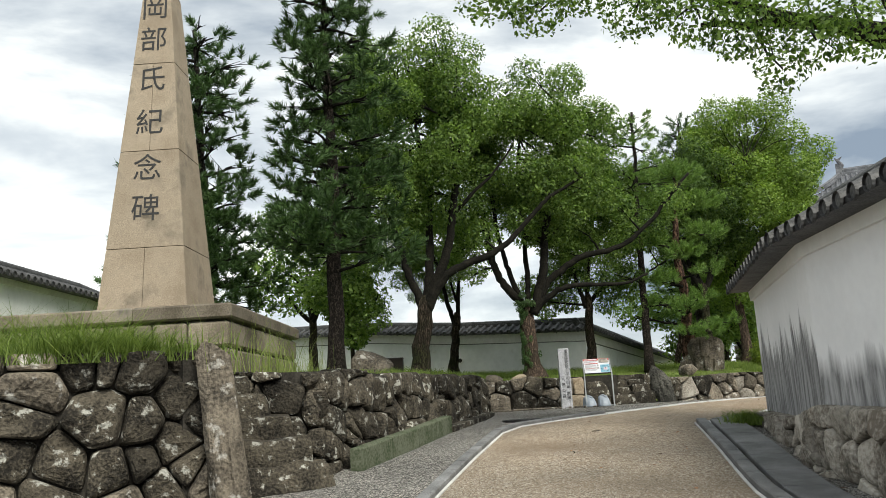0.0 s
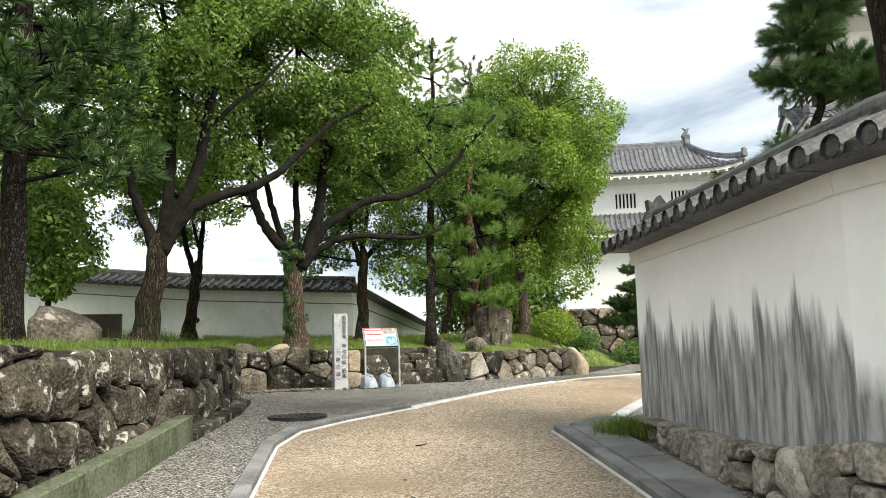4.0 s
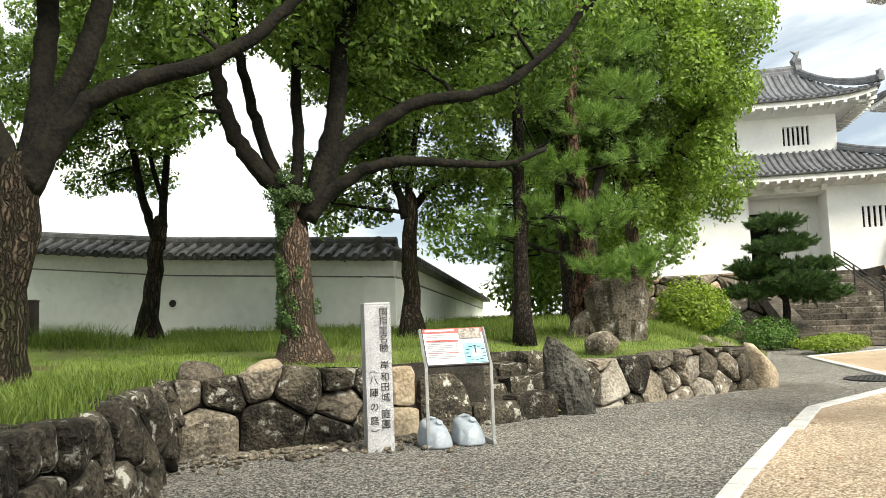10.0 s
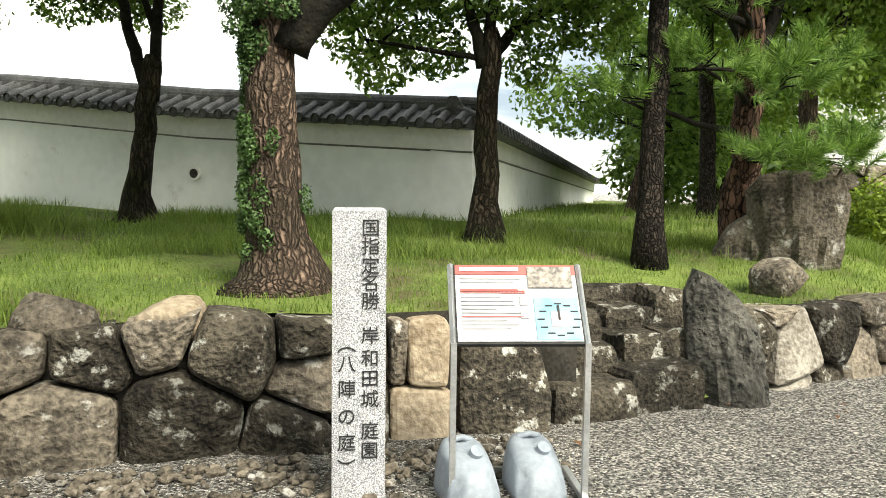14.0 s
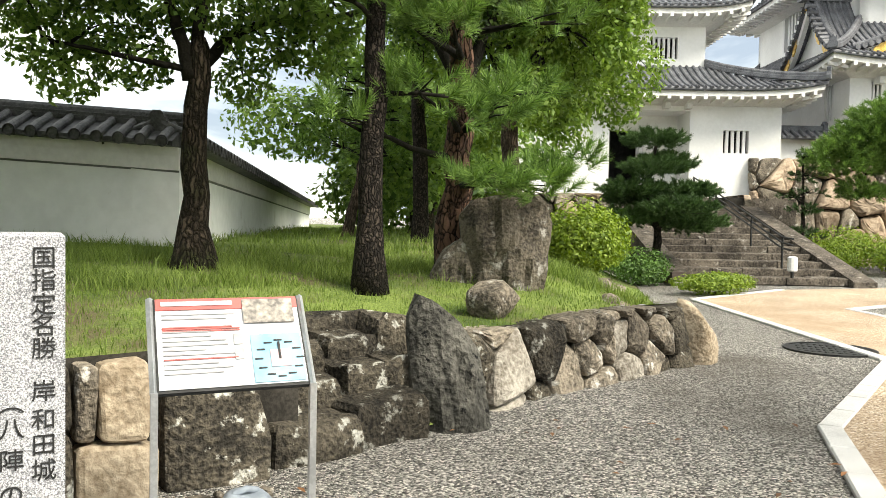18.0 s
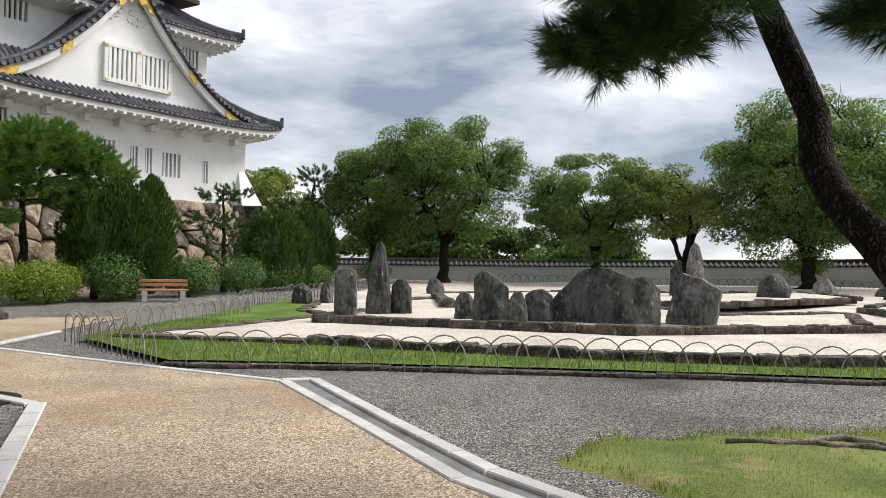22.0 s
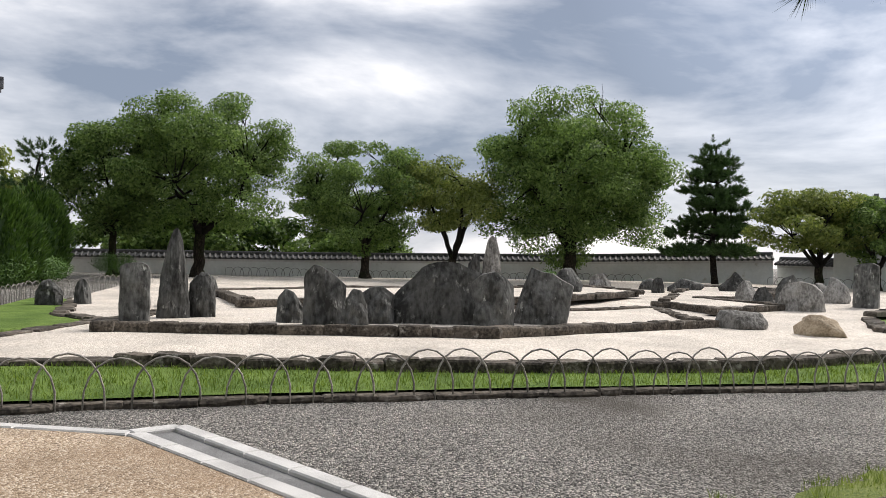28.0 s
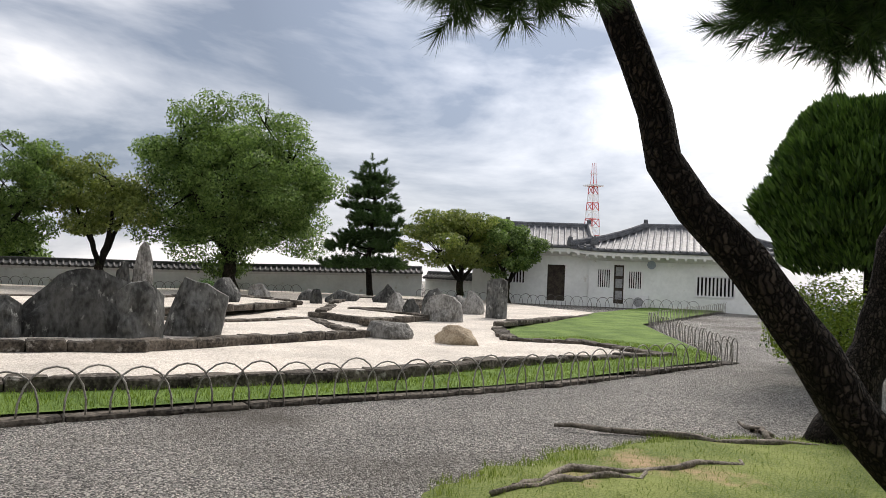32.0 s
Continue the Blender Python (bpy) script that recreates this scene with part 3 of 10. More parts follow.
def stone_wall(name, label, path, bottom, top, cell, materials, seed, batter=0.05, gap=0.012, bulge=0.05, aspect=1.3, depth=0.45, parts_max=300, sites=None, soft=0.26):
    """A dry wall of irregular stones along a path in plan. bottom, top: heights as functions of the way along. The stones face to the right of the path."""
    rnd = random.Random(seed)
    root = tagged(new(name), label, "", "", "structure")
    made = 0
    extra = []
    run = 0.0
    total = sum(math.dist(a, b) for a, b in zip(path, path[1:]))
    for (ax, ay), (bx, by) in zip(path, path[1:]):
        L = math.dist((ax, ay), (bx, by))
        m = frame_of((ax, ay, 0), (bx - ax, by - ay))
        hs = [bottom(run + L * k / 4) for k in range(5)]
        ts = [top(run + L * k / 4) for k in range(5)]
        lo, hi = min(hs) - 0.08, max(ts)
        if sites is None:
            S = []
            z = lo + cell * 0.35
            row = 0
            while z < hi + cell * 0.3:
                x = -cell + (row % 2) * cell * aspect * 0.5
                while x < L + cell:
                    if rnd.random() > 0.18:
                        S.append((x + rnd.uniform(-0.4, 0.4) * cell * aspect, z + rnd.uniform(-0.36, 0.36) * cell))
                    if rnd.random() < 0.12:
                        S.append((x + rnd.uniform(0.35, 0.6) * cell * aspect, z + rnd.uniform(-0.5, 0.5) * cell))
                    x += cell * aspect * rnd.uniform(0.75, 1.25)
                z += cell * rnd.uniform(0.85, 1.1)
                row += 1
        else:
            S = sites
        for s in S:
            poly = [(0.0, lo), (L, lo), (L, top(run + L)), (L * 0.75, ts[3]), (L * 0.5, ts[2]), (L * 0.25, ts[1]), (0.0, top(run))]
            near = sorted((q for q in S if q is not s), key=lambda q: (q[0] - s[0]) ** 2 + (q[1] - s[1]) ** 2)[:16]
            for q in near:
                poly = clip_cell(poly, s, q)
                if len(poly) < 3:
                    break
            if len(poly) < 3:
                continue
            ar = 0.5 * abs(sum(p[0] * q[1] - q[0] * p[1] for p, q in zip(poly, poly[1:] + poly[:1])))
            if ar < 0.012 * cell * cell / 0.09:
                continue
            V, F = stone_face(poly, gap, bulge * rnd.uniform(0.8, 1.5), rnd, soft)
            V = [(x, y + batter * (z - lo), z) for x, y, z in V]
            W = moved(V, m)
            mt = materials[0] if len(materials) == 1 else rnd.choices([a for a, _ in materials], [b for _, b in materials])[0]
            if isinstance(mt, tuple):
                mt = mt[0]
            if made < parts_max:
                ob = obj("stone", W, F, mt, root, "", False)
                made += 1
            else:
                extra.append((W, F, mt))
        e = min(0.14, L * 0.2)
        B = [(e, 0.10, lo), (L - e, 0.10, lo), (L - e, depth, lo), (e, depth, lo)]
        T = [(e, 0.12 + batter * (ts[0] - lo), ts[0] - 0.1), (L - e, 0.12 + batter * (ts[-1] - lo), ts[-1] - 0.1), (L - e, max(depth, 0.14 + batter * (ts[-1] - lo)), ts[-1] - 0.1), (e, max(depth, 0.14 + batter * (ts[0] - lo)), ts[0] - 0.1)]
        obj("core", moved(B + T, m), [(0, 3, 2, 1), (4, 5, 6, 7), (0, 1, 5, 4), (1, 2, 6, 5), (2, 3, 7, 6), (3, 0, 4, 7)], JOINT, root, "dark earth core between the stones")
        run += L
    for mt in {id(e[2]): e[2] for e in extra}.values():
        V, F = joinm([(v, f) for v, f, k in extra if k is mt])
        tagged(obj("far_stones", V, F, mt, root, "", False), "", "", "", "stuff")
    return root


def boulder(w, d, h, seed, rough=0.16, flat=0.75, sub=3, lean=(0, 0), point=0.0):
    """A standing or lying rock with its foot at z 0."""
    bm = bmesh.new()
    bmesh.ops.create_icosphere(bm, subdivisions=sub, radius=1)
    o = Vector((seed * 3.7, seed * 1.3, seed * 2.1))
    rp = random.Random(seed)
    planes = [(Vector((rp.gauss(0, 1), rp.gauss(0, 1), rp.gauss(0, 0.8))).normalized(), rp.uniform(0.62, 0.92)) for _ in range(14)]
    pos = []
    for v in bm.verts:
        p = v.co.copy()
        q = Vector([math.copysign(abs(c) ** flat, c) for c in p])
        k = 1 + rough * noise.noise(p * 1.3 + o) * 1.6 + rough * 0.55 * noise.noise(p * 3.4 + o) + rough * 0.3 * noise.noise(p * 7.5 + o)
        q *= k
        for n, dd in planes:
            over = q.dot(n) - dd
            if over > 0:
                q -= n * over * 0.92
        q += p * rough * 0.28 * (noise.noise(p * 5.0 + o) + 0.6 * noise.noise(p * 11.0 + o))
        pos.append(q)
    # the lower quarter lies in the ground, so that the foot is broad
    zl, zh = min(q.z for q in pos), max(q.z for q in pos)
    zl += 0.3 * (zh - zl)
    mx, my = max(abs(q.x) for q in pos), max(abs(q.y) for q in pos)
    for v, q in zip(bm.verts, pos):
        t = (q.z - zl) / (zh - zl)
        s = 1 - point * max(0, t) ** 1.4
        v.co = Vector((q.x / mx * w / 2 * s + lean[0] * t * h, q.y / my * d / 2 * s + lean[1] * t * h, max(-0.06, t * h)))
    me = bpy.data.meshes.new("rock")
    bm.to_mesh(me)
    bm.free()
    me.shade_smooth()
    return me


def slab_rock(w, d, h, seed, crest, point=0.1, lean=(0, 0), nu=14, nv=12):
    """A split standing stone: a broad foot, flat broken faces and a ragged crest given as (place across, height) steps."""
    rp = random.Random(seed)
    o = Vector((seed * 2.3, seed * 5.1, seed * 0.7))
    cu, cv = [c[0] for c in crest], [c[1] for c in crest]
    bend, V, F = rp.uniform(-0.2, 0.2), [], []
    for side in (-1, 1):
        for j in range(nv + 1):
            v = j / nv
            for i in range(nu + 1):
                u = i / nu - 0.5
                top = float(np.interp(u, cu, cv)) + 0.025 * noise.noise(Vector((u * 14, seed, 0)))
                x = u * w * (1 - point * v + 0.06 * noise.noise(Vector((side, v * 4, seed)))) + lean[0] * v * h
                cl = noise.cell(Vector((u * 4.5 + 0.7 * v + seed, v * 1.6, side * 3.0 + seed)))
                y = side * d / 2 * (1 - 0.6 * abs(2 * u) ** 3) * (1 - 0.5 * v ** 2.5) * (1 + 0.12 * cl + 0.45 * noise.noise(Vector((u * 5, v * 3, side)) + o)) + lean[1] * v * h + bend * d * u
                V.append((x, y, v * top * h - 0.05 * (j == 0)))
    n = nu + 1
    B = n * (nv + 1)
    for j in range(nv):
        for i in range(nu):
            a = j * n + i
            F += [(a, a + 1, a + n + 1, a + n), (B + a + 1, B + a, B + a + n, B + a + n + 1)]
        a = j * n
        F += [(B + a, a, a + n, B + a + n), (a + nu, B + a + nu, B + a + nu + n, a + nu + n)]
    a = nv * n
    F += [(a + i, a + i + 1, B + a + i + 1, B + a + i) for i in range(nu)]
    return mesh_of("stone", V, F)


def block_rock(w, d, h, seed, jit=0.10):
    """A rough squared block with broken edges and a slightly uneven top, its foot at z 0."""
    rp = random.Random(seed)
    ring = []
    for x, y in ((-1, -1), (-0.35, -1), (0.3, -1), (1, -1), (1, -0.1), (1, 1), (0.35, 1), (-0.3, 1), (-1, 1), (-1, 0.1)):
        c = 0.93 if abs(x) == 1 and abs(y) == 1 else 1.0
        ring.append((x * c * w / 2 + rp.uniform(-jit, jit) * w * 0.25, y * c * d / 2 + rp.uniform(-jit, jit) * d * 0.5))
    tops = [rp.uniform(-jit, jit) * 0.5 * h for _ in ring]
    V, F, n = [], [], len(ring)
    for z, k in ((0.0, 1.0), (0.55, 1.03), (0.88, 0.99), (1.0, 0.90)):
        o = len(V)
        V += [(x * k + rp.uniform(-0.01, 0.01), y * k + rp.uniform(-0.01, 0.01), z * h + tops[i] * z) for i, (x, y) in enumerate(ring)]
        if o:
            F += [(o - n + i, o - n + (i + 1) % n, o + (i + 1) % n, o + i) for i in range(n)]
    V.append((0, 0, h * (1 + rp.uniform(-0.02, 0.06))))
    F += [(3 * n + i, 3 * n + (i + 1) % n, 4 * n) for i in range(n)]
    return mesh_of("block", V, F)


def rock(name, x, y, z, w, d, h, turn, material, label, category="rock", seed=1, group="", **kw):
    me = boulder(w, d, h, seed, **kw)
    me.materials.append(material)
    ob = new(name, me)
    ob.matrix_world = pose(x, y, z, 0, 0, turn)
    return tagged(ob, label, category, group)


# ---- plants ----


def leaf_cloud(centres, radii, count, size, seed, shell=0.55, droop=0.3, flatz=1.0):
    """Many small folded leaves round the centres; more of them towards the outside of each clump."""
    r = np.random.default_rng(seed)
    c, rad = np.asarray(centres, float), np.asarray(radii, float)
    w = rad.prod(1) ** 0.67
    idx = r.choice(len(c), count, p=w / w.sum())
    d = r.normal(size=(count, 3))
    d /= np.linalg.norm(d, axis=1)[:, None]
    k = (shell + (1 - shell) * r.random(count) ** 0.6) * (1 + 0.09 * r.normal(size=count))
    p = c[idx] + d * rad[idx] * k[:, None]
    nrm = d * 0.9 + np.array([0, 0, 0.45]) + r.normal(size=(count, 3)) * 0.55
    nrm /= np.linalg.norm(nrm, axis=1)[:, None]
    a = np.cross(nrm, r.normal(size=(count, 3)))
    a = a / (np.linalg.norm(a, axis=1)[:, None] + 1e-9) + np.array([0, 0, -droop])
    a /= np.linalg.norm(a, axis=1)[:, None]
    b = np.cross(nrm, a)
    b /= np.linalg.norm(b, axis=1)[:, None] + 1e-9
    s = size * (0.6 + 0.8 * r.random(count))[:, None]
    V = np.stack([p - a * s * 0.5, p + b * s * 0.27 + nrm * s * 0.07, p + a * s * 0.5, p - b * s * 0.27 + nrm * s * 0.07], 1).reshape(-1, 3)
    i = np.arange(count)[:, None] * 4
    T = np.concatenate([i + [0, 1, 2], i + [0, 2, 3]], 1).reshape(-1, 3)
    return V, T


def needle_cloud(centres, radii, tufts, length, seed, per=14, width=0.012, upward=0.5):
    """Pine foliage: short shoots on flat pads, each a brush of thin needles that stand off it all round."""
    r = np.random.default_rng(seed)
    c, rad = np.asarray(centres, float), np.asarray(radii, float)
    n, per = max(40, tufts // 7), per * 6
    w = rad[:, 0] * rad[:, 1]
    idx = r.choice(len(c), n, p=w / w.sum())
    d = r.normal(size=(n, 3))
    d /= np.linalg.norm(d, axis=1)[:, None]
    p = c[idx] + d * rad[idx] * (r.random(n) ** 0.33)[:, None]
    ax = d * np.array([1.0, 1.0, 0.35]) + np.array([0, 0, upward]) + r.normal(size=(n, 3)) * 0.2
    ax /= np.linalg.norm(ax, axis=1)[:, None]
    P, X = np.repeat(p, per, 0), np.repeat(ax, per, 0)
    s = r.random(n * per)[:, None]
    P = P + X * s * length * 1.5
    side = np.cross(X, r.normal(size=X.shape))
    side /= np.linalg.norm(side, axis=1)[:, None] + 1e-9
    A = X * (0.45 + 0.6 * s) + side * (0.95 - 0.45 * s)
    A /= np.linalg.norm(A, axis=1)[:, None]
    B = np.cross(A, r.normal(size=A.shape))
    B /= np.linalg.norm(B, axis=1)[:, None] + 1e-9
    ln = length * (0.7 + 0.45 * r.random(len(P)))[:, None]
    V = np.stack([P - B * width / 2, P + B * width / 2, P + A * ln], 1).reshape(-1, 3)
    return V, np.arange(len(V)).reshape(-1, 3)


def limb(a, b, r0, r1, rnd, n=7, bend=0.15, sides=7):
    a, b = Vector(a), Vector(b)
    L = (b - a).length
    off = Vector((rnd.uniform(-1, 1), rnd.uniform(-1, 1), rnd.uniform(-0.2, 1.0))) * bend * L
    P, R = [], []
    for i in range(n):
        t = i / (n - 1)
        w = Vector((rnd.uniform(-1, 1), rnd.uniform(-1, 1), rnd.uniform(-1, 1))) * 0.014 * L * (0 < i < n - 1)
        P.append(a.lerp(b, t) + off * 4 * t * (1 - t) * 0.5 + w)
        R.append(r0 + (r1 - r0) * t ** 0.8)
    return tube(P, R, sides, 0.08, rnd.randint(0, 999)), P


def broad_tree(name, label, base, crown, fork, r0, leaves, size, material, bark, seed, lean=(0, 0), clumps=26, limbs=None, group="", droop=0.3, spread=0.34, fill=0.55, shell=0.6, extra=(), boughs=(), under=-1.0):
    """A broadleaf tree. crown: (centre xyz, radii xyz) of the whole crown, in world metres; fork: height of the fork above the foot; limbs: where the main limbs end; boughs: limbs with a course of their own, (radius, end radius, points); under: how far down the crown is clothed."""
    rnd = random.Random(seed)
    t = thing(name, label, "tree", group, base)
    bx, by, bz = base
    f = Vector((bx + lean[0], by + lean[1], bz + fork))
    P, R = [], []
    for i in range(9):
        k = i / 8
        P.append(Vector((bx, by, bz - 0.15)).lerp(f, k) + Vector((rnd.uniform(-1, 1), rnd.uniform(-1, 1), 0)) * 0.05 * r0 * 4 * (0 < i < 8))
        R.append(r0 * (1.0 + 1.5 * max(0, 1 - k * 3) ** 2) * (1 - 0.25 * k))
    P.append(f + Vector((0, 0, r0 * 0.7)))
    R.append(r0 * 0.42)
    trunk = tube(P, R, 14, 0.07, seed)
    part("trunk", *trunk, bark, t, "", True)
    (cx, cy, cz), (ra, rb, rc) = crown
    cen, rad = [], []
    tries = 0
    while len(cen) < clumps and tries < clumps * 30:
        tries += 1
        d = Vector((rnd.gauss(0, 1), rnd.gauss(0, 1), rnd.gauss(0, 1))).normalized() * rnd.uniform(0.35, 0.88)
        if d.z < under:
            continue
        c = (cx + d.x * ra, cy + d.y * rb, cz + d.z * rc)
        s = spread * rnd.uniform(0.7, 1.25)
        if all((c[0] - q[0]) ** 2 / ra ** 2 + (c[1] - q[1]) ** 2 / rb ** 2 + (c[2] - q[2]) ** 2 / rc ** 2 > (fill * spread) ** 2 for q in cen):
            cen.append(c)
            rad.append((ra * s, rb * s, rc * s * 0.8))
    for x, y, z, q in extra:
        cen.append((x, y, z))
        rad.append((q, q, q * 0.8))
    if limbs is None:
        limbs = []
        for k in range(0 if boughs else 5):
            a = 2 * math.pi * (k + rnd.random() * 0.6) / 5
            limbs.append((cx + math.cos(a) * ra * 0.5, cy + math.sin(a) * rb * 0.5, cz + rnd.uniform(-0.45, 0.35) * rc))
    ends = []
    for e in limbs:
        (V, F), path = limb(f - Vector((0, 0, r0 * 1.3)), e, r0 * 0.56, r0 * 0.15, rnd, 11, 0.22, 10)
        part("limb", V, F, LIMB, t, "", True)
        ends.append(path)
    for q0, q1, pts in boughs:
        B = resample(pts, 6 * len(pts))
        for _ in range(3):
            B[1:-1] = 0.25 * B[:-2] + 0.5 * B[1:-1] + 0.25 * B[2:]
        B[1:-1] += np.random.default_rng(seed + len(ends)).normal(size=B[1:-1].shape) * q1 * 0.25
        n = len(B)
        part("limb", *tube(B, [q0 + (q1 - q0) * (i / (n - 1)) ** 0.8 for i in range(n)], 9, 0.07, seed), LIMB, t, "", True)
        ends.append([Vector(p) for p in B])
    twigs = []
    for c in cen:
        best = min(((p, path) for path in ends for p in path[3:]), key=lambda q: (q[0] - Vector(c)).length)
        m, path2 = limb(best[0], c, r0 * 0.17, r0 * 0.04, rnd, 6, 0.12, 5)
        twigs.append(m)
        for _ in range(2):
            e2 = Vector(c) + Vector((rnd.uniform(-1, 1) * ra, rnd.uniform(-1, 1) * rb, rnd.uniform(-0.5, 1) * rc)) * spread * 0.8
            twigs.append(limb(path2[3], e2, r0 * 0.06, 0.006, rnd, 4, 0.15, 4)[0])
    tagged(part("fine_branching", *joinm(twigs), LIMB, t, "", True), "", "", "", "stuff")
    V, T = leaf_cloud(cen, rad, leaves, size, seed, shell, droop)
    place(new("crown", tri_mesh("crown", V, T, material)), t)
    return t


def pine_tree(name, label, base, path, r0, pads, tufts, length, material, seed, group="", per=14, width=0.012, bark=None, upward=0.5, above=0.0):
    """A pine: a trunk along the path, a branch to each pad of needles. pads: (x, y, z, radius, thickness)."""
    rnd = random.Random(seed)
    t = thing(name, label, "pine tree", group, base)
    pts = resample(path, 22)
    for _ in range(2):
        pts[1:-1] = 0.25 * pts[:-2] + 0.5 * pts[1:-1] + 0.25 * pts[2:]
    pts[1:-1] += np.random.default_rng(seed).normal(size=pts[1:-1].shape) * r0 * 0.12
    R = [r0 * (1 + 0.5 * max(0, 1 - i / 2.2) ** 2) * (1 - 0.72 * i / 21) for i in range(22)]
    part("trunk", *tube(pts, R, 12, 0.09, seed), bark or BARK_PINE, t, "", True)
    P = [Vector(p) for p in pts]
    tw = []
    for x, y, z, r, h in pads:
        c = Vector((x, y, z))
        s = min(P, key=lambda q: (q - c).length + (max(0, q.z - c.z) * 0.7 if not above else 9 * max(0, c.z + above - q.z)))
        m, pth = limb(s, c, max(0.02, r0 * 0.26), 0.012, rnd, 6, 0.10, 6)
        tw.append(m)
        for _ in range(5):
            e = c + Vector((rnd.uniform(-1, 1), rnd.uniform(-1, 1), rnd.uniform(-0.2, 0.5))) * r * 0.8
            tw.append(limb(pth[3], e, 0.018, 0.005, rnd, 4, 0.12, 4)[0])
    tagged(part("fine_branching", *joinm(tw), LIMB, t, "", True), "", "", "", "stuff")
    V, T = needle_cloud([p[:3] for p in pads], [(p[3], p[3], p[4]) for p in pads], tufts, length, seed, per, width, upward)
    place(new("needles", tri_mesh("needles", V, T, material)), t)
    return t


def shrub(name, label, x, y, z, w, d, h, material, seed, leaves=5000, size=0.06, category="shrub", group="", lumps=5, turn=0.0):
    """A clipped or loose shrub: stems and a dense skin of leaves."""
    rnd = random.Random(seed)
    t = thing(name, label, category, group, (x, y, z))
    cen, rad = [(0, 0, h * 0.5)], [(w * 0.46, d * 0.46, h * 0.48)]
    for k in range(lumps):
        a = 2 * math.pi * k / max(1, lumps) + rnd.random()
        q = rnd.uniform(0.15, 0.42)
        cen.append((math.cos(a) * w * q, math.sin(a) * d * q, h * rnd.uniform(0.35, 0.66)))
        s = rnd.uniform(0.22, 0.34)
        rad.append((w * s, d * s, h * rnd.uniform(0.26, 0.36)))
    m = pose(x, y, z, 0, 0, turn)
    V, T = leaf_cloud(cen, rad, leaves, size, seed, 0.8, 0.1)
    V = V[:, :] @ np.array(m.to_3x3()).T + np.array(m.translation)
    V[:, 2] = np.maximum(V[:, 2], z + 0.01)
    place(new("foliage", tri_mesh("foliage", V, T, material)), t)
    st = [limb((0, 0, -0.05), (rnd.uniform(-1, 1) * w * 0.3, rnd.uniform(-1, 1) * d * 0.3, h * 0.6), 0.03, 0.01, rnd, 5, 0.1, 5)[0] for _ in range(5)]
    V, F = joinm(st)
    part("stems", moved(V, m), F, BARK, t, "", True)
    return t


def blades(name, label, spots, height, width, material, seed, lean=0.35):
    """Grass: one thin bent blade at each spot (x, y, z)."""
    r = np.random.default_rng(seed)
    p = np.asarray(spots, float)
    n = len(p)
    a = r.random(n) * 2 * math.pi
    side = np.stack([np.cos(a), np.sin(a), np.zeros(n)], 1) * width * (0.6 + 0.8 * r.random(n))[:, None]
    h = height * (0.45 + 0.9 * r.random(n) ** 1.5)[:, None]
    ln = np.stack([r.normal(size=n), r.normal(size=n), np.zeros(n)], 1) * lean * h
    up = np.array([0, 0, 1.0])
    mid = p + up * h * 0.55 + ln * 0.35
    V = np.stack([p - side / 2, p + side / 2, mid + side * 0.35, mid - side * 0.35, p + up * h * 0.95 + ln], 1).reshape(-1, 3)
    i = np.arange(n)[:, None] * 5
    T = np.concatenate([i + [0, 1, 2], i + [0, 2, 3], i + [3, 2, 4]], 1).reshape(-1, 3)
    return tagged(new(name, tri_mesh(name, V, T, material)), label, "grass", "", "stuff")


# ---- roofs and walls of buildings ----


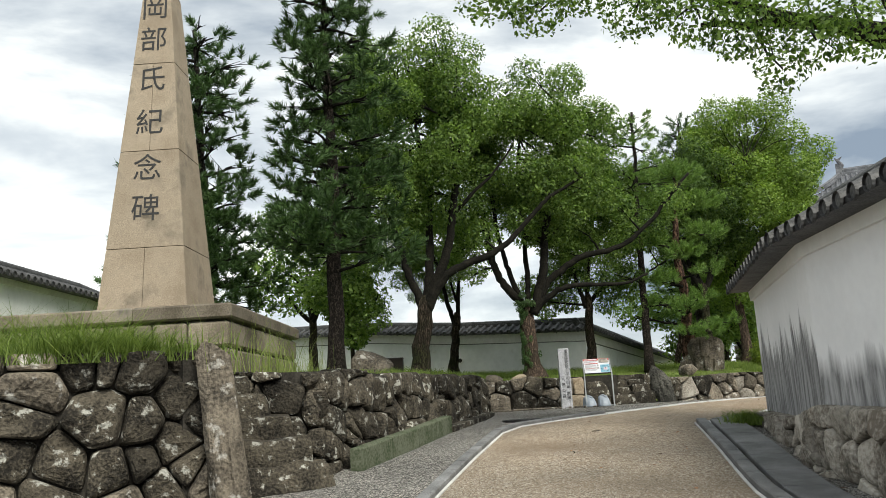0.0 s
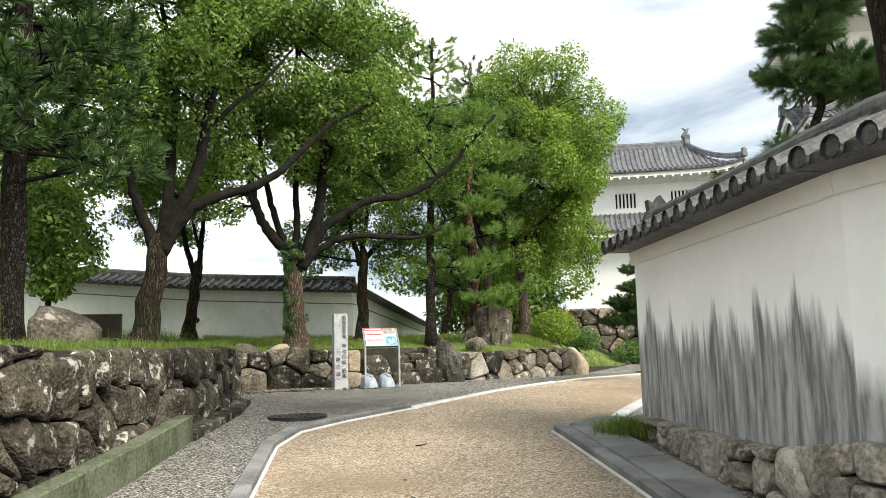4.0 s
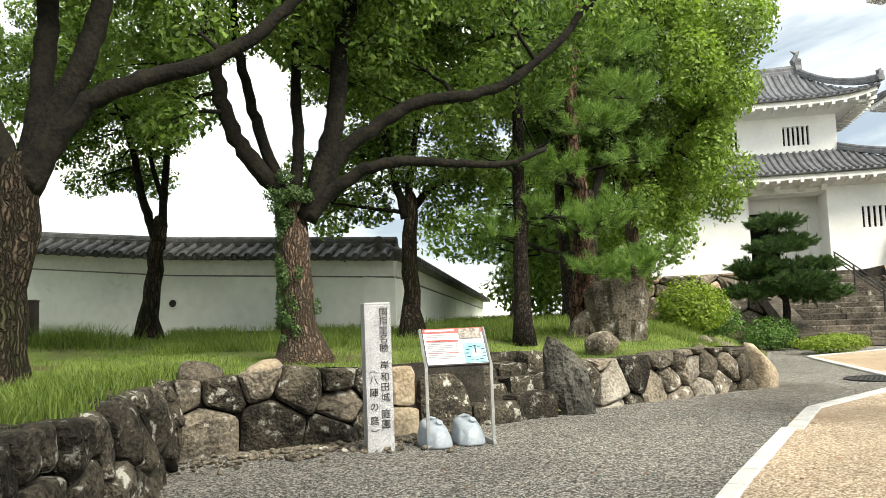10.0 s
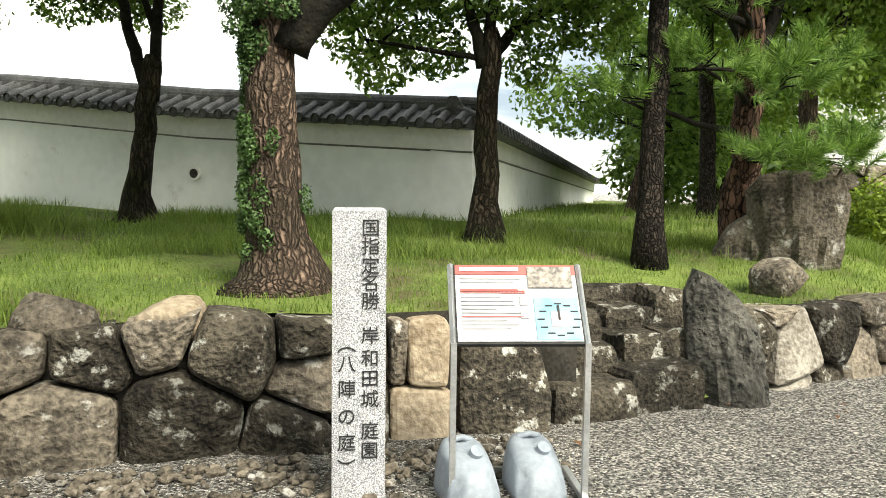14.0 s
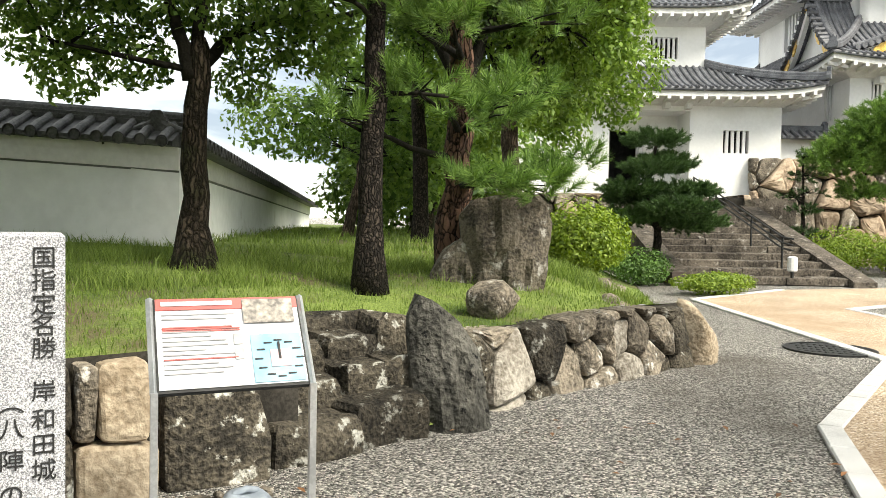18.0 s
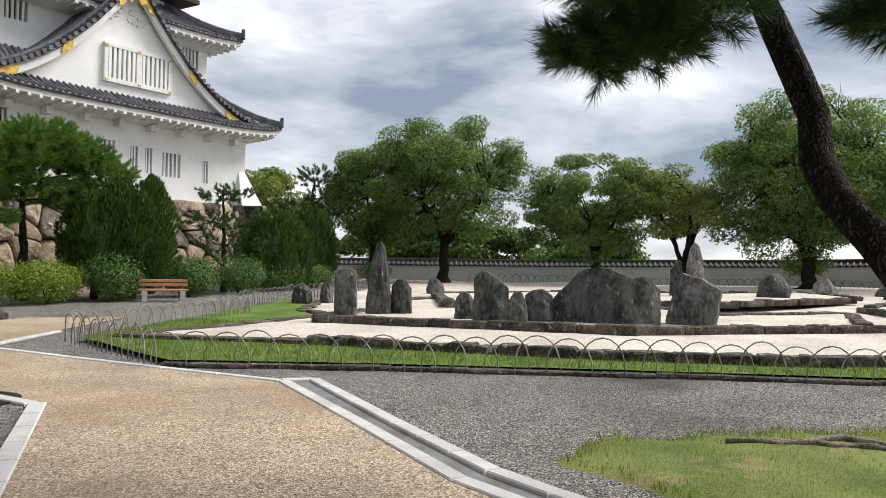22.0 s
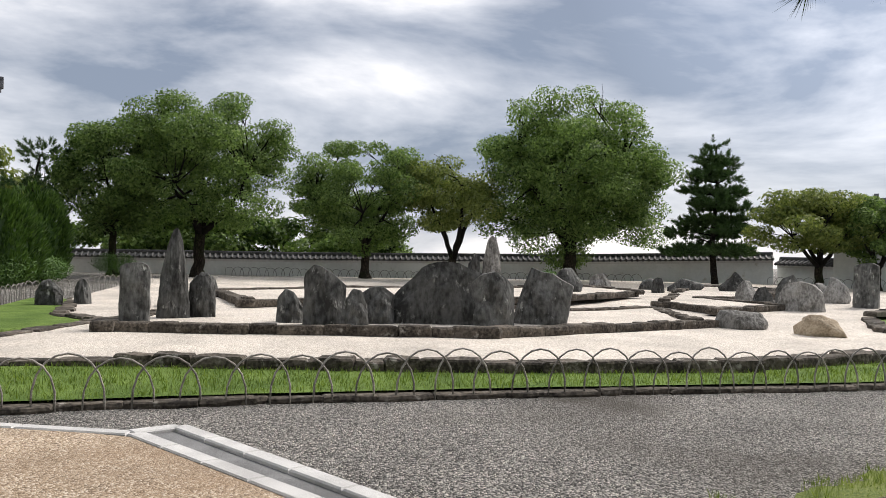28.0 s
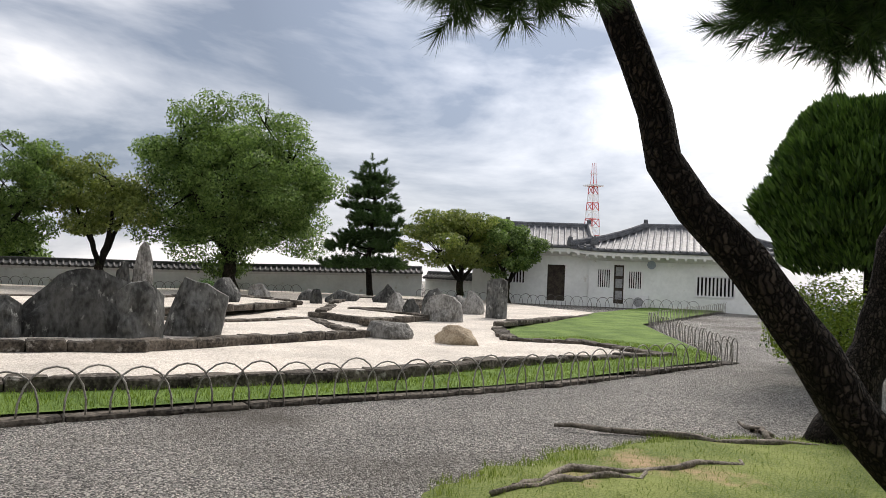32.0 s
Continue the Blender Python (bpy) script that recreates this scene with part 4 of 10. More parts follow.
def roof_patch(parent, A, B, C, D, name="roof_slope", material=None, pitch=0.3, r=0.075, upturn=0.0, sag=0.0, thick=0.09, eave_discs=True, rows=7):
    """A tiled roof slope. A to B the eave, D above A, C above B (world points). Round cover tiles run up the slope; the eave has a tile edge."""
    material = material or TILE_FAR
    A, B, C, D = [Vector(p) for p in (A, B, C, D)]
    e = (B - A)
    L = e.length
    e = e / L
    tl, tr = max(0.0, (D - A).dot(e)), max(0.0, (B - C).dot(e))

    def P(a, t):
        left, right = A.lerp(D, t), B.lerp(C, t)
        s = (a - (left - A).dot(e)) / max(1e-6, (right - left).dot(e)) if (right - left).length > 1e-6 else 0.5
        p = left.lerp(right, min(1, max(0, s)))
        s0 = min(1, max(0, a / L))
        p = p + Vector((0, 0, 1)) * (upturn * abs(2 * s0 - 1) ** 5 * (1 - t) ** 1.5 - sag * 4 * t * (1 - t))
        return p
    V, F = [], []
    nu = max(6, min(26, int(L / 0.5)))
    for j in range(rows + 1):
        t = j / rows
        lo, hi = tl * t, L - tr * t
        for i in range(nu + 1):
            V.append(P(lo + (hi - lo) * i / nu, t))
    for j in range(rows):
        for i in range(nu):
            o = j * (nu + 1) + i
            F.append((o, o + 1, o + nu + 2, o + nu + 1))
    n0 = len(V)
    V += [v - Vector((0, 0, thick)) for v in V[:n0]]
    F += [tuple(i + n0 for i in reversed(f)) for f in F[:]]
    F += [(i + 1, i, i + n0, i + 1 + n0) for i in range(nu)]
    slope = part(name, [tuple(v) for v in V], F, material, parent, "", True)
    # cover tiles
    lst, discs = [], []
    up = Vector((0, 0, 1))
    k = int(L / pitch)
    for i in range(k + 1):
        a = (L - k * pitch) / 2 + i * pitch
        tm = min(1.0, a / tl if tl > 1e-6 else 1.0, (L - a) / tr if tr > 1e-6 else 1.0)
        if tm < 0.06:
            continue
        steps = max(2, int(rows * tm))
        o0 = []
        Vr, Fr = [], []
        for j in range(steps + 1):
            p = P(a, tm * j / steps)
            if j == 0:
                p = p - (P(a, 0.1) - P(a, 0)).normalized() * 0.04
            d = (P(a, min(1, tm * j / steps + 0.05)) - P(a, max(0, tm * j / steps - 0.05))).normalized()
            nn = e.cross(d)
            if nn.z < 0:
                nn = -nn
            for q in range(5):
                an = math.pi * q / 4
                Vr.append(p + e * math.cos(an) * r + nn * (math.sin(an) * r * 1.15))
            if j:
                o = (j - 1) * 5
                Fr += [(o + q, o + q + 1, o + 6 + q, o + 5 + q) for q in range(4)]
        Fr.append((4, 3, 2, 1, 0))
        lst.append((Vr, Fr))
    V, F = joinm(lst)
    tagged(part("cover_tiles", [tuple(v) for v in V], F, material, slope, "", False), "", "", "", "stuff")
    return slope


def ridge(parent, pts, w=0.22, h=0.35, material=None, ends=True, name="ridge"):
    """A ridge or hip of stacked tiles along points, with a rounded top."""
    lst = []
    P = [Vector(p) for p in pts]
    prof = [(-0.5, 0), (-0.5, 0.45), (-0.38, 0.5), (-0.38, 0.78), (-0.2, 0.98), (0.2, 0.98), (0.38, 0.78), (0.38, 0.5), (0.5, 0.45), (0.5, 0)]
    V, F = [], []
    n = len(prof)
    for i, p in enumerate(P):
        d = P[min(i + 1, len(P) - 1)] - P[max(i - 1, 0)]
        s = Vector((d.y, -d.x, 0)).normalized()
        for a, b in prof:
            V.append(tuple(p + s * a * w + Vector((0, 0, b * h - 0.04))))
        if i:
            o = (i - 1) * n
            F += [(o + k, o + k + 1, o + n + k + 1, o + n + k) for k in range(n - 1)]
    F += [tuple(range(n - 1, -1, -1)), tuple(range(len(V) - n, len(V)))]
    rd = part(name, V, F, material or TILE_FAR, parent)
    if ends:
        for p, q in ((P[0], P[1]), (P[-1], P[-2])):
            d = (p - q).normalized()
            m = frame_of(p, (d.x, d.y))
            v, f = boulder_block(w * 1.5, w * 0.7, h * 1.5)
            part("ridge_end_tile", moved([(x, y, z - 0.05) for x, y, z in v], m @ pose(0, 0, 0, 0, 0, 90)), f, material or TILE_FAR, rd)
    return rd


def boulder_block(w, d, h):
    """An ornamental end tile: a shouldered slab with a horned top."""
    out = [(-0.5, 0), (-0.56, 0.3), (-0.38, 0.62), (-0.42, 0.95), (-0.22, 0.8), (0, 1.1), (0.22, 0.8), (0.42, 0.95), (0.38, 0.62), (0.56, 0.3), (0.5, 0)]
    n = len(out)
    V = [(x * w, -d / 2, z * h) for x, z in out] + [(x * w, d / 2, z * h) for x, z in out]
    F = [tuple(range(n)), tuple(range(2 * n - 1, n - 1, -1))] + [((i + 1) % n, i, n + i, n + (i + 1) % n) for i in range(n)]
    return V, F


def holed_wall(L, z0, z1, thick, holes):
    """A wall along x from 0 to L, its outer face at y 0, with rectangular openings (x0, z0, x1, z1) right through it."""
    xs = sorted({0.0, L, *[h[0] for h in holes], *[h[2] for h in holes]})
    zs = sorted({z0, z1, *[h[1] for h in holes], *[h[3] for h in holes]})
    V, F = [], []

    def quad(*p):
        o = len(V)
        V.extend(p)
        F.append((o, o + 1, o + 2, o + 3))

    def solid(i, j):
        if not (0 <= i < len(xs) - 1 and 0 <= j < len(zs) - 1):
            return False
        x, z = (xs[i] + xs[i + 1]) / 2, (zs[j] + zs[j + 1]) / 2
        return not any(h[0] < x < h[2] and h[1] < z < h[3] for h in holes)
    for i in range(len(xs) - 1):
        for j in range(len(zs) - 1):
            if not solid(i, j):
                continue
            a, b, c, d = xs[i], xs[i + 1], zs[j], zs[j + 1]
            quad((a, 0, c), (b, 0, c), (b, 0, d), (a, 0, d))
            quad((b, thick, c), (a, thick, c), (a, thick, d), (b, thick, d))
            if not solid(i - 1, j):
                quad((a, thick, c), (a, 0, c), (a, 0, d), (a, thick, d))
            if not solid(i + 1, j):
                quad((b, 0, c), (b, thick, c), (b, thick, d), (b, 0, d))
            if not solid(i, j - 1):
                quad((a, thick, c), (b, thick, c), (b, 0, c), (a, 0, c))
            if not solid(i, j + 1):
                quad((a, 0, d), (b, 0, d), (b, thick, d), (a, thick, d))
    return V, F


def barred_window(parent, m, x0, z0, x1, z1, bars=4, frame_w=0.0, depth=0.25, bar_material=None):
    """The bars, backing and, where wanted, raised frame of a slatted window in a wall whose pose is m."""
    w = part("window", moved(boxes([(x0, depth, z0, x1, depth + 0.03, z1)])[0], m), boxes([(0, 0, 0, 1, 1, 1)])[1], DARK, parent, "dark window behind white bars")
    bw = (x1 - x0) / (bars * 2 + 1)
    for i in range(bars):
        a = x0 + bw * (2 * i + 1)
        part("window_bar", moved(boxes([(a, 0.05, z0, a + bw, 0.05 + min(bw, 0.14), z1)])[0], m), boxes([(0, 0, 0, 1, 1, 1)])[1], bar_material or WHITE, w)
    if frame_w:
        f = frame_w
        V, F = boxes([(x0 - f, -0.05, z0 - f, x1 + f, -0.003, z0), (x0 - f, -0.05, z1, x1 + f, -0.003, z1 + f), (x0 - f, -0.05, z0, x0, -0.003, z1), (x1, -0.05, z0, x1 + f, -0.003, z1)])
        part("window_frame", moved(V, m), F, WHITE, w)
    return w


def lettering(text, m, size, parent, material, name="character", depth=0.004):
    """One character as flat raised mesh at the pose m (x right, y up in its plane)."""
    cu = bpy.data.curves.new(name, "FONT")
    cu.body, cu.size, cu.extrude, cu.align_x, cu.align_y = text, size, depth, "CENTER", "CENTER"
    ob = new(name, cu)
    dg = bpy.context.evaluated_depsgraph_get()
    me = bpy.data.meshes.new_from_object(ob.evaluated_get(dg))
    bpy.data.objects.remove(ob)
    bpy.data.curves.remove(cu)
    me.transform(m)
    me.materials.clear()
    me.materials.append(material)
    return place(new(name, me), parent)

# ---- ground, path, kerbs ----
gx = np.r_[np.linspace(-420, -24, 12), np.arange(-20, 64, 0.8), np.linspace(68, 520, 12)]
gy = np.r_[np.linspace(-420, -44, 10), np.arange(-40, 62, 0.8), np.linspace(66, 520, 12)]
GV = [(x, y, ground(x, y) - 0.012) for y in gy for x in gx]
GF = [(j * len(gx) + i, j * len(gx) + i + 1, (j + 1) * len(gx) + i + 1, (j + 1) * len(gx) + i) for j in range(len(gy) - 1) for i in range(len(gx) - 1)]
tagged(obj("ground", GV, GF, GRAVEL, None, "", True), "grey gravel ground of the castle court and its slope", "", "", "structure")

PATH_L = [(-1.6, -9), (-0.75, 0), (-0.1, 6), (0.38, 8.9), (1.1, 12.75), (1.42, 13.5), (2.0, 14.1), (3.02, 14.98), (4.9, 16.98), (6.78, 18.92), (8.02, 20.2), (11.25, 21.96), (14.3, 28.15), (18.0, 29.27), (21.5, 28.9)]
PATH_R = [(2.0, -9), (2.5, 0), (2.95, 5.5), (3.2, 7.9), (4.0, 12.75), (5.0, 13.42), (6.9, 15.4), (9.2, 17.58), (13.33, 20.15), (14.85, 23.9), (15.75, 25.96), (18.6, 26.4), (22.5, 27.0)]
NP = 150


def along(poly, n, knots):
    """Points along a polyline, spread so that both sides of the path keep step at the knots."""
    d = np.r_[0, np.cumsum([math.dist(a, b) for a, b in zip(poly, poly[1:])])]
    s = np.interp(np.linspace(0, 1, n), [k[0] for k in knots], [d[k[1]] for k in knots])
    p = np.array(poly, float)
    return np.stack([np.interp(s, d, p[:, 0]), np.interp(s, d, p[:, 1])], 1)


pl = along(PATH_L, NP, [(0, 0), (0.3, 3), (0.42, 5), (0.55, 8), (0.68, 10), (0.76, 11), (0.9, 12), (1, 14)])
pr = along(PATH_R, NP, [(0, 0), (0.3, 3), (0.42, 4), (0.55, 6), (0.68, 7), (0.78, 8), (0.9, 10), (1, 12)])
V, F = [], []
for i in range(NP):
    for k in range(9):
        p = pl[i] * (1 - k / 8) + pr[i] * k / 8
        V.append((p[0], p[1], ground(p[0], p[1]) + 0.008))
        if i and k:
            o = i * 9 + k
            F.append((o - 10, o - 9, o, o - 1))
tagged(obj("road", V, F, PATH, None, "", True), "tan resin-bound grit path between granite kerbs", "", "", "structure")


def kerb(name, label, pts, width, rise, length, material, side=0.0, sink=0.12):
    """A line of kerb stones, each a bevelled block that follows the ground."""
    root = tagged(new(name), label, "", "", "structure")
    for (ax, ay), (bx, by) in zip(pts, pts[1:]):
        L = math.dist((ax, ay), (bx, by))
        n = max(1, round(L / length))
        u = Vector((bx - ax, by - ay)).normalized()
        nx, ny = -u.y, u.x
        for i in range(n):
            a, b = (i + 0.008) / n * L, (i + 0.992) / n * L
            V = []
            bev = 0.012
            for z0, ins in ((-sink, 0), (rise - bev, 0), (rise, bev)):
                for s, w in ((a + ins, -width / 2 + ins), (b - ins, -width / 2 + ins), (b - ins, width / 2 - ins), (a + ins, width / 2 - ins)):
                    x, y = ax + u.x * s + nx * (w + side), ay + u.y * s + ny * (w + side)
                    V.append((x, y, ground(x, y) + z0))
            F = [(k, (k + 1) % 4, 4 + (k + 1) % 4, 4 + k) for k in range(4)] + [(4 + k, 4 + (k + 1) % 4, 8 + (k + 1) % 4, 8 + k) for k in range(4)] + [(8, 9, 10, 11)]
            obj("kerb_stone", V, F, material, root)
    return root


kerb("kerb_slope_west", "dark granite kerb along the sloping path", PATH_L[:8], 0.13, 0.075, 0.6, KERB_DARK, 0.06)
kerb("path_edging_west", "thin pale edging strip along the sloping path", PATH_L[:8], 0.03, 0.03, 0.6, GRANITE, -0.022)
kerb("path_edging_east", "thin pale edging strip along the sloping path", PATH_R[:5], 0.03, 0.03, 0.6, GRANITE, 0.018)
kerb("kerb_court_west", "pale granite kerb strip flush with the gravel", PATH_L[7:10], 0.14, 0.03, 0.6, GRANITE, 0.02)
kerb("kerb_court_corner", "wide pale granite kerb strip round the gravel", PATH_L[9:12], 0.17, 0.022, 0.6, GRANITE, -0.03)
kerb("kerb_court_north", "pale granite kerb strip towards the stairs", PATH_L[11:14], 0.16, 0.022, 0.9, GRANITE, 0.02)
kerb("kerb_slope_east", "dark granite kerb along the sloping path", PATH_R[:5], 0.14, 0.085, 0.6, KERB_DARK, -0.07)
kerb("kerb_court_east", "pale granite kerb strip beside the drain", PATH_R[4:9], 0.15, 0.025, 0.6, GRANITE, -0.075)
kerb("kerb_drain", "pale granite kerb on the far side of the drain", [(5.5, 13.4), (9.02, 16.87), (9.5, 17.3), (11.0, 18.25), (13.6, 19.77), (13.4, 20.13)], 0.15, 0.03, 0.6, GRANITE, 0.0)
kerb("kerb_garden", "pale granite kerb strip towards the castle stairs", PATH_R[8:12], 0.14, 0.022, 0.9, GRANITE, -0.07)
kerb("drain_slabs", "dark flat stone slabs along the foot of the wall", [(2.75, 0.0), (3.32, 5.5), (3.55, 7.9), (4.35, 12.85), (4.95, 13.3)], 0.42, 0.05, 0.85, KERB_DARK, -0.09)
sheet("drain_bed", [(5.05, 13.35), (6.96, 15.33), (9.26, 17.5), (13.42, 20.1), (13.6, 19.77), (11.0, 18.25), (9.5, 17.3), (9.02, 16.87), (5.5, 13.4)], 1.2, lambda x, y: ground(x, y) - 0.004, KERB_DARK, "shallow stone drain channel")


def manhole(x, y, r, label):
    t = thing("manhole_cover", label, "manhole cover", "", (x, y, ground(x, y)))
    z = ground(x, y)
    n = 32
    for nm, r0, r1, h, mt in (("rim", r * 0.9, r, 0.012, IRON), ("lid", 0.0, r * 0.89, 0.008, IRON)):
        V = [(x + math.cos(2 * math.pi * k / n) * q, y + math.sin(2 * math.pi * k / n) * q, zz) for q, zz in ((r1, z - 0.05), (r1, z + h), (max(r0, 0.01), z + h)) for k in range(n)]
        F = [(j * n + k, j * n + (k + 1) % n, (j + 1) * n + (k + 1) % n, (j + 1) * n + k) for j in range(2) for k in range(n)]
        if not r0:
            F.append(tuple(range(2 * n, 3 * n)))
        lid = part(nm, V, F, mt, t)
    st = []
    for i in range(-4, 5):
        for j in range(-4, 5):
            if math.hypot(i, j) * r / 5.2 < r * 0.8:
                c = (x + i * r / 5.2, y + j * r / 5.2)
                st.append((c[0] - 0.016, c[1] - 0.016, z, c[0] + 0.016, c[1] + 0.016, z + 0.013))
    tagged(part("stud_pattern", *boxes(st), IRON, t), "", "", "", "stuff")


manhole(1.55, 14.85, 0.36, "round dark iron manhole cover in the gravel beside the path")
manhole(11.3, 22.75, 0.52, "round dark iron manhole cover in the court gravel")

# ---- the raised grass bank and its dry stone walls ----
BANK = [(-30, 4.5), (-7.0, 6.4), (-1.95, 9.15), (-2.7, 10.0), (-1.15, 10.12), (-0.48, 11.98), (0.50, 15.5), (0.74, 17.0), (0.98, 20.28), (4.3, 20.93), (4.45, 22.0), (5.4, 22.25), (5.6, 21.66), (8.93, 22.78), (9.4, 22.95), (10.6, 24.6), (13.2, 28.2), (15.2, 31.0), (16.4, 34.0), (14.5, 60), (-30, 60)]


def bank(x, y):
    """The height of the bank: level behind its walls, falling to the court along its open eastern edge."""
    h = 1.47 - 0.11 * min(1.0, max(0.0, (x - 4.4) / 1.2)) * min(1.0, max(0.0, (24.0 - y) / 1.5)) + 0.055 * min(6.0, max(0.0, y - 20.5 - 0.25 * x)) + 0.03 * max(0.0, min(4.0, -x))
    e = min(((x - ax) * (by - ay) - (y - ay) * (bx - ax)) / math.dist((ax, ay), (bx, by)) for (ax, ay), (bx, by) in (((9.6, 22.9), (13.2, 28.2)), ((13.2, 28.2), (16.4, 34.0)))) if y > 22.9 else -9.0
    k = min(1.0, max(0.0, (-e + 0.05) / 2.6))
    k = k * k * (3 - 2 * k)
    w = 0.05 * noise.noise(Vector((x * 0.7, y * 0.7, 0))) + 0.02 * noise.noise(Vector((x * 2.5, y * 2.5, 3)))
    return ground(x, y) * (1 - k) + 0.015 * (1 - k) + (h + w) * k


sheet("bank", BANK, 0.6, bank, TURF, "grassy bank under the trees, partly bare earth")
V, F = [], []
for i, (x, y) in enumerate(BANK):
    V += [(x, y, bank(x, y) + 0.004), (x, y, bank(x, y) - 0.5)]
    k = (i + 1) % len(BANK)
    F.append((2 * i, 2 * i + 1, 2 * k + 1, 2 * k))
tagged(obj("bank_edge", V, F, JOINT), "earth face of the grassy bank behind its walls", "", "", "structure")
sheet("step_bed", [(4.0, 20.85), (5.75, 21.3), (5.75, 22.4), (4.3, 22.3)], 0.3, lambda x, y: min(1.42, max(0.76, 0.78 + (y - 20.95 - 0.2 * (x - 4.3)) * 0.56)) + 0.03 * noise.noise(Vector((x * 4, y * 4, 1))), TURF, "earth and moss under the rough steps")
sheet("step_landing", [(-2.7, 10.0), (-1.95, 9.15), (-7.0, 6.4), (-7.0, 11.0)], 0.8, lambda x, y: 1.42, TURF, "earth behind the near wall")

stone_wall("near_wall", "dry wall of dark rounded lichened stones beside the slope", [(-7.2, 6.2), (-1.88, 8.95)], lambda s: ground(-3.0, 8.2) - 0.2, lambda s: 1.76 + 0.03 * math.sin(s * 2.1), 0.34, [(STONE, 5), (STONE_MIX, 2)], 11, 0.06, 0.010, 0.09, 1.1, soft=0.13)
stone_wall("near_wall_end", "end of the dry wall beside the steps", [(-1.86, 8.98), (-2.75, 9.95)], lambda s: 0.0, lambda s: 1.76 - 0.1 * s, 0.34, [STONE], 12, 0.04, 0.01, 0.09, 1.15, soft=0.13)
stone_wall("slope_wall", "long dry wall of dark stone slabs below the grass bank", [(-2.6, 9.75), (-1.02, 9.95), (-0.32, 11.95), (0.66, 15.5), (0.90, 17.0), (1.02, 19.95)], lambda s: float(np.interp(s, [0, 3.7, 7.4, 12], [0.25, 0.48, 0.66, 0.78])), lambda s: 1.53 + 0.03 * math.sin(s * 3.3), 0.42, [STONE], 13, 0.10, 0.008, 0.06, 0.75, soft=0.15)
FRONT_SITES = [(0.12, 1.42), (0.42, 1.40), (0.28, 0.95), (0.80, 1.52), (1.22, 1.38), (0.95, 0.92), (1.56, 0.78), (1.68, 1.40), (1.70, 1.12), (1.96, 1.34), (1.98, 0.92)]
FRONT_A, FRONT_B = (1.0, 20.12), (4.35, 20.78)
front_wall = stone_wall("front_wall", "low wall of large fitted stones in front of the grass bank", [FRONT_A, (3.06, 20.526)], lambda s: 0.72, lambda s: 1.48 + 0.10 * math.exp(-((s - 1.15) / 0.3) ** 2), 0.5, [(STONE, 3), (STONE_MIX, 4)], 14, 0.05, 0.008, 0.075, sites=FRONT_SITES, soft=0.13)
# the squared tan blocks and the broad lichened slab at the eastern end of the wall
frnd = random.Random(141)
for face, mt in (([(2.11, 1.06), (2.215, 1.05), (2.22, 1.46), (2.11, 1.47)], STONE_MIX), ([(2.22, 1.05), (2.47, 1.03), (2.49, 1.40), (2.45, 1.47), (2.22, 1.46)], STONE_TAN), ([(2.11, 0.66), (2.50, 0.66), (2.53, 1.0), (2.40, 1.04), (2.11, 1.05)], STONE_TAN), ([(2.54, 0.66), (3.10, 0.66), (3.14, 0.95), (3.08, 1.22), (2.95, 1.36), (2.56, 1.34)], STONE)):
    V, F = stone_face(face, 0.006, 0.035, frnd, 0.10)
    V = [(x, y + 0.05 * (z - 0.7), z) for x, y, z in V]
    obj("stone", moved(V, frame_of((*FRONT_A, 0), (FRONT_B[0] - FRONT_A[0], FRONT_B[1] - FRONT_A[1]))), F, mt, front_wall)
stone_wall("front_wall_east", "low wall of pale and dark stones at the end of the bank", [(5.62, 21.5), (8.95, 22.62)], lambda s: 0.72, lambda s: 1.38 + 0.03 * math.sin(s * 5), 0.33, [(STONE_MIX, 4), (STONE, 3), (STONE_PALE, 1)], 15, 0.05, 0.008, 0.065, 1.25, soft=0.13)
# cap boulders, the tall porous slab, the end boulder
for i, (x, y, z, w, d, h, a) in enumerate(((1.25, 20.42, 1.40, 0.5, 0.45, 0.24, 10), (1.83, 20.46, 1.42, 0.40, 0.42, 0.20, 5))):
    rock("cap_boulder", x, y, z, w, d, h, a, STONE_TAN if i == 1 else STONE_MIX, "rounded boulder lying on top of the low wall", seed=20 + i, group="boulders on the low wall", rough=0.1)
slab = new("standing_slab", slab_rock(0.56, 0.36, 0.98, 31, [(-0.5, 0.84), (-0.36, 1.0), (-0.18, 0.96), (0.2, 0.80), (0.5, 0.58)], 0.08, (-0.05, 0.06)))
slab.data.materials.append(POROUS)
slab.matrix_world = pose(5.52, 21.30, 0.70, 0, 0, -8)
tagged(slab, "dark porous standing stone slab beside the rough steps", "standing stone")
rock("end_boulder", 9.15, 22.78, 0.70, 0.55, 0.55, 0.72, 30, STONE_TAN, "tan boulder at the end of the low wall", seed=32, rough=0.10, flat=0.6)
for nm, lab, x, y, w, d, h, a, sd, cr, pt in (("bank_boulder", "large cracked boulder standing in the grass under the pine", 7.38, 23.75, 0.82, 0.75, 1.12, -24, 33, [(-0.5, 0.80), (-0.36, 0.95), (-0.1, 1.0), (0.25, 0.98), (0.42, 0.92), (0.5, 0.74)], -0.22), ("low_bank_boulder", "lower boulder leaning beside the large one", 6.86, 23.95, 0.55, 0.5, 0.66, -20, 34, [(-0.5, 0.4), (-0.2, 0.8), (0.2, 1.0), (0.5, 0.95)], 0.1)):
    st = new(nm, slab_rock(w, d, h, sd, cr, pt))
    st.data.materials.append(STONE_MIX)
    st.matrix_world = pose(x, y, 1.36, 0, 0, a)
    tagged(st, lab, "rock")
rock("bank_stone", 6.45, 22.35, 1.42, 0.55, 0.42, 0.27, 12, STONE_MIX, "flat grey stone in the grass behind the wall", seed=35, rough=0.1, flat=0.6)
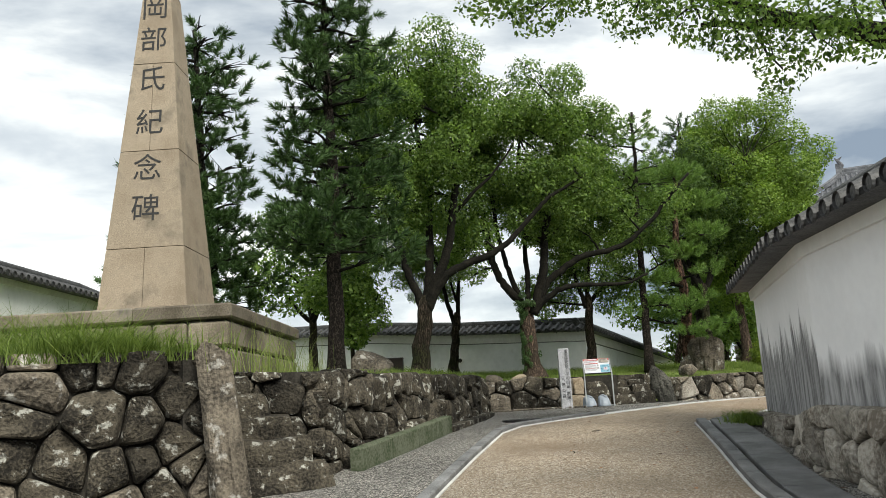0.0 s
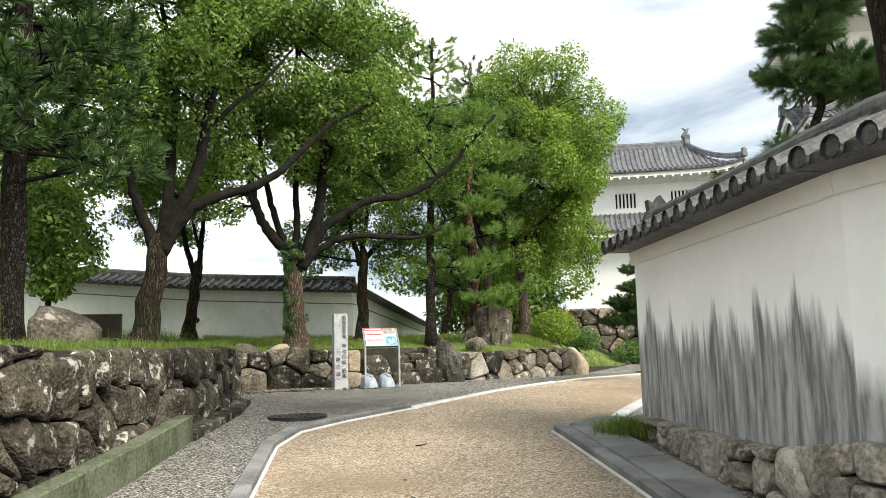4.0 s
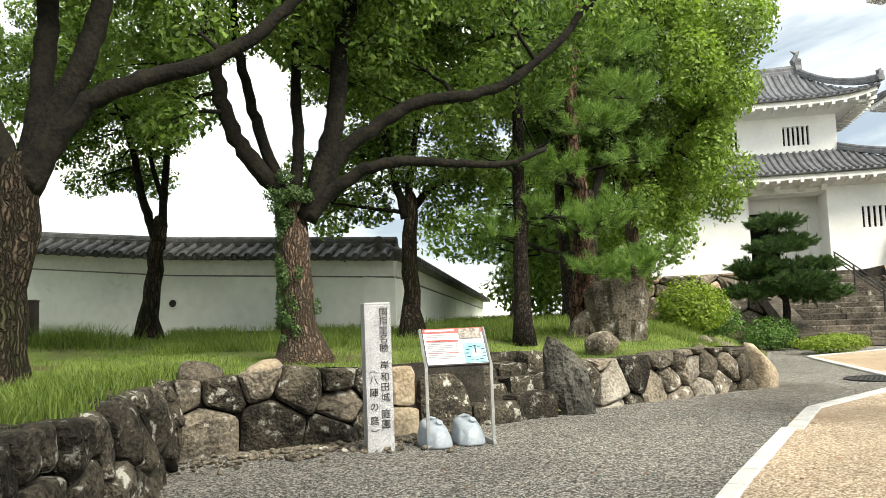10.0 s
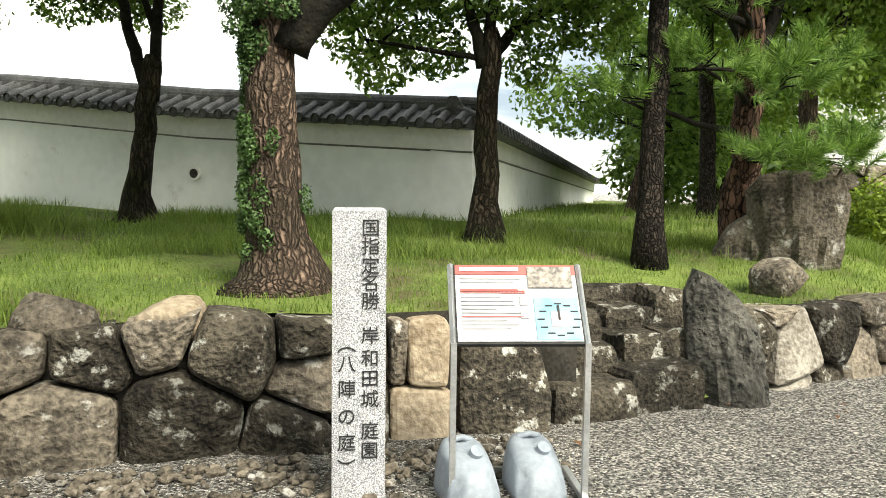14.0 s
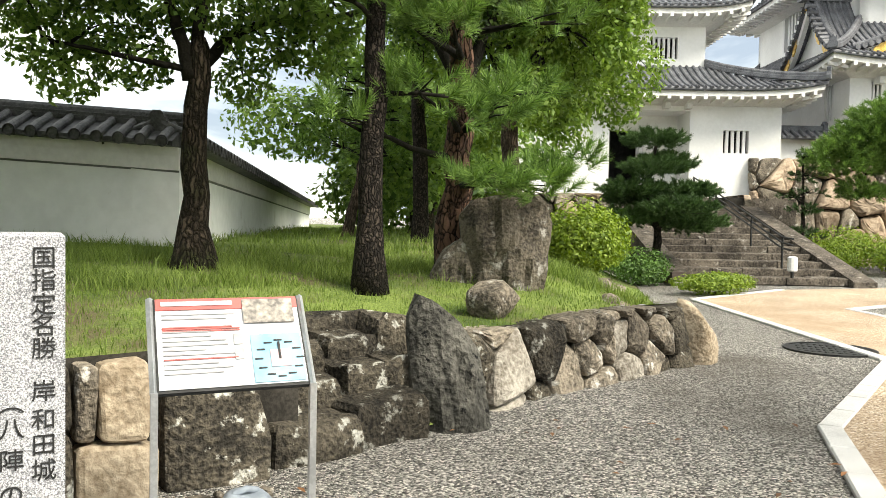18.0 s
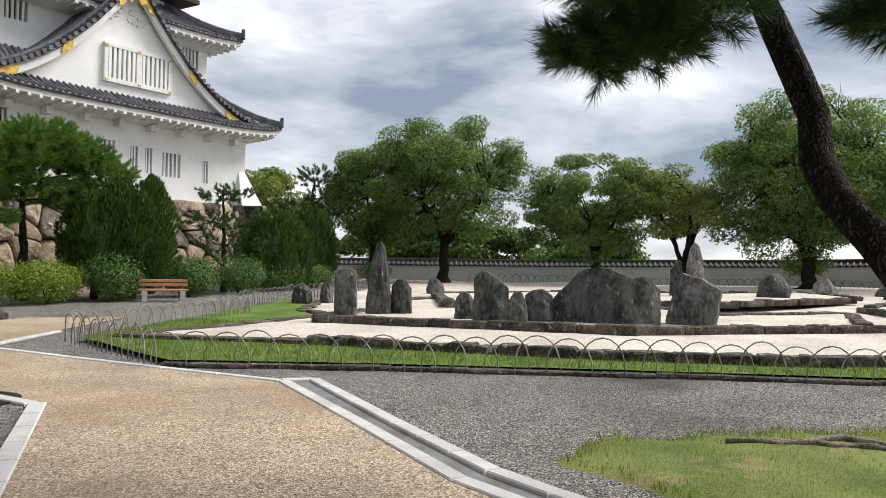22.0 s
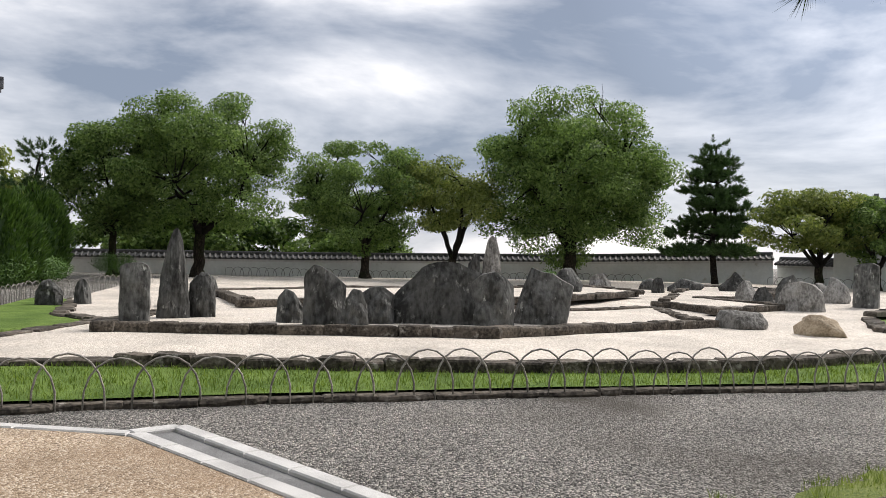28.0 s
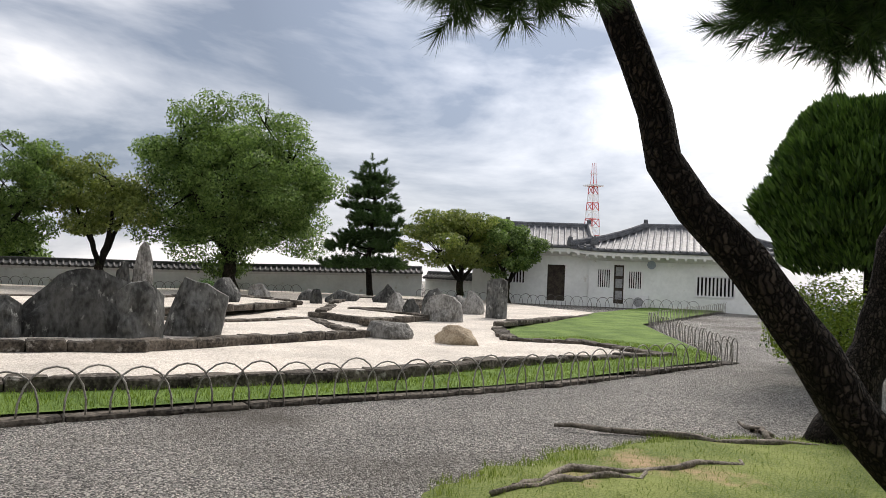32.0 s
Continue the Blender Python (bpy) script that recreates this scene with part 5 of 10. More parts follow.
rock("bank_boulder_west", -1.02, 14.4, 1.42, 0.80, 0.6, 0.60, 12, STONE_MIX, "rounded brown boulder in the grass under the pine", seed=36, rough=0.08, flat=0.7)
for i, (x, y, w) in enumerate(((9.6, 25.0, 0.5), (10.1, 25.6, 0.45), (8.7, 23.6, 0.4), (10.9, 26.4, 0.5))):
    rock("edge_stone", x, y, bank(x, y) - 0.05, w, w * 0.8, 0.16, 40 * i, STONE_MIX, "low stone at the edge of the grass", seed=60 + i, group="stones at the edge of the grass", sub=2)


def rough_steps(name, label, blocks, seed):
    """Rough stone steps, each of a few worn blocks. blocks: (x, y, z top, length, depth, height, turn)."""
    t = thing(name, label, "stone steps", "", (blocks[0][0], blocks[0][1], blocks[0][2] - blocks[0][5]))
    for i, (x, y, z, L, d, h, a) in enumerate(blocks):
        me = block_rock(L, d, h, seed + i, 0.14)
        me.materials.append(STONE)
        ob = new("step_block", me)
        ob.matrix_basis = pose(x, y, z - h, 0, 0, a)
        place(ob, t)
    return t


STEP_ROWS = [(3.16, 3.80, 0.98, 0.30, 0.04, 0.5), (3.76, 4.36, 1.04, 0.34, 0.10, 0.5), (3.28, 3.85, 1.17, 0.45, 0.36, 0.45), (3.87, 4.22, 1.20, 0.45, 0.42, 0.45), (4.21, 4.50, 1.22, 0.45, 0.44, 0.45), (3.30, 3.92, 1.33, 0.50, 0.72, 0.45), (3.92, 4.40, 1.36, 0.50, 0.76, 0.45), (4.38, 4.80, 1.48, 0.60, 0.82, 0.5), (3.70, 4.55, 1.47, 0.50, 1.10, 0.5)]
rough_steps("rough_steps", "rough dark stone steps through the low wall", [(1.0 + 0.981 * (a + b) / 2 - 0.193 * (off + d / 2), 20.12 + 0.193 * (a + b) / 2 + 0.981 * (off + d / 2), z, b - a, d, h, 11 + 5 * math.sin(7 * a)) for a, b, z, h, off, d in STEP_ROWS], 70)
rough_steps("slope_steps", "mossy stone steps beside the end of the near wall", [(-1.45, 9.45, 0.50, 1.1, 0.8, 0.6, 28), (-1.62, 9.55, 0.76, 0.95, 0.75, 0.7, 26), (-1.85, 9.72, 1.02, 0.9, 0.7, 0.8, 24), (-2.1, 9.85, 1.26, 0.85, 0.7, 0.9, 22), (-2.35, 9.95, 1.48, 0.9, 0.7, 1.0, 20)], 80)
kerb("mortar_foot", "mossy green mortar footing along the dry wall", [(-0.66, 10.15), (-0.10, 11.9), (0.32, 13.5)], 0.16, 0.25, 0.8, MOSS_CONC, 0.05, 0.3)
kerb("rubble_foot", "dark rubble footing along the dry wall", [(0.32, 13.5), (0.85, 15.4), (1.06, 17.0)], 0.22, 0.07, 0.5, STONE, 0.05, 0.3)

slab = new("corner_slab", slab_rock(0.40, 0.34, 1.75, 41, [(-0.5, 0.93), (-0.25, 1.0), (0.1, 0.97), (0.5, 0.90)], 0.12, (-0.05, 0.03)))
slab.data.materials.append(STONE_MIX)
slab.matrix_world = pose(-1.76, 8.76, 0.09, 0, -4, 14)
tagged(slab, "tall upright lichened stone at the end of the near wall", "standing stone")

# ---- plastered boundary walls with tiled copings ----
STAIN = mat("mould_stained_plaster", (0.84, 0.84, 0.85), (0.90, 0.90, 0.91), 0.8, 0.9, 0.1, 9, fine=0.3)


def add_mould(m, foot, reach, seed, tone=0.15, most=0.86, ragged=1.0):
    """Grey mould in ragged upright streaks over the lower part of a wall; reach: how high it stands above the foot."""
    N, L = m.node_tree.nodes, m.node_tree.links
    b = N["Principled BSDF"]
    old = b.inputs["Base Color"].links[0].from_socket
    geo, sp = N.new("ShaderNodeNewGeometry"), N.new("ShaderNodeSeparateXYZ")
    L.new(geo.outputs["Position"], sp.inputs[0])

    def streak(across, along, scale, detail):
        mp2, n = N.new("ShaderNodeMapping"), N.new("ShaderNodeTexNoise")
        mp2.inputs["Scale"].default_value, mp2.inputs["Location"].default_value = (across, across, along), (seed, seed, 0)
        L.new(geo.outputs["Position"], mp2.inputs["Vector"])
        L.new(mp2.outputs["Vector"], n.inputs["Vector"])
        n.inputs["Scale"].default_value, n.inputs["Detail"].default_value, n.inputs["Roughness"].default_value = scale, detail, 0.6
        return n.outputs["Fac"]

    def madd(x, k, y):
        q = N.new("ShaderNodeMath")
        q.operation = "MULTIPLY_ADD"
        L.new(x, q.inputs[0])
        q.inputs[1].default_value = k
        if isinstance(y, float):
            q.inputs[2].default_value = y
        else:
            L.new(y, q.inputs[2])
        return q.outputs[0]
    h = madd(streak(2.4, 0.05, 1.0, 3), reach * 1.8 * ragged, foot + reach * (1 - 1.42 * ragged))
    h = madd(streak(9.0, 0.9, 1.0, 6), reach * 0.65 * ragged, h)
    h = madd(streak(30.0, 2.0, 1.0, 4), reach * 0.30 * ragged, h)
    d = madd(sp.outputs["Z"], -1.0, h)
    r = N.new("ShaderNodeMapRange")
    r.inputs["From Min"].default_value, r.inputs["From Max"].default_value = -0.02, 0.22
    L.new(d, r.inputs["Value"])
    tex = N.new("ShaderNodeMapRange")
    tex.inputs["From Min"].default_value, tex.inputs["From Max"].default_value = 0.30, 0.62
    tex.inputs["To Min"].default_value, tex.inputs["To Max"].default_value = most * 0.5, most
    L.new(streak(13.0, 1.6, 1.0, 6), tex.inputs["Value"])
    f = N.new("ShaderNodeMath")
    f.operation = "MULTIPLY"
    L.new(r.outputs["Result"], f.inputs[0])
    L.new(tex.outputs["Result"], f.inputs[1])
    mx = N.new("ShaderNodeMix")
    mx.data_type = "RGBA"
    mx.inputs["B"].default_value = (tone, tone, tone * 1.02, 1)
    L.new(f.outputs[0], mx.inputs["Factor"])
    L.new(old, mx.inputs["A"])
    L.new(mx.outputs["Result"], b.inputs["Base Color"])


STAIN_LOW = mat("low_stained_plaster", (0.84, 0.84, 0.85), (0.90, 0.90, 0.91), 0.8, 0.9, 0.1, 9, fine=0.3)
add_mould(STAIN, 0.66, 1.05, 3.0, 0.10, 0.92)
add_mould(STAIN_LOW, 0.70, 0.62, 7.0, 0.07, 0.88, 0.7)


def coped_wall(name, label, pts, thick, wall_mat, seed, eave=0.34, rise=0.30, pitch=0.27, parts=True, r=0.07, tile=None, ends=(True, True), lip=True, lip_mat=None, mats=None, band=0.14):
    """A plastered wall along pts (x, y, z foot, z under the eave) with a tiled coping. Its near face is to the right of the line."""
    tile = tile or TILE_OLD
    root = tagged(new(name), label, "", "", "structure")
    ribs = []
    for k, ((ax, ay, a0, a1), (bx, by, b0, b1)) in enumerate(zip(pts, pts[1:])):
        L = math.dist((ax, ay), (bx, by))
        m = frame_of((ax, ay, 0), (bx - ax, by - ay))

        def zl(x, p, q):
            return p + (q - p) * x / L
        n = max(2, int(L / 1.0))
        V, F = [], []
        for i in range(n + 1):
            x = L * i / n
            V += [(x, 0, zl(x, a0, b0)), (x, 0, zl(x, a1, b1)), (x, thick, zl(x, a1, b1)), (x, thick, zl(x, a0, b0))]
            if i:
                o = 4 * i
                F += [(o - 4, o, o + 1, o - 3), (o - 3, o + 1, o + 2, o - 2), (o - 2, o + 2, o + 3, o - 1)]
        F += [(0, 1, 2, 3), (4 * n + 3, 4 * n + 2, 4 * n + 1, 4 * n)]
        obj("plaster", moved(V, m), F, mats[k] if mats else wall_mat, root)
        if lip:
            V, F = [], []
            for i in range(n + 1):
                x = L * i / n
                z = zl(x, a1, b1)
                V += [(x, -0.045, z - band), (x, -0.047, z - 0.12), (x, -0.06, z + 0.0), (x, thick + 0.06, z), (x, thick + 0.026, z - 0.12), (x, thick + 0.022, z - band)]
                if i:
                    o = 6 * i
                    F += [(o - 6 + q, o + q, o + (q + 1) % 6, o - 6 + (q + 1) % 6) for q in range(6)]
            F += [(0, 1, 2, 3, 4, 5), (6 * n + 5, 6 * n + 4, 6 * n + 3, 6 * n + 2, 6 * n + 1, 6 * n)]
            obj("eave_moulding", moved(V, m), F, lip_mat or SOFFIT, root, "pale plaster moulding under the coping")
        # thin dark strip standing in for the shadow line below a deep band
        if band > 0.2:
            V, F = [], []
            for i in range(n + 1):
                x = L * i / n
                z = zl(x, a1, b1) - band - 0.001
                V += [(x, -0.030, z), (x, -0.012, z - 0.026), (x, 0.02, z - 0.026), (x, 0.02, z)]
                if i:
                    o = 4 * i
                    F += [(o - 4 + q, o + q, o + (q + 1) % 4, o - 4 + (q + 1) % 4) for q in range(4)]
            obj("drip_edge", moved(V, m), F, KERB_DARK, root, "dark strip drawn as the shadow line under the plaster band")
        # roof body, both slopes
        V, F = [], []
        mid = thick / 2
        for i in range(n + 1):
            x = L * i / n
            z = zl(x, a1, b1)
            V += [(x, -eave, z + 0.0), (x, -eave, z + 0.06), (x, mid - 0.08, z + rise), (x, mid + 0.08, z + rise), (x, thick + eave, z + 0.06), (x, thick + eave, z)]
            if i:
                o = 6 * i
                F += [(o - 6 + q, o + q, o + (q + 1) % 6, o - 6 + (q + 1) % 6) for q in range(6)]
        F += [(5, 4, 3, 2, 1, 0), tuple(6 * n + q for q in range(6))]
        obj("coping", moved(V, m), F, tile, root, "dark tiled coping")
        # cover tiles with round ends
        c = int(L / pitch)
        for i in range(c + 1):
            x = (L - c * pitch) / 2 + i * pitch
            z = zl(x, a1, b1)
            for sgn, y0 in ((-1, -eave), (1, thick + eave)):
                y1 = mid + sgn * 0.07
                Vr, Fr = [], []
                for j in range(4):
                    t = j / 3
                    y, zz = y0 + (y1 - y0) * t + sgn * 0.03 * (1 - t), z + 0.05 + (rise - 0.05) * t + 0.012 * (j % 2)
                    for q in range(7):
                        an = math.pi * q / 6
                        Vr.append((x + math.cos(an) * r, y, zz + math.sin(an) * r * 1.1))
                    if j:
                        o = (j - 1) * 7
                        Fr += [(o + q, o + q + 1, o + 8 + q, o + 7 + q) for q in range(6)]
                o = len(Vr)
                for dy, rr in ((0.012, r * 1.12), (-0.018, r * 1.12), (-0.018, r * 0.82), (-0.005, r * 0.78)):
                    for q in range(12):
                        an = 2 * math.pi * q / 12
                        Vr.append((x + math.cos(an) * rr, y0 + sgn * 0.03 - sgn * -dy * 1.0, z + 0.05 + math.sin(an) * rr))
                for j in range(3):
                    Fr += [(o + j * 12 + q, o + j * 12 + (q + 1) % 12, o + (j + 1) * 12 + (q + 1) % 12, o + (j + 1) * 12 + q) for q in range(12)]
                Fr.append(tuple(o + 36 + q for q in range(12)))
                W = moved(Vr, m)
                if parts and sgn < 0:
                    obj("cover_tile", W, Fr, tile, root)
                else:
                    ribs.append((W, Fr))
        # ridge of flat tiles under a round cap
        P = [tuple(m @ Vector((L * i / n, mid, zl(L * i / n, a1, b1) + rise))) for i in range(n + 1)]
        V, F = [], []
        prof = [(-0.15, -0.02), (-0.15, 0.045), (-0.12, 0.05), (-0.12, 0.095), (-0.10, 0.10), (-0.085, 0.15), (-0.05, 0.19), (0.05, 0.19), (0.085, 0.15), (0.10, 0.10), (0.12, 0.095), (0.12, 0.05), (0.15, 0.045), (0.15, -0.02)]
        for i in range(n + 1):
            x = L * i / n
            z = zl(x, a1, b1) + rise
            V += [(x, mid + a, z + b) for a, b in prof]
            if i:
                o = (i - 1) * 14
                F += [(o + q, o + q + 1, o + 15 + q, o + 14 + q) for q in range(13)]
        F += [tuple(range(13, -1, -1)), tuple(range(n * 14, n * 14 + 14))]
        obj("ridge_tiles", moved(V, m), F, tile, root)
    if ribs:
        V, F = joinm(ribs)
        tagged(obj("back_tiles", V, F, tile, root), "", "", "", "stuff")
    for (x, y, a, b), (x2, y2, _, _), on in ((pts[0], pts[1], ends[0]), (pts[-1], pts[-2], ends[1])):
        if on:
            v, f = boulder_block(0.34, 0.12, 0.34)
            m = frame_of((x, y, 0), (x2 - x, y2 - y))
            s = 1 if (x, y) == pts[0][:2] else -1
            obj("end_tile", moved([(yy + (0.02 if s > 0 else -0.02), thick / 2 * s + xx, zz + b + rise - 0.03) for xx, yy, zz in v], m), f, tile, root)
    return root


# the wall beside the slope faces west
coped_wall("wall_slope", "white plastered wall with black mould streaks and dark tiled coping", [(5.05, 12.72, 0.60, 2.45), (4.25, 8.8, 0.62, 2.48), (4.28, 3.5, 0.62, 2.55), (4.4, -6.0, 0.2, 2.3)], 0.62, STAIN, 5, ends=(True, False), lip_mat=PLASTER, mats=[STAIN, STAIN_LOW, STAIN_LOW])
stone_wall("wall_slope_base", "pale fitted stones under the plastered wall", [(4.93, 12.84), (4.10, 8.78), (4.08, 3.5), (4.2, -6.0)], lambda s: float(np.interp(s, [0, 4, 9, 18], [0.50, 0.13, -0.15, -0.8])), lambda s: float(np.interp(s, [0, 3.9, 3.95, 9, 18], [0.68, 0.68, 0.84, 0.80, 0.5])), 0.30, [STONE_PALE], 16, 0.04, 0.01, 0.05, 1.1, soft=0.15)
coped_wall("wall_west", "distant white plastered wall with tiled coping", [(-11.0, 6.0, 1.0, 4.7), (-10.2, 23.0, 1.2, 4.5), (-10.6, 33.8, 1.4, 4.0)], 0.6, PLASTER_OLD, 6, parts=False, ends=(False, False))
coped_wall("wall_north", "long white plastered wall with faint stains behind the trees", [(-10.6, 33.9, 1.2, 4.0), (-3.15, 30.6, 1.2, 3.66), (0.3, 29.1, 1.2, 3.32), (4.5, 27.3, 1.2, 3.08), (12.4, 47.8, 0.6, 2.55)], 0.6, PLASTER_OLD, 7, parts=False, ends=(False, False), band=0.30)

vent = thing("drain_spout", "round clay spout hole in the plastered wall", "wall spout", "", (0.33, 29.07, 2.44))
vm = frame_of((0.30, 29.06, 2.44), (0.92, -0.39))
for nm, r0, y0, y1, mt in (("rim", 0.11, -0.03, 0.05, SOFFIT), ("opening", 0.075, -0.034, 0.0, JOINT)):
    V, F = tube([(0, y0, 0), (0, y1, 0)], [r0, r0], 16)
    part(nm, moved(V, vm), F, mt, vent)

# ---- the obelisk on its pedestal ----


def obelisk():
    t = thing("obelisk", "tall beige granite memorial obelisk with carved characters", "monument", "", (-4.18, 12.95, 1.5))
    cx, cy, z0 = -4.18, 12.95, 2.52
    levels = [(0.0, 1.40), (1.12, 1.21), (2.72, 0.94), (4.25, 0.68), (5.6, 0.46)]
    for i, ((a, wa), (b, wb)) in enumerate(zip(levels, levels[1:])):
        half = [(-1, 0), (0, 1)] if i % 2 == 0 else [(-1, 1)]
        for h0, h1 in half:
            V = []
            e = 0.004
            for z, w in ((a + 0.004, wa), (b - 0.012, wb), (b, wb - 0.03)):
                V += [(cx + w / 2 * h0 + (e if h0 == 0 else 0), cy - w / 2, z0 + z), (cx + w / 2 * h1 - (e if h1 == 0 else 0), cy - w / 2, z0 + z), (cx + w / 2 * h1 - (e if h1 == 0 else 0), cy + w / 2, z0 + z), (cx + w / 2 * h0 + (e if h0 == 0 else 0), cy + w / 2, z0 + z)]
            F = [(3, 2, 1, 0), (8, 9, 10, 11)] + [(j * 4 + k, j * 4 + (k + 1) % 4, j * 4 + 4 + (k + 1) % 4, j * 4 + 4 + k) for j in range(2) for k in range(4)]
            part("shaft_block", V, F, OBELISK, t)
    w, z = 0.46, z0 + 5.6
    part("pyramid_top", [(cx - w / 2, cy - w / 2, z), (cx + w / 2, cy - w / 2, z), (cx + w / 2, cy + w / 2, z), (cx - w / 2, cy + w / 2, z), (cx, cy, z + 0.5)], [(0, 1, 4), (1, 2, 4), (2, 3, 4), (3, 0, 4), (3, 2, 1, 0)], OBELISK, t)
    for ch, h in (("岡", 5.25), ("部", 4.66), ("氏", 3.94), ("紀", 3.18), ("念", 2.40), ("碑", 1.73)):
        wd = float(np.interp(h, [l[0] for l in levels], [l[1] for l in levels]))
        tilt = math.degrees(math.atan(0.084))
        lettering(ch, pose(cx - 0.02, cy - wd / 2 - 0.004, z0 + h, 90 - tilt * 1.0, 0, 0), 0.47, t, INK, "carved_character", 0.003)


def pedestal():
    t = thing("pedestal", "stepped granite block pedestal with a wide capstone, stained", "pedestal", "", (-4.5, 13.0, 1.4))
    x0, y0, x1, y1 = -6.6, 10.95, -2.45, 15.0
    rnd = random.Random(4)
    for z, h, step in ((1.2, 0.37, 0.0), (1.575, 0.37, 0.0), (1.95, 0.36, 0.0)):
        for ax, (p, q, fixed, sgn) in enumerate(((x0, x1, y0, 1), (y0, y1, x1, -1))):
            a = p
            while a < q - 0.05:
                b = min(q, a + rnd.uniform(0.45, 0.8))
                if q - b < 0.25:
                    b = q
                if ax == 0:
                    m = pose((a + b) / 2, fixed + 0.2, z)
                    V, F = bev_box(b - a - 0.032, 0.4, h - 0.03, 0.03)
                else:
                    m = pose(fixed - 0.2 - 0.003, (a + b) / 2, z)
                    V, F = bev_box(0.4, b - a - 0.032, h - 0.03, 0.03)
                part("block", moved(V, m), F, PEDESTAL, t)
                a = b
    part("core", *boxes([(x0, y0 + 0.06, 1.0, x1 - 0.06, y1, 2.30)]), JOINT, t, "dark mortar core")
    for a, b in ((x0 - 0.04, -5.3), (-5.29, -3.75), (-3.74, x1 + 0.04)):
        V, F = bev_box(b - a, y1 - y0 + 0.08, 0.20, 0.025)
        part("capstone", moved(V, pose((a + b) / 2, (y0 + y1) / 2, 2.32)), F, PEDESTAL, t)


obelisk()
pedestal()

# ---- the stone marker, the information board and its weights ----


def marker():
    t = thing("stone_marker", "speckled grey granite marker post with black brushed characters", "stone marker", "", (2.88, 19.69, 0.70))
    m = pose(2.876, 19.689, 0.70, 0, 0, 1)
    V, F = bev_box(0.25, 0.22, 1.438, 0.012)
    part("post", moved(V, m), F, SPECKLE, t)
    f = m @ pose(0, -0.111, 0, 90, 0, 0)
    right = [("国", 1.375), ("指", 1.29), ("定", 1.20), ("名", 1.12), ("勝", 1.035), ("岸", 0.872), ("和", 0.765), ("田", 0.67), ("城", 0.572), ("庭", 0.42), ("園", 0.325)]
    left = [("︵", 0.835), ("八", 0.74), ("陣", 0.62), ("の", 0.49), ("庭", 0.365), ("︶", 0.245)]
    for ch, z in right:
        lettering(ch, f @ pose(0.052, z - 0.032, 0), 0.088, t, INK)
    for ch, z in left:
        lettering(ch, f @ pose(-0.056, z - 0.032, 0), 0.088, t, INK)


marker()


def info_board():
    t = thing("information_board", "slanted printed information board on aluminium legs", "information board", "", (3.55, 19.55, 0.76))
    m = pose(3.632, 19.506, 0.755, 0, 0, -1.8)
    W, zf, zb, yb = 0.61, 0.755, 1.10, 0.26
    Q = W / 0.80
    for s in (-1, 1):
        x = s * (W / 2 + 0.012)
        part("leg", moved(boxes([(x - 0.014, -0.016, 0, x + 0.014, 0.016, zf + 0.01)])[0], m), boxes([(0, 0, 0, 1, 1, 1)])[1], STEEL, t)
        part("foot_rail", moved(boxes([(x - 0.016, -0.05, 0.0, x + 0.016, 0.42, 0.03)])[0], m), boxes([(0, 0, 0, 1, 1, 1)])[1], STEEL, t)
        V, F = tube([(x, 0, zf), (x, yb, zb + 0.005)], [0.016, 0.016], 4)
        part("arm", moved(V, m), F, STEEL, t)
    part("cross_rail", moved(boxes([(-W / 2, 0.40, 0.0, W / 2, 0.425, 0.03)])[0], m), boxes([(0, 0, 0, 1, 1, 1)])[1], STEEL, t)
    ang = math.degrees(math.atan2(zb - zf, yb))
    L = math.hypot(zb - zf, yb)
    p = m @ pose(0, 0, zf, ang, 0, 0)

    def panel(name, x0, y0, x1, y1, z, mt, par):
        return part(name, moved(boxes([(x0, y0, z - 0.004, x1, y1, z)])[0], p), boxes([(0, 0, 0, 1, 1, 1)])[1], mt, par)
    back = part("panel", moved(boxes([(-W / 2, 0, -0.02, W / 2, L, 0.008)])[0], p), boxes([(0, 0, 0, 1, 1, 1)])[1], INK, t, "dark panel edge")
    panel("sheet", -W / 2 + 0.008, 0.012, W / 2 - 0.008, L - 0.006, 0.013, BOARD_WHITE, back)
    panel("title_band", -W / 2 + 0.008, L - 0.06, W / 2 - 0.008, L - 0.006, 0.018, RED, back)
    panel("title_line", -W / 2 + 0.03, L - 0.042, 0.02 * Q, L - 0.022, 0.022, BOARD_WHITE, back)
    panel("photo", 0.075 * Q, L - 0.135, W / 2 - 0.03, L - 0.018, 0.023, PHOTO, back)
    panel("map", 0.10 * Q, 0.018, W / 2 - 0.015, L - 0.19, 0.018, BLUE, back)
    panel("map_subject", 0.20 * Q, 0.085, 0.31 * Q, 0.165, 0.022, PINK, back)
    panel("map_mark", 0.245 * Q, 0.12, 0.257 * Q, 0.20, 0.026, INK, back)
    r = random.Random(3)
    for k in range(12):
        a = 2 * math.pi * k / 12
        x, y = 0.25 * Q + math.cos(a) * 0.115 * Q, 0.125 + math.sin(a) * 0.085
        panel("map_caption", x - 0.017, y - 0.003, x + 0.017, y + 0.003, 0.022, INK, back)
    for y in (L - 0.155, L - 0.165):
        panel("heading_line", -W / 2 + 0.03, y, 0.05 * Q, y + 0.006, 0.018, RED, back)
    for k in range(13):
        y = L - 0.085 - 0.021 * k - (0.02 if k > 1 else 0)
        if y < 0.03:
            break
        panel("text_line", -W / 2 + 0.03, y, (0.06 - r.uniform(0, 0.14)) * Q - (0.08 * Q if 2 < k < 8 else 0), y + 0.006, 0.018, RED if k in (2, 9) else GREY_PRINT, back)
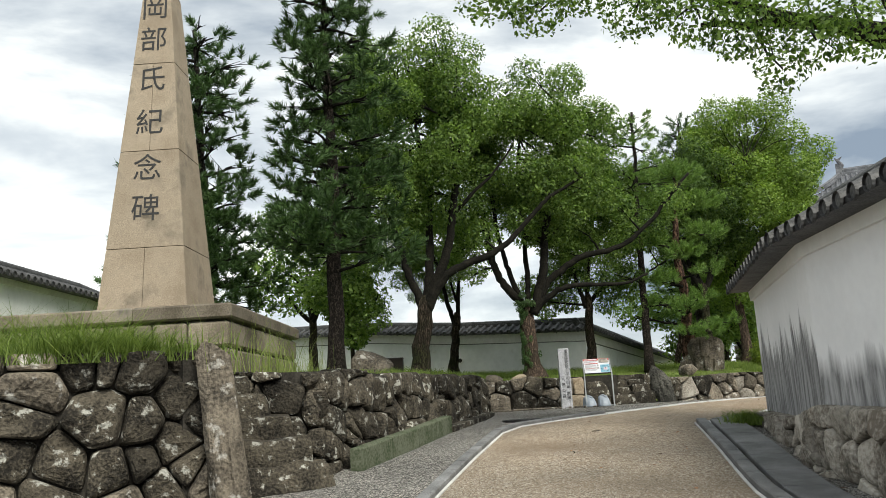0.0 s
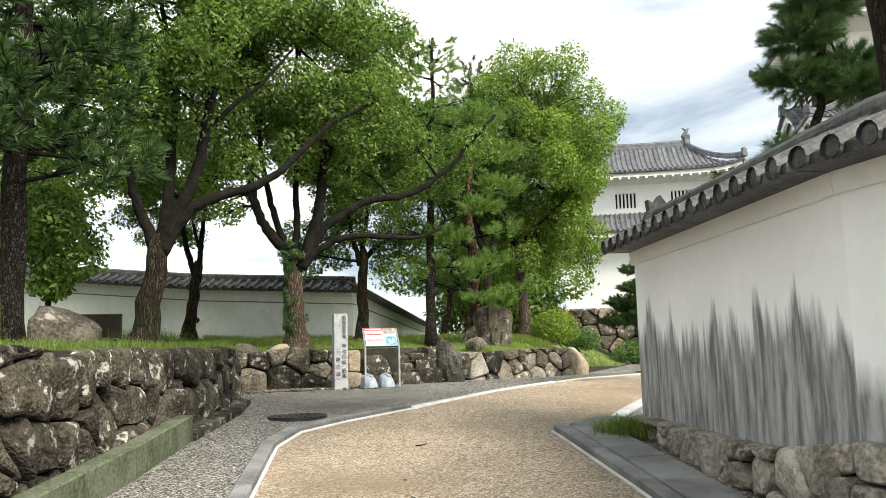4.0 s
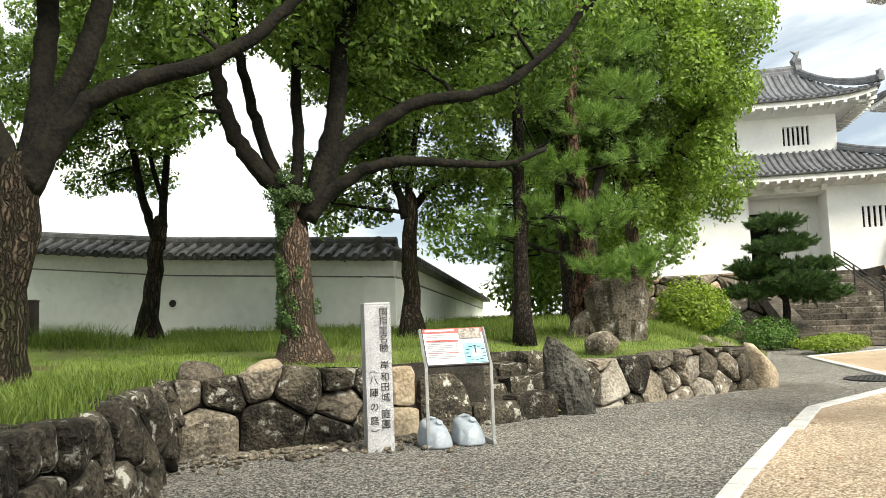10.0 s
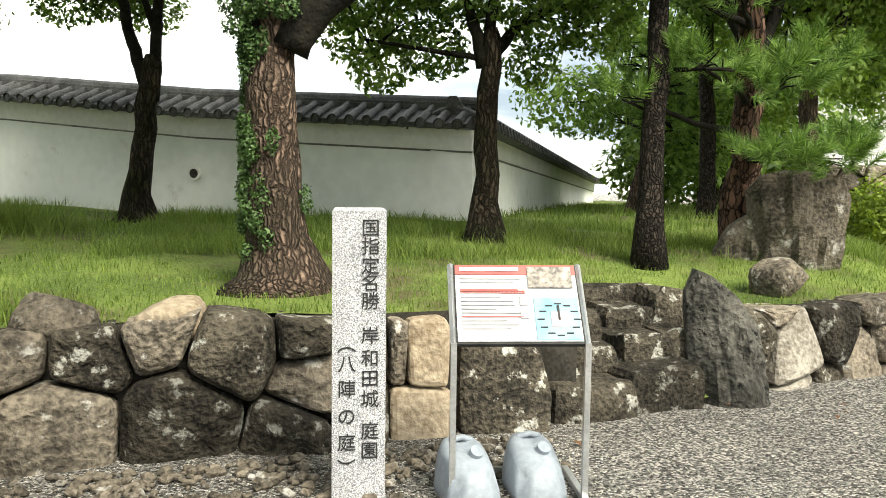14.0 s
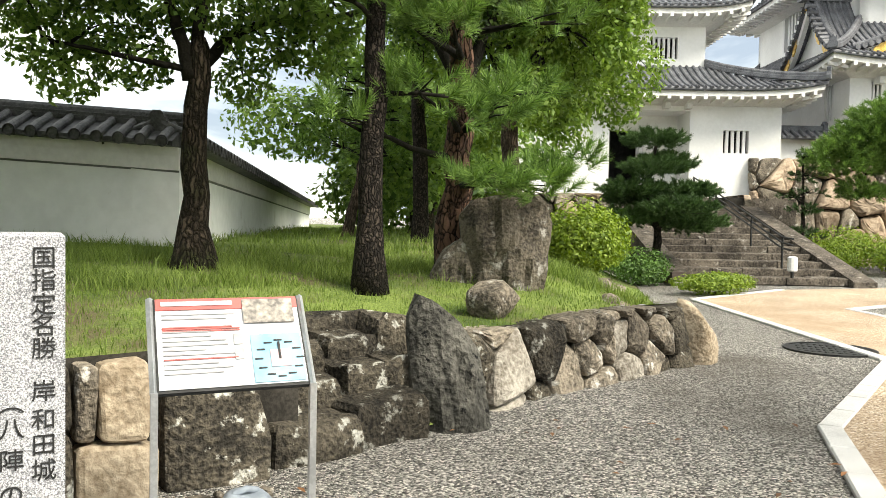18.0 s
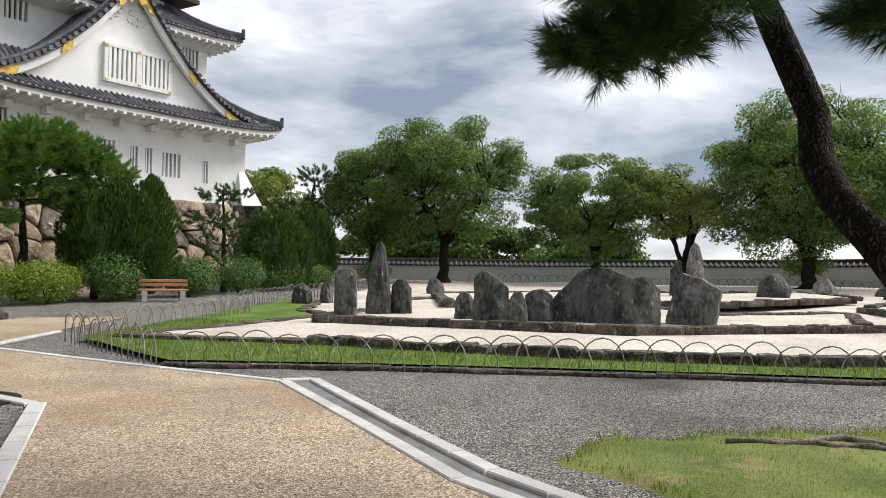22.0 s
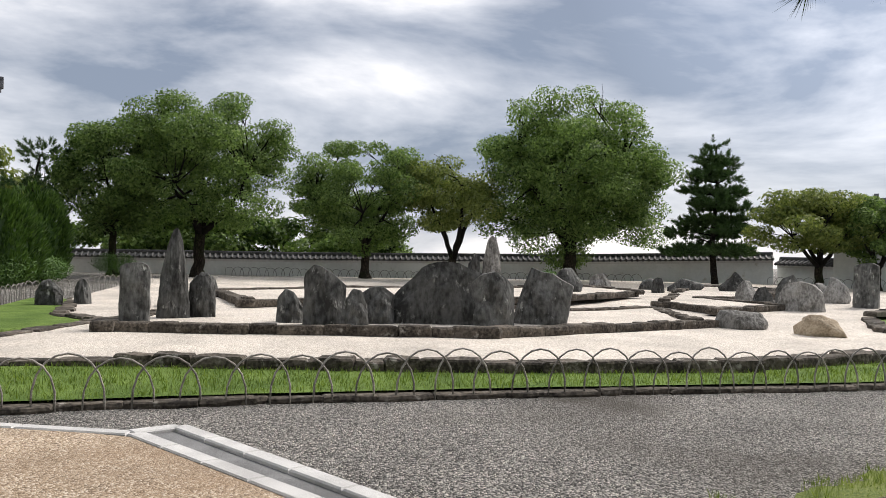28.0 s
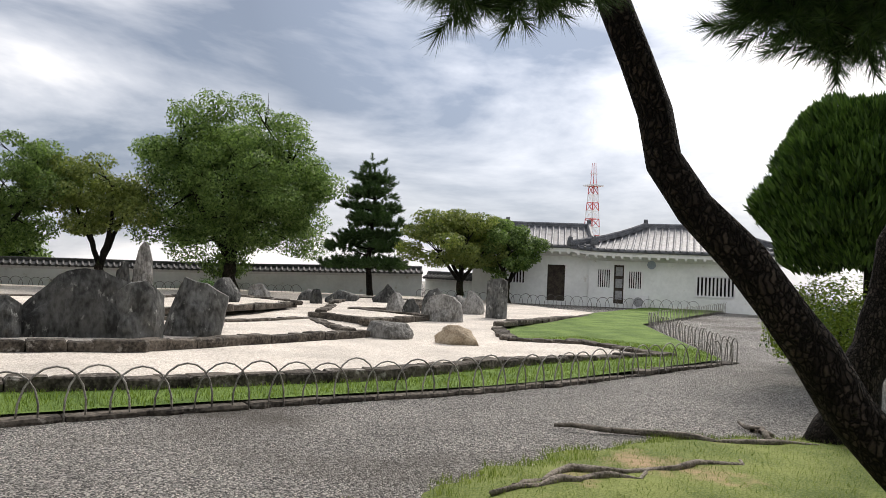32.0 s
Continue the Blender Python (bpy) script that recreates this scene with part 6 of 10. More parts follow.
    for k in range(2):
        panel("code_patch", 0.01 * Q, 0.13 + 0.07 * k, 0.06 * Q, 0.18 + 0.07 * k, 0.018, GREY_PRINT, back)


info_board()


def water_weight(x, y, turn):
    """A moulded plastic weight: a humped tank with a grip through it and a screw cap."""
    t = thing("water_weight", "grey plastic water-filled weight behind the board", "weight", "weights of the board", (x, y, 0.76))
    m = pose(x, y, 0.755, 0, 0, turn)
    bm = bmesh.new()
    bmesh.ops.create_cube(bm, size=1)
    bmesh.ops.subdivide_edges(bm, edges=bm.edges[:], cuts=6, use_grid_fill=True)
    for v in bm.verts:
        px, py, pz = v.co
        k = 1 - 0.28 * (abs(px * 2) ** 4 * abs(py * 2) ** 4)
        top = 0.5 + pz
        h = 0.26 - 0.12 * max(0, 0.15 - py) * 1.4
        sx = 0.27 * (1 - 0.22 * top ** 2) * k
        v.co = (px * sx, py * 0.40 * (1 - 0.14 * top ** 2) * k + 0.02 * top, top * h * (1 - 0.16 * (abs(px * 2) ** 3)) * (1 - 0.10 * abs(py * 2) ** 3))
        d = math.hypot(v.co.x, v.co.y - 0.06)
        if top > 0.9 and d < 0.075:
            v.co.z -= 0.05 * (1 - d / 0.075)
    me = bpy.data.meshes.new("tank")
    bm.to_mesh(me)
    bm.free()
    me.transform(m)
    me.shade_smooth()
    me.materials.append(PLASTIC)
    place(new("tank", me), t)
    V, F = tube([(-0.055, 0.10, 0.21), (-0.05, 0.10, 0.243), (0, 0.09, 0.258), (0.05, 0.10, 0.243), (0.055, 0.10, 0.21)], [0.016] * 5, 8)
    part("grip", moved(V, m), F, PLASTIC, t, "", True)
    V, F = tube([(0.03, -0.02, 0.195), (0.035, -0.045, 0.23)], [0.034, 0.033], 14)
    part("cap", moved(V, m), F, PLASTIC, t)


water_weight(3.40, 19.62, 12)
water_weight(3.74, 19.66, 6)

# ---- the castle: gate turret, stairs, keep ----
GATE = frame_of((25.7, 38.2, 0), (0.895, -0.444))
KEEP = frame_of((29.2, 36.3, 0), (0.895, -0.444))
KEEP_W = KEEP @ pose(0, 13.0, 0, 0, 0, -90)


def w3(m, *p):
    return tuple(m @ Vector(p))


def skirt_roof(parent, m, outer, inner, ze, zi, upturn=0.35, sag=0.15, wall=None, pitch=0.25, sides="frbl", r=0.065):
    """A hipped roof ring between an outer and an inner rectangle (x0, y0, x1, y1) of the frame m, with white eaves below."""
    x0, y0, x1, y1 = outer
    a0, b0, a1, b1 = inner
    O = [(x0, y0), (x1, y0), (x1, y1), (x0, y1)]
    I = [(a0, b0), (a1, b0), (a1, b1), (a0, b1)]
    for k, s in enumerate("frbl"):
        if s not in sides:
            continue
        p, q = O[k], O[(k + 1) % 4]
        u, v = I[k], I[(k + 1) % 4]
        roof_patch(parent, w3(m, *p, ze), w3(m, *q, ze), w3(m, *v, zi), w3(m, *u, zi), pitch=pitch, r=r, upturn=upturn, sag=sag, thick=0.12)
    for k in range(4):
        P = []
        for j in range(7):
            t = j / 6
            z = ze + (zi - ze) * t + upturn * (1 - t) ** 1.5 - sag * 4 * t * (1 - t) + 0.05
            P.append(w3(m, O[k][0] + (I[k][0] - O[k][0]) * t, O[k][1] + (I[k][1] - O[k][1]) * t, z))
        ridge(parent, P, 0.24, 0.3, ends=False, name="hip_ridge")
        v, f = boulder_block(0.32, 0.14, 0.42)
        d = Vector(P[0]) - Vector(P[1])
        mm = frame_of(P[0], (d.x, d.y)) @ pose(0, 0, 0, 0, 0, 90)
        part("hip_end_tile", moved(v, mm), f, TILE_FAR, parent)
    if wall:
        c0, d0, c1, d1 = wall
        Wl = [(c0, d0), (c1, d0), (c1, d1), (c0, d1)]
        V, F = [], []
        for k in range(4):
            p, q, u, v = O[k], O[(k + 1) % 4], Wl[k], Wl[(k + 1) % 4]
            n = 14
            V, F, o = [], [], 0
            for j in range(n + 1):
                t = j / n
                lift = upturn * abs(2 * t - 1) ** 5
                px, py = p[0] + (q[0] - p[0]) * t, p[1] + (q[1] - p[1]) * t
                ux, uy = u[0] + (v[0] - u[0]) * t, u[1] + (v[1] - u[1]) * t
                ex, ey = px + (ux - px) * 0.07, py + (uy - py) * 0.07
                V += [w3(m, ex, ey, ze - 0.10 + lift), w3(m, ex, ey, ze - 0.30 + lift), w3(m, px + (ux - px) * 0.5, py + (uy - py) * 0.5, ze - 0.36 + lift * 0.5), w3(m, ux, uy, ze - 0.5)]
                if j:
                    F += [(o + 4 * j - 4 + e, o + 4 * j + e, o + 4 * j + e + 1, o + 4 * j - 3 + e) for e in range(3)]
            part("eave", V, F, SOFFIT, parent, "white plastered eave", False)
        
        lst = []
        for k in range(4):
            p, q, u, v = O[k], O[(k + 1) % 4], Wl[k], Wl[(k + 1) % 4]
            L = math.dist(p, q)
            n = int(L / 0.42)
            dx, dy = (q[0] - p[0]) / L, (q[1] - p[1]) / L
            for j in range(1, n):
                t = j / n
                lift = upturn * abs(2 * t - 1) ** 5
                px, py = p[0] + (q[0] - p[0]) * t, p[1] + (q[1] - p[1]) * t
                nx, ny = -dy, dx
                B = []
                for s, h in ((0.06, 0.0), (0.75, -0.06)):
                    for a, z in ((-0.06, -0.40), (0.06, -0.40), (0.06, -0.28), (-0.06, -0.28)):
                        B.append(w3(m, px + nx * s + dx * a, py + ny * s + dy * a, ze + z + h + lift * (1 - s * 0.5)))
                lst.append((B, [(0, 1, 2, 3), (7, 6, 5, 4), (0, 4, 5, 1), (1, 5, 6, 2), (2, 6, 7, 3), (3, 7, 4, 0)]))
        V, F = joinm(lst)
        tagged(part("rafter_row", V, F, SOFFIT, parent), "", "", "", "stuff")


def gable(parent, m, x, half, z0, z1, yf, yb, sag=0.5, gold=True, holes=(), bars=6, r=0.065, curve=0.0):
    """A gable over the wall line: two concave tiled slopes on a ridge that runs in from the front, a white face, bargeboards and gilt fittings."""
    for s in (-1, 1):
        A, B = (x + s * half, yb, z0), (x + s * half, yf, z0)
        C, D = (x, yf, z1), (x, yb, z1)
        if s > 0:
            A, B, C, D = B, A, D, C
        roof_patch(parent, w3(m, *A), w3(m, *B), w3(m, *C), w3(m, *D), pitch=0.25, r=r, upturn=0.0, sag=sag, thick=0.12, name="gable_slope")

    def edge(t, s):
        return x + s * half * (1 - t), z0 + (z1 - z0) * t - sag * 4 * t * (1 - t) + (curve * math.sin(math.pi * t) if curve else 0)
    n = 12
    V, F = [], []
    pts = [edge(j / n, -1) for j in range(n + 1)] + [edge(j / n, 1) for j in range(n - 1, -1, -1)]
    yw = yf + 0.55
    k = len(pts)
    V = [w3(m, a, yw, b - 0.05) for a, b in pts] + [w3(m, a, yw + 0.2, b - 0.05) for a, b in pts]
    F = [tuple(range(k)), tuple(range(2 * k - 1, k - 1, -1))] + [(j, (j + 1) % k, k + (j + 1) % k, k + j) for j in range(k)]
    face = part("gable_face", V, [f[::-1] for f in F], PLASTER, parent)
    for s in (-1, 1):
        V, F = [], []
        for j in range(n + 1):
            a, b = edge(j / n, s)
            for dy, dz in ((0.12, -0.06), (0.12, -0.44), (0.3, -0.44), (0.3, -0.06)):
                V.append(w3(m, a, yf + dy, b + dz))
            if j:
                o = 4 * j
                F += [(o - 4 + e, o + e, o + (e + 1) % 4, o - 4 + (e + 1) % 4) for e in range(4)]
        F += [(0, 1, 2, 3), (4 * n + 3, 4 * n + 2, 4 * n + 1, 4 * n)]
        part("bargeboard", V, F, SOFFIT, parent)
        V, F = [], []
        lst = []
        cnt = int(math.hypot(half, z1 - z0) / 0.3)
        for j in range(cnt + 1):
            a, b = edge(j / cnt, s)
            lst.append(tube([w3(m, a, yf - 0.06, b + 0.05), w3(m, a, yf + 0.45, b + 0.07)], [0.10, 0.10], 8))
        V, F = joinm(lst)
        tagged(part("verge_tiles", V, F, TILE_FAR, parent), "", "", "", "stuff")
        P = [w3(m, edge(j / n, s)[0], yf + 0.42, edge(j / n, s)[1] + 0.05) for j in range(n + 1)]
        ridge(parent, P, 0.26, 0.26, ends=False, name="verge_ridge")
        if gold:
            for t, ln in ((0.16, 0.9), (0.52, 0.55)):
                q = []
                for j in range(9):
                    tt = t + (j / 8 - 0.5) * ln / math.hypot(half, z1 - z0)
                    a, b = edge(tt, s)
                    wv = 0.10 + 0.09 * math.sin(math.pi * j / 8) + 0.03 * (j % 2)
                    q.append((a, b - 0.26, wv))
                V = [w3(m, a, yf + 0.07, b - wv) for a, b, wv in q] + [w3(m, a, yf + 0.07, b + wv) for a, b, wv in q] + [w3(m, a, yf + 0.115, b - wv) for a, b, wv in q] + [w3(m, a, yf + 0.115, b + wv) for a, b, wv in q]
                F = [(j, j + 1, 10 + j, 9 + j) for j in range(8)] + [(18 + j, 19 + j, 1 + j, j) for j in range(8)] + [(9 + j, 10 + j, 28 + j, 27 + j) for j in range(8)]
                part("gilt_fitting", V, F, GOLD, parent, "gilt openwork metal fitting")
    if gold:
        out = [(0, 0.25), (0.55, -0.35), (0.75, -0.85), (0.5, -0.75), (0.38, -0.5), (0.22, -0.62), (0, -0.4), (-0.22, -0.62), (-0.38, -0.5), (-0.5, -0.75), (-0.75, -0.85), (-0.55, -0.35)]
        g = half / 5.4
        V = [w3(m, x + a * g, yf + 0.06, z1 - 0.25 * g + b * 1.15 * g) for a, b in out] + [w3(m, x + a * g, yf + 0.115, z1 - 0.25 * g + b * 1.15 * g) for a, b in out]
        k = len(out)
        part("apex_fitting", V, [tuple(range(k)), tuple(range(2 * k - 1, k - 1, -1))] + [(j, k + j, k + (j + 1) % k, (j + 1) % k) for j in range(k)], GOLD, parent, "gilt apex fitting")
        lst = []
        rr = random.Random(int(half * 10))
        for j in range(14):
            a, b = rr.uniform(-0.8, 0.8) * g, rr.uniform(-1.75, -1.0) * g
            lst.append(moved(bev_box(0.3 * g, 0.06, 0.16 * g, 0.02)[0], m @ pose(x + a, yw - 0.03, z1 + b, 0, rr.uniform(-60, 60), 0)))
        V, F = joinm([(v, bev_box(1, 1, 1)[1]) for v in lst])
        tagged(part("carved_crest", V, F, SOFFIT, parent, "white carved relief"), "", "", "", "stuff")
    ridge(parent, [w3(m, x, yf - 0.1, z1 + 0.02), w3(m, x, (yf + yb) / 2, z1), w3(m, x, yb, z1)], 0.3, 0.4, name="gable_ridge")
    return face


def gate_turret():
    t = thing("gate_turret", "two-storey white plastered gate turret with grey tiled roofs", "castle turret", "", tuple(GATE @ Vector((-3, 3, 3.2))))
    m = GATE
    V, F = holed_wall(10.2, 3.1, 6.75, 0.4, [(8.08, 4.80, 9.02, 5.63), (3.9, 3.1, 6.85, 6.32)])
    m1 = m @ pose(-8.6, 0, 0)
    part("wall", moved(V, m1), F, PLASTER, t)
    barred_window(t, m1, 8.08, 4.80, 9.02, 5.63, 4, 0.0)
    V, F = boxes([(-8.6, 0.4, 3.1, -8.2, 7, 6.75), (1.2, 0.4, 3.1, 1.6, 7, 6.75), (-8.6, 6.6, 3.1, 1.6, 7, 6.75)])
    part("side_walls", moved(V, m), F, PLASTER, t)
    # porch
    V, F = boxes([(-4.9, 0.4, 3.1, -4.7, 1.7, 6.4), (-1.75, 0.4, 3.1, -1.55, 1.7, 6.4), (-4.9, 0.4, 6.32, -1.55, 1.7, 6.5)])
    part("porch_reveal", moved(V, m), F, PLASTER, t)
    V, F = holed_wall(3.35, 3.1, 6.4, 0.25, [(0.25, 3.1, 1.6, 5.75)])
    part("porch_wall", moved(V, m @ pose(-4.9, 1.6, 0)), F, PLASTER, t)
    part("doorway_dark", moved(boxes([(-4.9, 3.2, 3.1, -1.6, 3.25, 6.4)])[0], m), boxes([(0, 0, 0, 1, 1, 1)])[1], DARK, t)
    d = part("door", moved(boxes([(-3.1, 1.52, 3.12, -2.25, 1.58, 5.8)])[0], m), boxes([(0, 0, 0, 1, 1, 1)])[1], SOFFIT, t, "pale sliding door")
    V, F = boxes([(-3.25, 1.48, 3.12, -3.13, 1.6, 5.95), (-3.25, 1.46, 5.82, -2.1, 1.6, 5.95), (-2.22, 1.48, 3.12, -2.1, 1.6, 5.9)])
    part("door_frame", moved(V, m), F, WHITE, t)
    for x in (-4.6, -3.65, -2.7, -1.9):
        V, F = boxes([(x - 0.1, -0.45, 6.36, x + 0.1, 0.1, 6.58), (x - 0.08, -0.5, 6.42, x + 0.08, -0.42, 6.52)])
        part("hood_bracket", moved(V, m), F, SOFFIT, t)
    V, F = boxes([(-4.95, -0.3, 6.56, -1.5, 0.05, 6.66)])
    part("hood", moved(V, m), F, SOFFIT, t)
    skirt_roof(t, m, (-9.7, -1.15, 2.75, 8.1), (-7.2, 1.2, -0.9, 5.8), 7.0, 8.15, 0.32, 0.12, (-8.6, 0, 1.6, 7))
    V, F = holed_wall(6.3, 7.95, 9.85, 0.3, [(4.22, 8.45, 5.25, 9.25), (1.4, 8.45, 2.43, 9.25)])
    m2 = m @ pose(-7.2, 1.2, 0)
    part("upper_wall", moved(V, m2), F, PLASTER, t)
    barred_window(t, m2, 4.22, 8.45, 5.25, 9.25, 5)
    barred_window(t, m2, 1.4, 8.45, 2.43, 9.25, 5)
    V, F = boxes([(-7.2, 1.5, 7.95, -6.9, 5.8, 9.85), (-1.2, 1.5, 7.95, -0.9, 5.8, 9.85), (-7.2, 5.5, 7.95, -0.9, 5.8, 9.85)])
    part("upper_side_walls", moved(V, m), F, PLASTER, t)
    skirt_roof(t, m, (-8.6, -0.1, 0.5, 7.1), (-6.3, 3.4, -1.8, 3.6), 10.15, 12.05, 0.35, 0.28, (-7.2, 1.2, -0.9, 5.8))
    ridge(t, [w3(m, -6.4, 3.5, 12.0), w3(m, -4.1, 3.5, 11.95), w3(m, -1.7, 3.5, 12.0)], 0.36, 0.5, name="main_ridge")
    for s, x in ((1, -6.35), (-1, -1.75)):
        P = [w3(m, x, 3.5, 12.4), w3(m, x + 0.12 * s, 3.5, 12.65), w3(m, x - 0.02 * s, 3.5, 12.9), w3(m, x - 0.16 * s, 3.5, 13.1)]
        V, F = tube(P, [0.17, 0.15, 0.10, 0.03], 8, 0.12, 5)
        V2, F2 = tube([w3(m, x - 0.02 * s, 3.5, 12.95), w3(m, x + 0.2 * s, 3.5, 13.12)], [0.09, 0.02], 6)
        part("ridge_finial", *joinm([(V, F), (V2, F2)]), TILE_FAR, t, "fish-shaped ridge tile")
    # low linking wall towards the keep
    part("link_wall", moved(boxes([(1.6, 0.5, 2.6, 3.9, 0.9, 5.45)])[0], m), boxes([(0, 0, 0, 1, 1, 1)])[1], PLASTER, t)
    roof_patch(t, w3(m, 1.55, 0.1, 5.45), w3(m, 3.5, 0.1, 5.45), w3(m, 3.5, 0.7, 5.75), w3(m, 1.55, 0.7, 5.75), name="link_coping", pitch=0.3)
    ridge(t, [w3(m, 1.6, 0.7, 5.72), w3(m, 3.5, 0.7, 5.72)], 0.22, 0.26, name="link_ridge")


gate_turret()


def keep():
    t = thing("castle_keep", "white three-tiered castle keep with grey tiled roofs and gilt gables", "castle keep", "", tuple(KEEP @ Vector((6, 6, 4.6))))
    m = KEEP
    front = [(0.80, 6.85, 1.15, 7.5), (2.7, 6.15, 3.0, 7.1), (3.5, 6.1, 3.85, 7.05), (4.5, 5.75, 5.5, 6.8), (6.2, 5.65, 6.55, 6.7), (6.9, 5.65, 7.25, 6.7), (7.76, 5.6, 8.7, 6.62), (9.87, 5.5, 10.2, 6.5)]
    V, F = holed_wall(12.4, 4.6, 8.15, 0.45, front)
    part("wall", moved(V, m), F, PLASTER, t)
    for h in front:
        barred_window(t, m, *h, bars=max(2, round((h[2] - h[0]) / 0.22)))
    side = [(11.0, 6.2, 11.8, 7.6)]
    V, F = holed_wall(12.55, 4.6, 8.15, 0.45, side)
    part("side_wall", moved(V, KEEP_W), F, PLASTER, t)
    barred_window(t, KEEP_W, *side[0], bars=3)
    V, F = boxes([(11.95, 0.45, 4.6, 12.4, 13, 8.15), (0, 12.55, 4.6, 12.4, 13, 8.15)])
    part("back_walls", moved(V, m), F, PLASTER, t)
    # flared foot at the far corner
    part("flared_corner", [w3(m, 12.0, -0.02, 6.2), w3(m, 12.4, -0.02, 6.2), w3(m, 11.7, -0.6, 4.62), w3(m, 13.0, -0.6, 4.62), w3(m, 13.0, 0.8, 4.62), w3(m, 12.42, 0.8, 6.2)], [(0, 2, 3, 1), (1, 3, 4, 5), (0, 1, 5), (2, 0, 5, 4)], PLASTER, t)
    # stone-drop brackets under the front eave
    for k in range(8):
        x = 1.0 + k * 1.5
        V, F = boxes([(x - 0.12, -0.42, 7.36, x + 0.12, 0.02, 7.62)])
        part("eave_bracket", moved(V, m), F, SOFFIT, t)
    skirt_roof(t, m, (-1.25, -1.25, 13.5, 14.25), (1.05, 1.6, 11.35, 11.4), 8.10, 10.0, 0.28, 0.2, (0, 0, 12.4, 13))
    gable(t, m, 5.85, 6.0, 8.5, 13.35, -0.75, 5.0, 0.85)
    mg = m @ pose(0, -0.2, 0)
    for a, b in ((4.86, 6.15), (6.40, 7.70)):
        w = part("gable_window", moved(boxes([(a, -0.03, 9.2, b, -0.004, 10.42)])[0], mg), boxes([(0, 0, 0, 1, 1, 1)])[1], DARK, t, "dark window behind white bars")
        for k in range(6):
            x = a + (b - a) * (k + 0.5) / 6
            part("window_bar", moved(boxes([(x - 0.07, -0.14, 9.2, x + 0.05, -0.035, 10.42)])[0], mg), boxes([(0, 0, 0, 1, 1, 1)])[1], WHITE, w)
    V, F = boxes([(4.7, -0.16, 9.03, 7.86, -0.002, 9.2), (4.7, -0.16, 10.42, 7.86, -0.002, 10.56), (4.7, -0.15, 9.2, 4.86, -0.002, 10.42), (6.15, -0.15, 9.2, 6.40, -0.002, 10.42), (7.70, -0.15, 9.2, 7.86, -0.002, 10.42)])
    part("gable_window_frame", moved(V, mg), F, SOFFIT, t)
    for x in (4.78, 7.78, 6.27):
        for z in (9.1, 10.45):
            part("gilt_corner", moved(boxes([(x - 0.06, -0.19, z - 0.05, x + 0.06, -0.162, z + 0.05)])[0], mg), boxes([(0, 0, 0, 1, 1, 1)])[1], GOLD, t)
    gable(t, KEEP_W, 10.6, 2.1, 8.75, 11.0, -0.7, 3.5, 0.3)
    # second storey
    wf = [(0.75, 11.05, 1.65, 12.0), (8.9, 11.0, 9.8, 12.0)]
    V, F = holed_wall(10.3, 9.4, 12.3, 0.35, wf)
    m2 = m @ pose(1.05, 1.6, 0)
    part("second_wall", moved(V, m2), F, PLASTER, t)
    for h in wf:
        barred_window(t, m2, *h, bars=4)
    mw2 = KEEP_W @ pose(1.4, 1.05, 0)
    ws = [(9.1, 11.0, 9.5, 11.9), (3.2, 10.2, 6.6, 12.0)]
    V, F = holed_wall(10.0, 9.4, 12.3, 0.35, ws)
    part("second_side_wall", moved(V, mw2), F, PLASTER, t)
    barred_window(t, mw2, *ws[0], bars=2)
    barred_window(t, mw2, *ws[1], bars=10, frame_w=0.2)
    V, F = boxes([(11.0, 1.95, 9.4, 11.35, 11.6, 12.3), (1.05, 11.3, 9.4, 11.35, 11.6, 12.3)])
    part("second_back_walls", moved(V, m), F, PLASTER, t)
    skirt_roof(t, m, (-0.35, 0.2, 12.3, 13.0), (2.4, 3.0, 10.0, 10.2), 12.3, 13.9, 0.2, 0.2, (1.05, 1.6, 11.35, 11.6))
    gable(t, KEEP_W, 6.4, 2.6, 12.6, 14.2, -0.9 + 1.0, 4.0, -0.28, gold=False)
    # top storey with its balcony
    V, F = boxes([(2.4, 3.0, 13.6, 10.0, 10.2, 17.6)])
    part("top_wall", moved(V, m), F, PLASTER, t)
    for x0, x1, y0, y1 in ((1.4, 11.0, 2.0, 2.12), (1.4, 1.52, 2.0, 11.2), (10.9, 11.0, 2.0, 11.2)):
        for z in (14.75, 15.1, 15.4):
            part("balcony_rail", moved(boxes([(x0, y0, z, x1, y1, z + 0.09)])[0], m), boxes([(0, 0, 0, 1, 1, 1)])[1], WOOD_DARK, t)
    for k in range(9):
        for x, y in ((1.46, 2.06 + k * 1.14), (1.46 + k * 1.18, 2.06)):
            part("balcony_post", moved(boxes([(x - 0.06, y - 0.06, 14.2, x + 0.06, y + 0.06, 15.55)])[0], m), boxes([(0, 0, 0, 1, 1, 1)])[1], WOOD_DARK, t)
    part("balcony_floor", moved(boxes([(1.3, 1.9, 14.1, 11.1, 11.3, 14.3)])[0], m), boxes([(0, 0, 0, 1, 1, 1)])[1], WOOD_DARK, t)
    for y in (5.0, 8.0):
        V, F = [], []
        for k in range(13):
            a = math.pi * k / 12
            V += [w3(m, 2.37, y + math.cos(a) * 0.5, 15.2 + math.sin(a) * 0.75)]
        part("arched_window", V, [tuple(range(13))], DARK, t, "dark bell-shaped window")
    skirt_roof(t, m, (-0.1, 0.5, 12.5, 12.9), (3.2, 4.2, 9.2, 9.2), 18.0, 20.0, 0.6, 0.3, (2.4, 3.0, 10.0, 10.2))
    for mm, x, yf, yb in ((KEEP_W, 6.3, 2.0, 9.5),):
        gable(t, mm, x, 3.3, 19.6, 22.2, yf, yb, 0.4, gold=False)


keep()


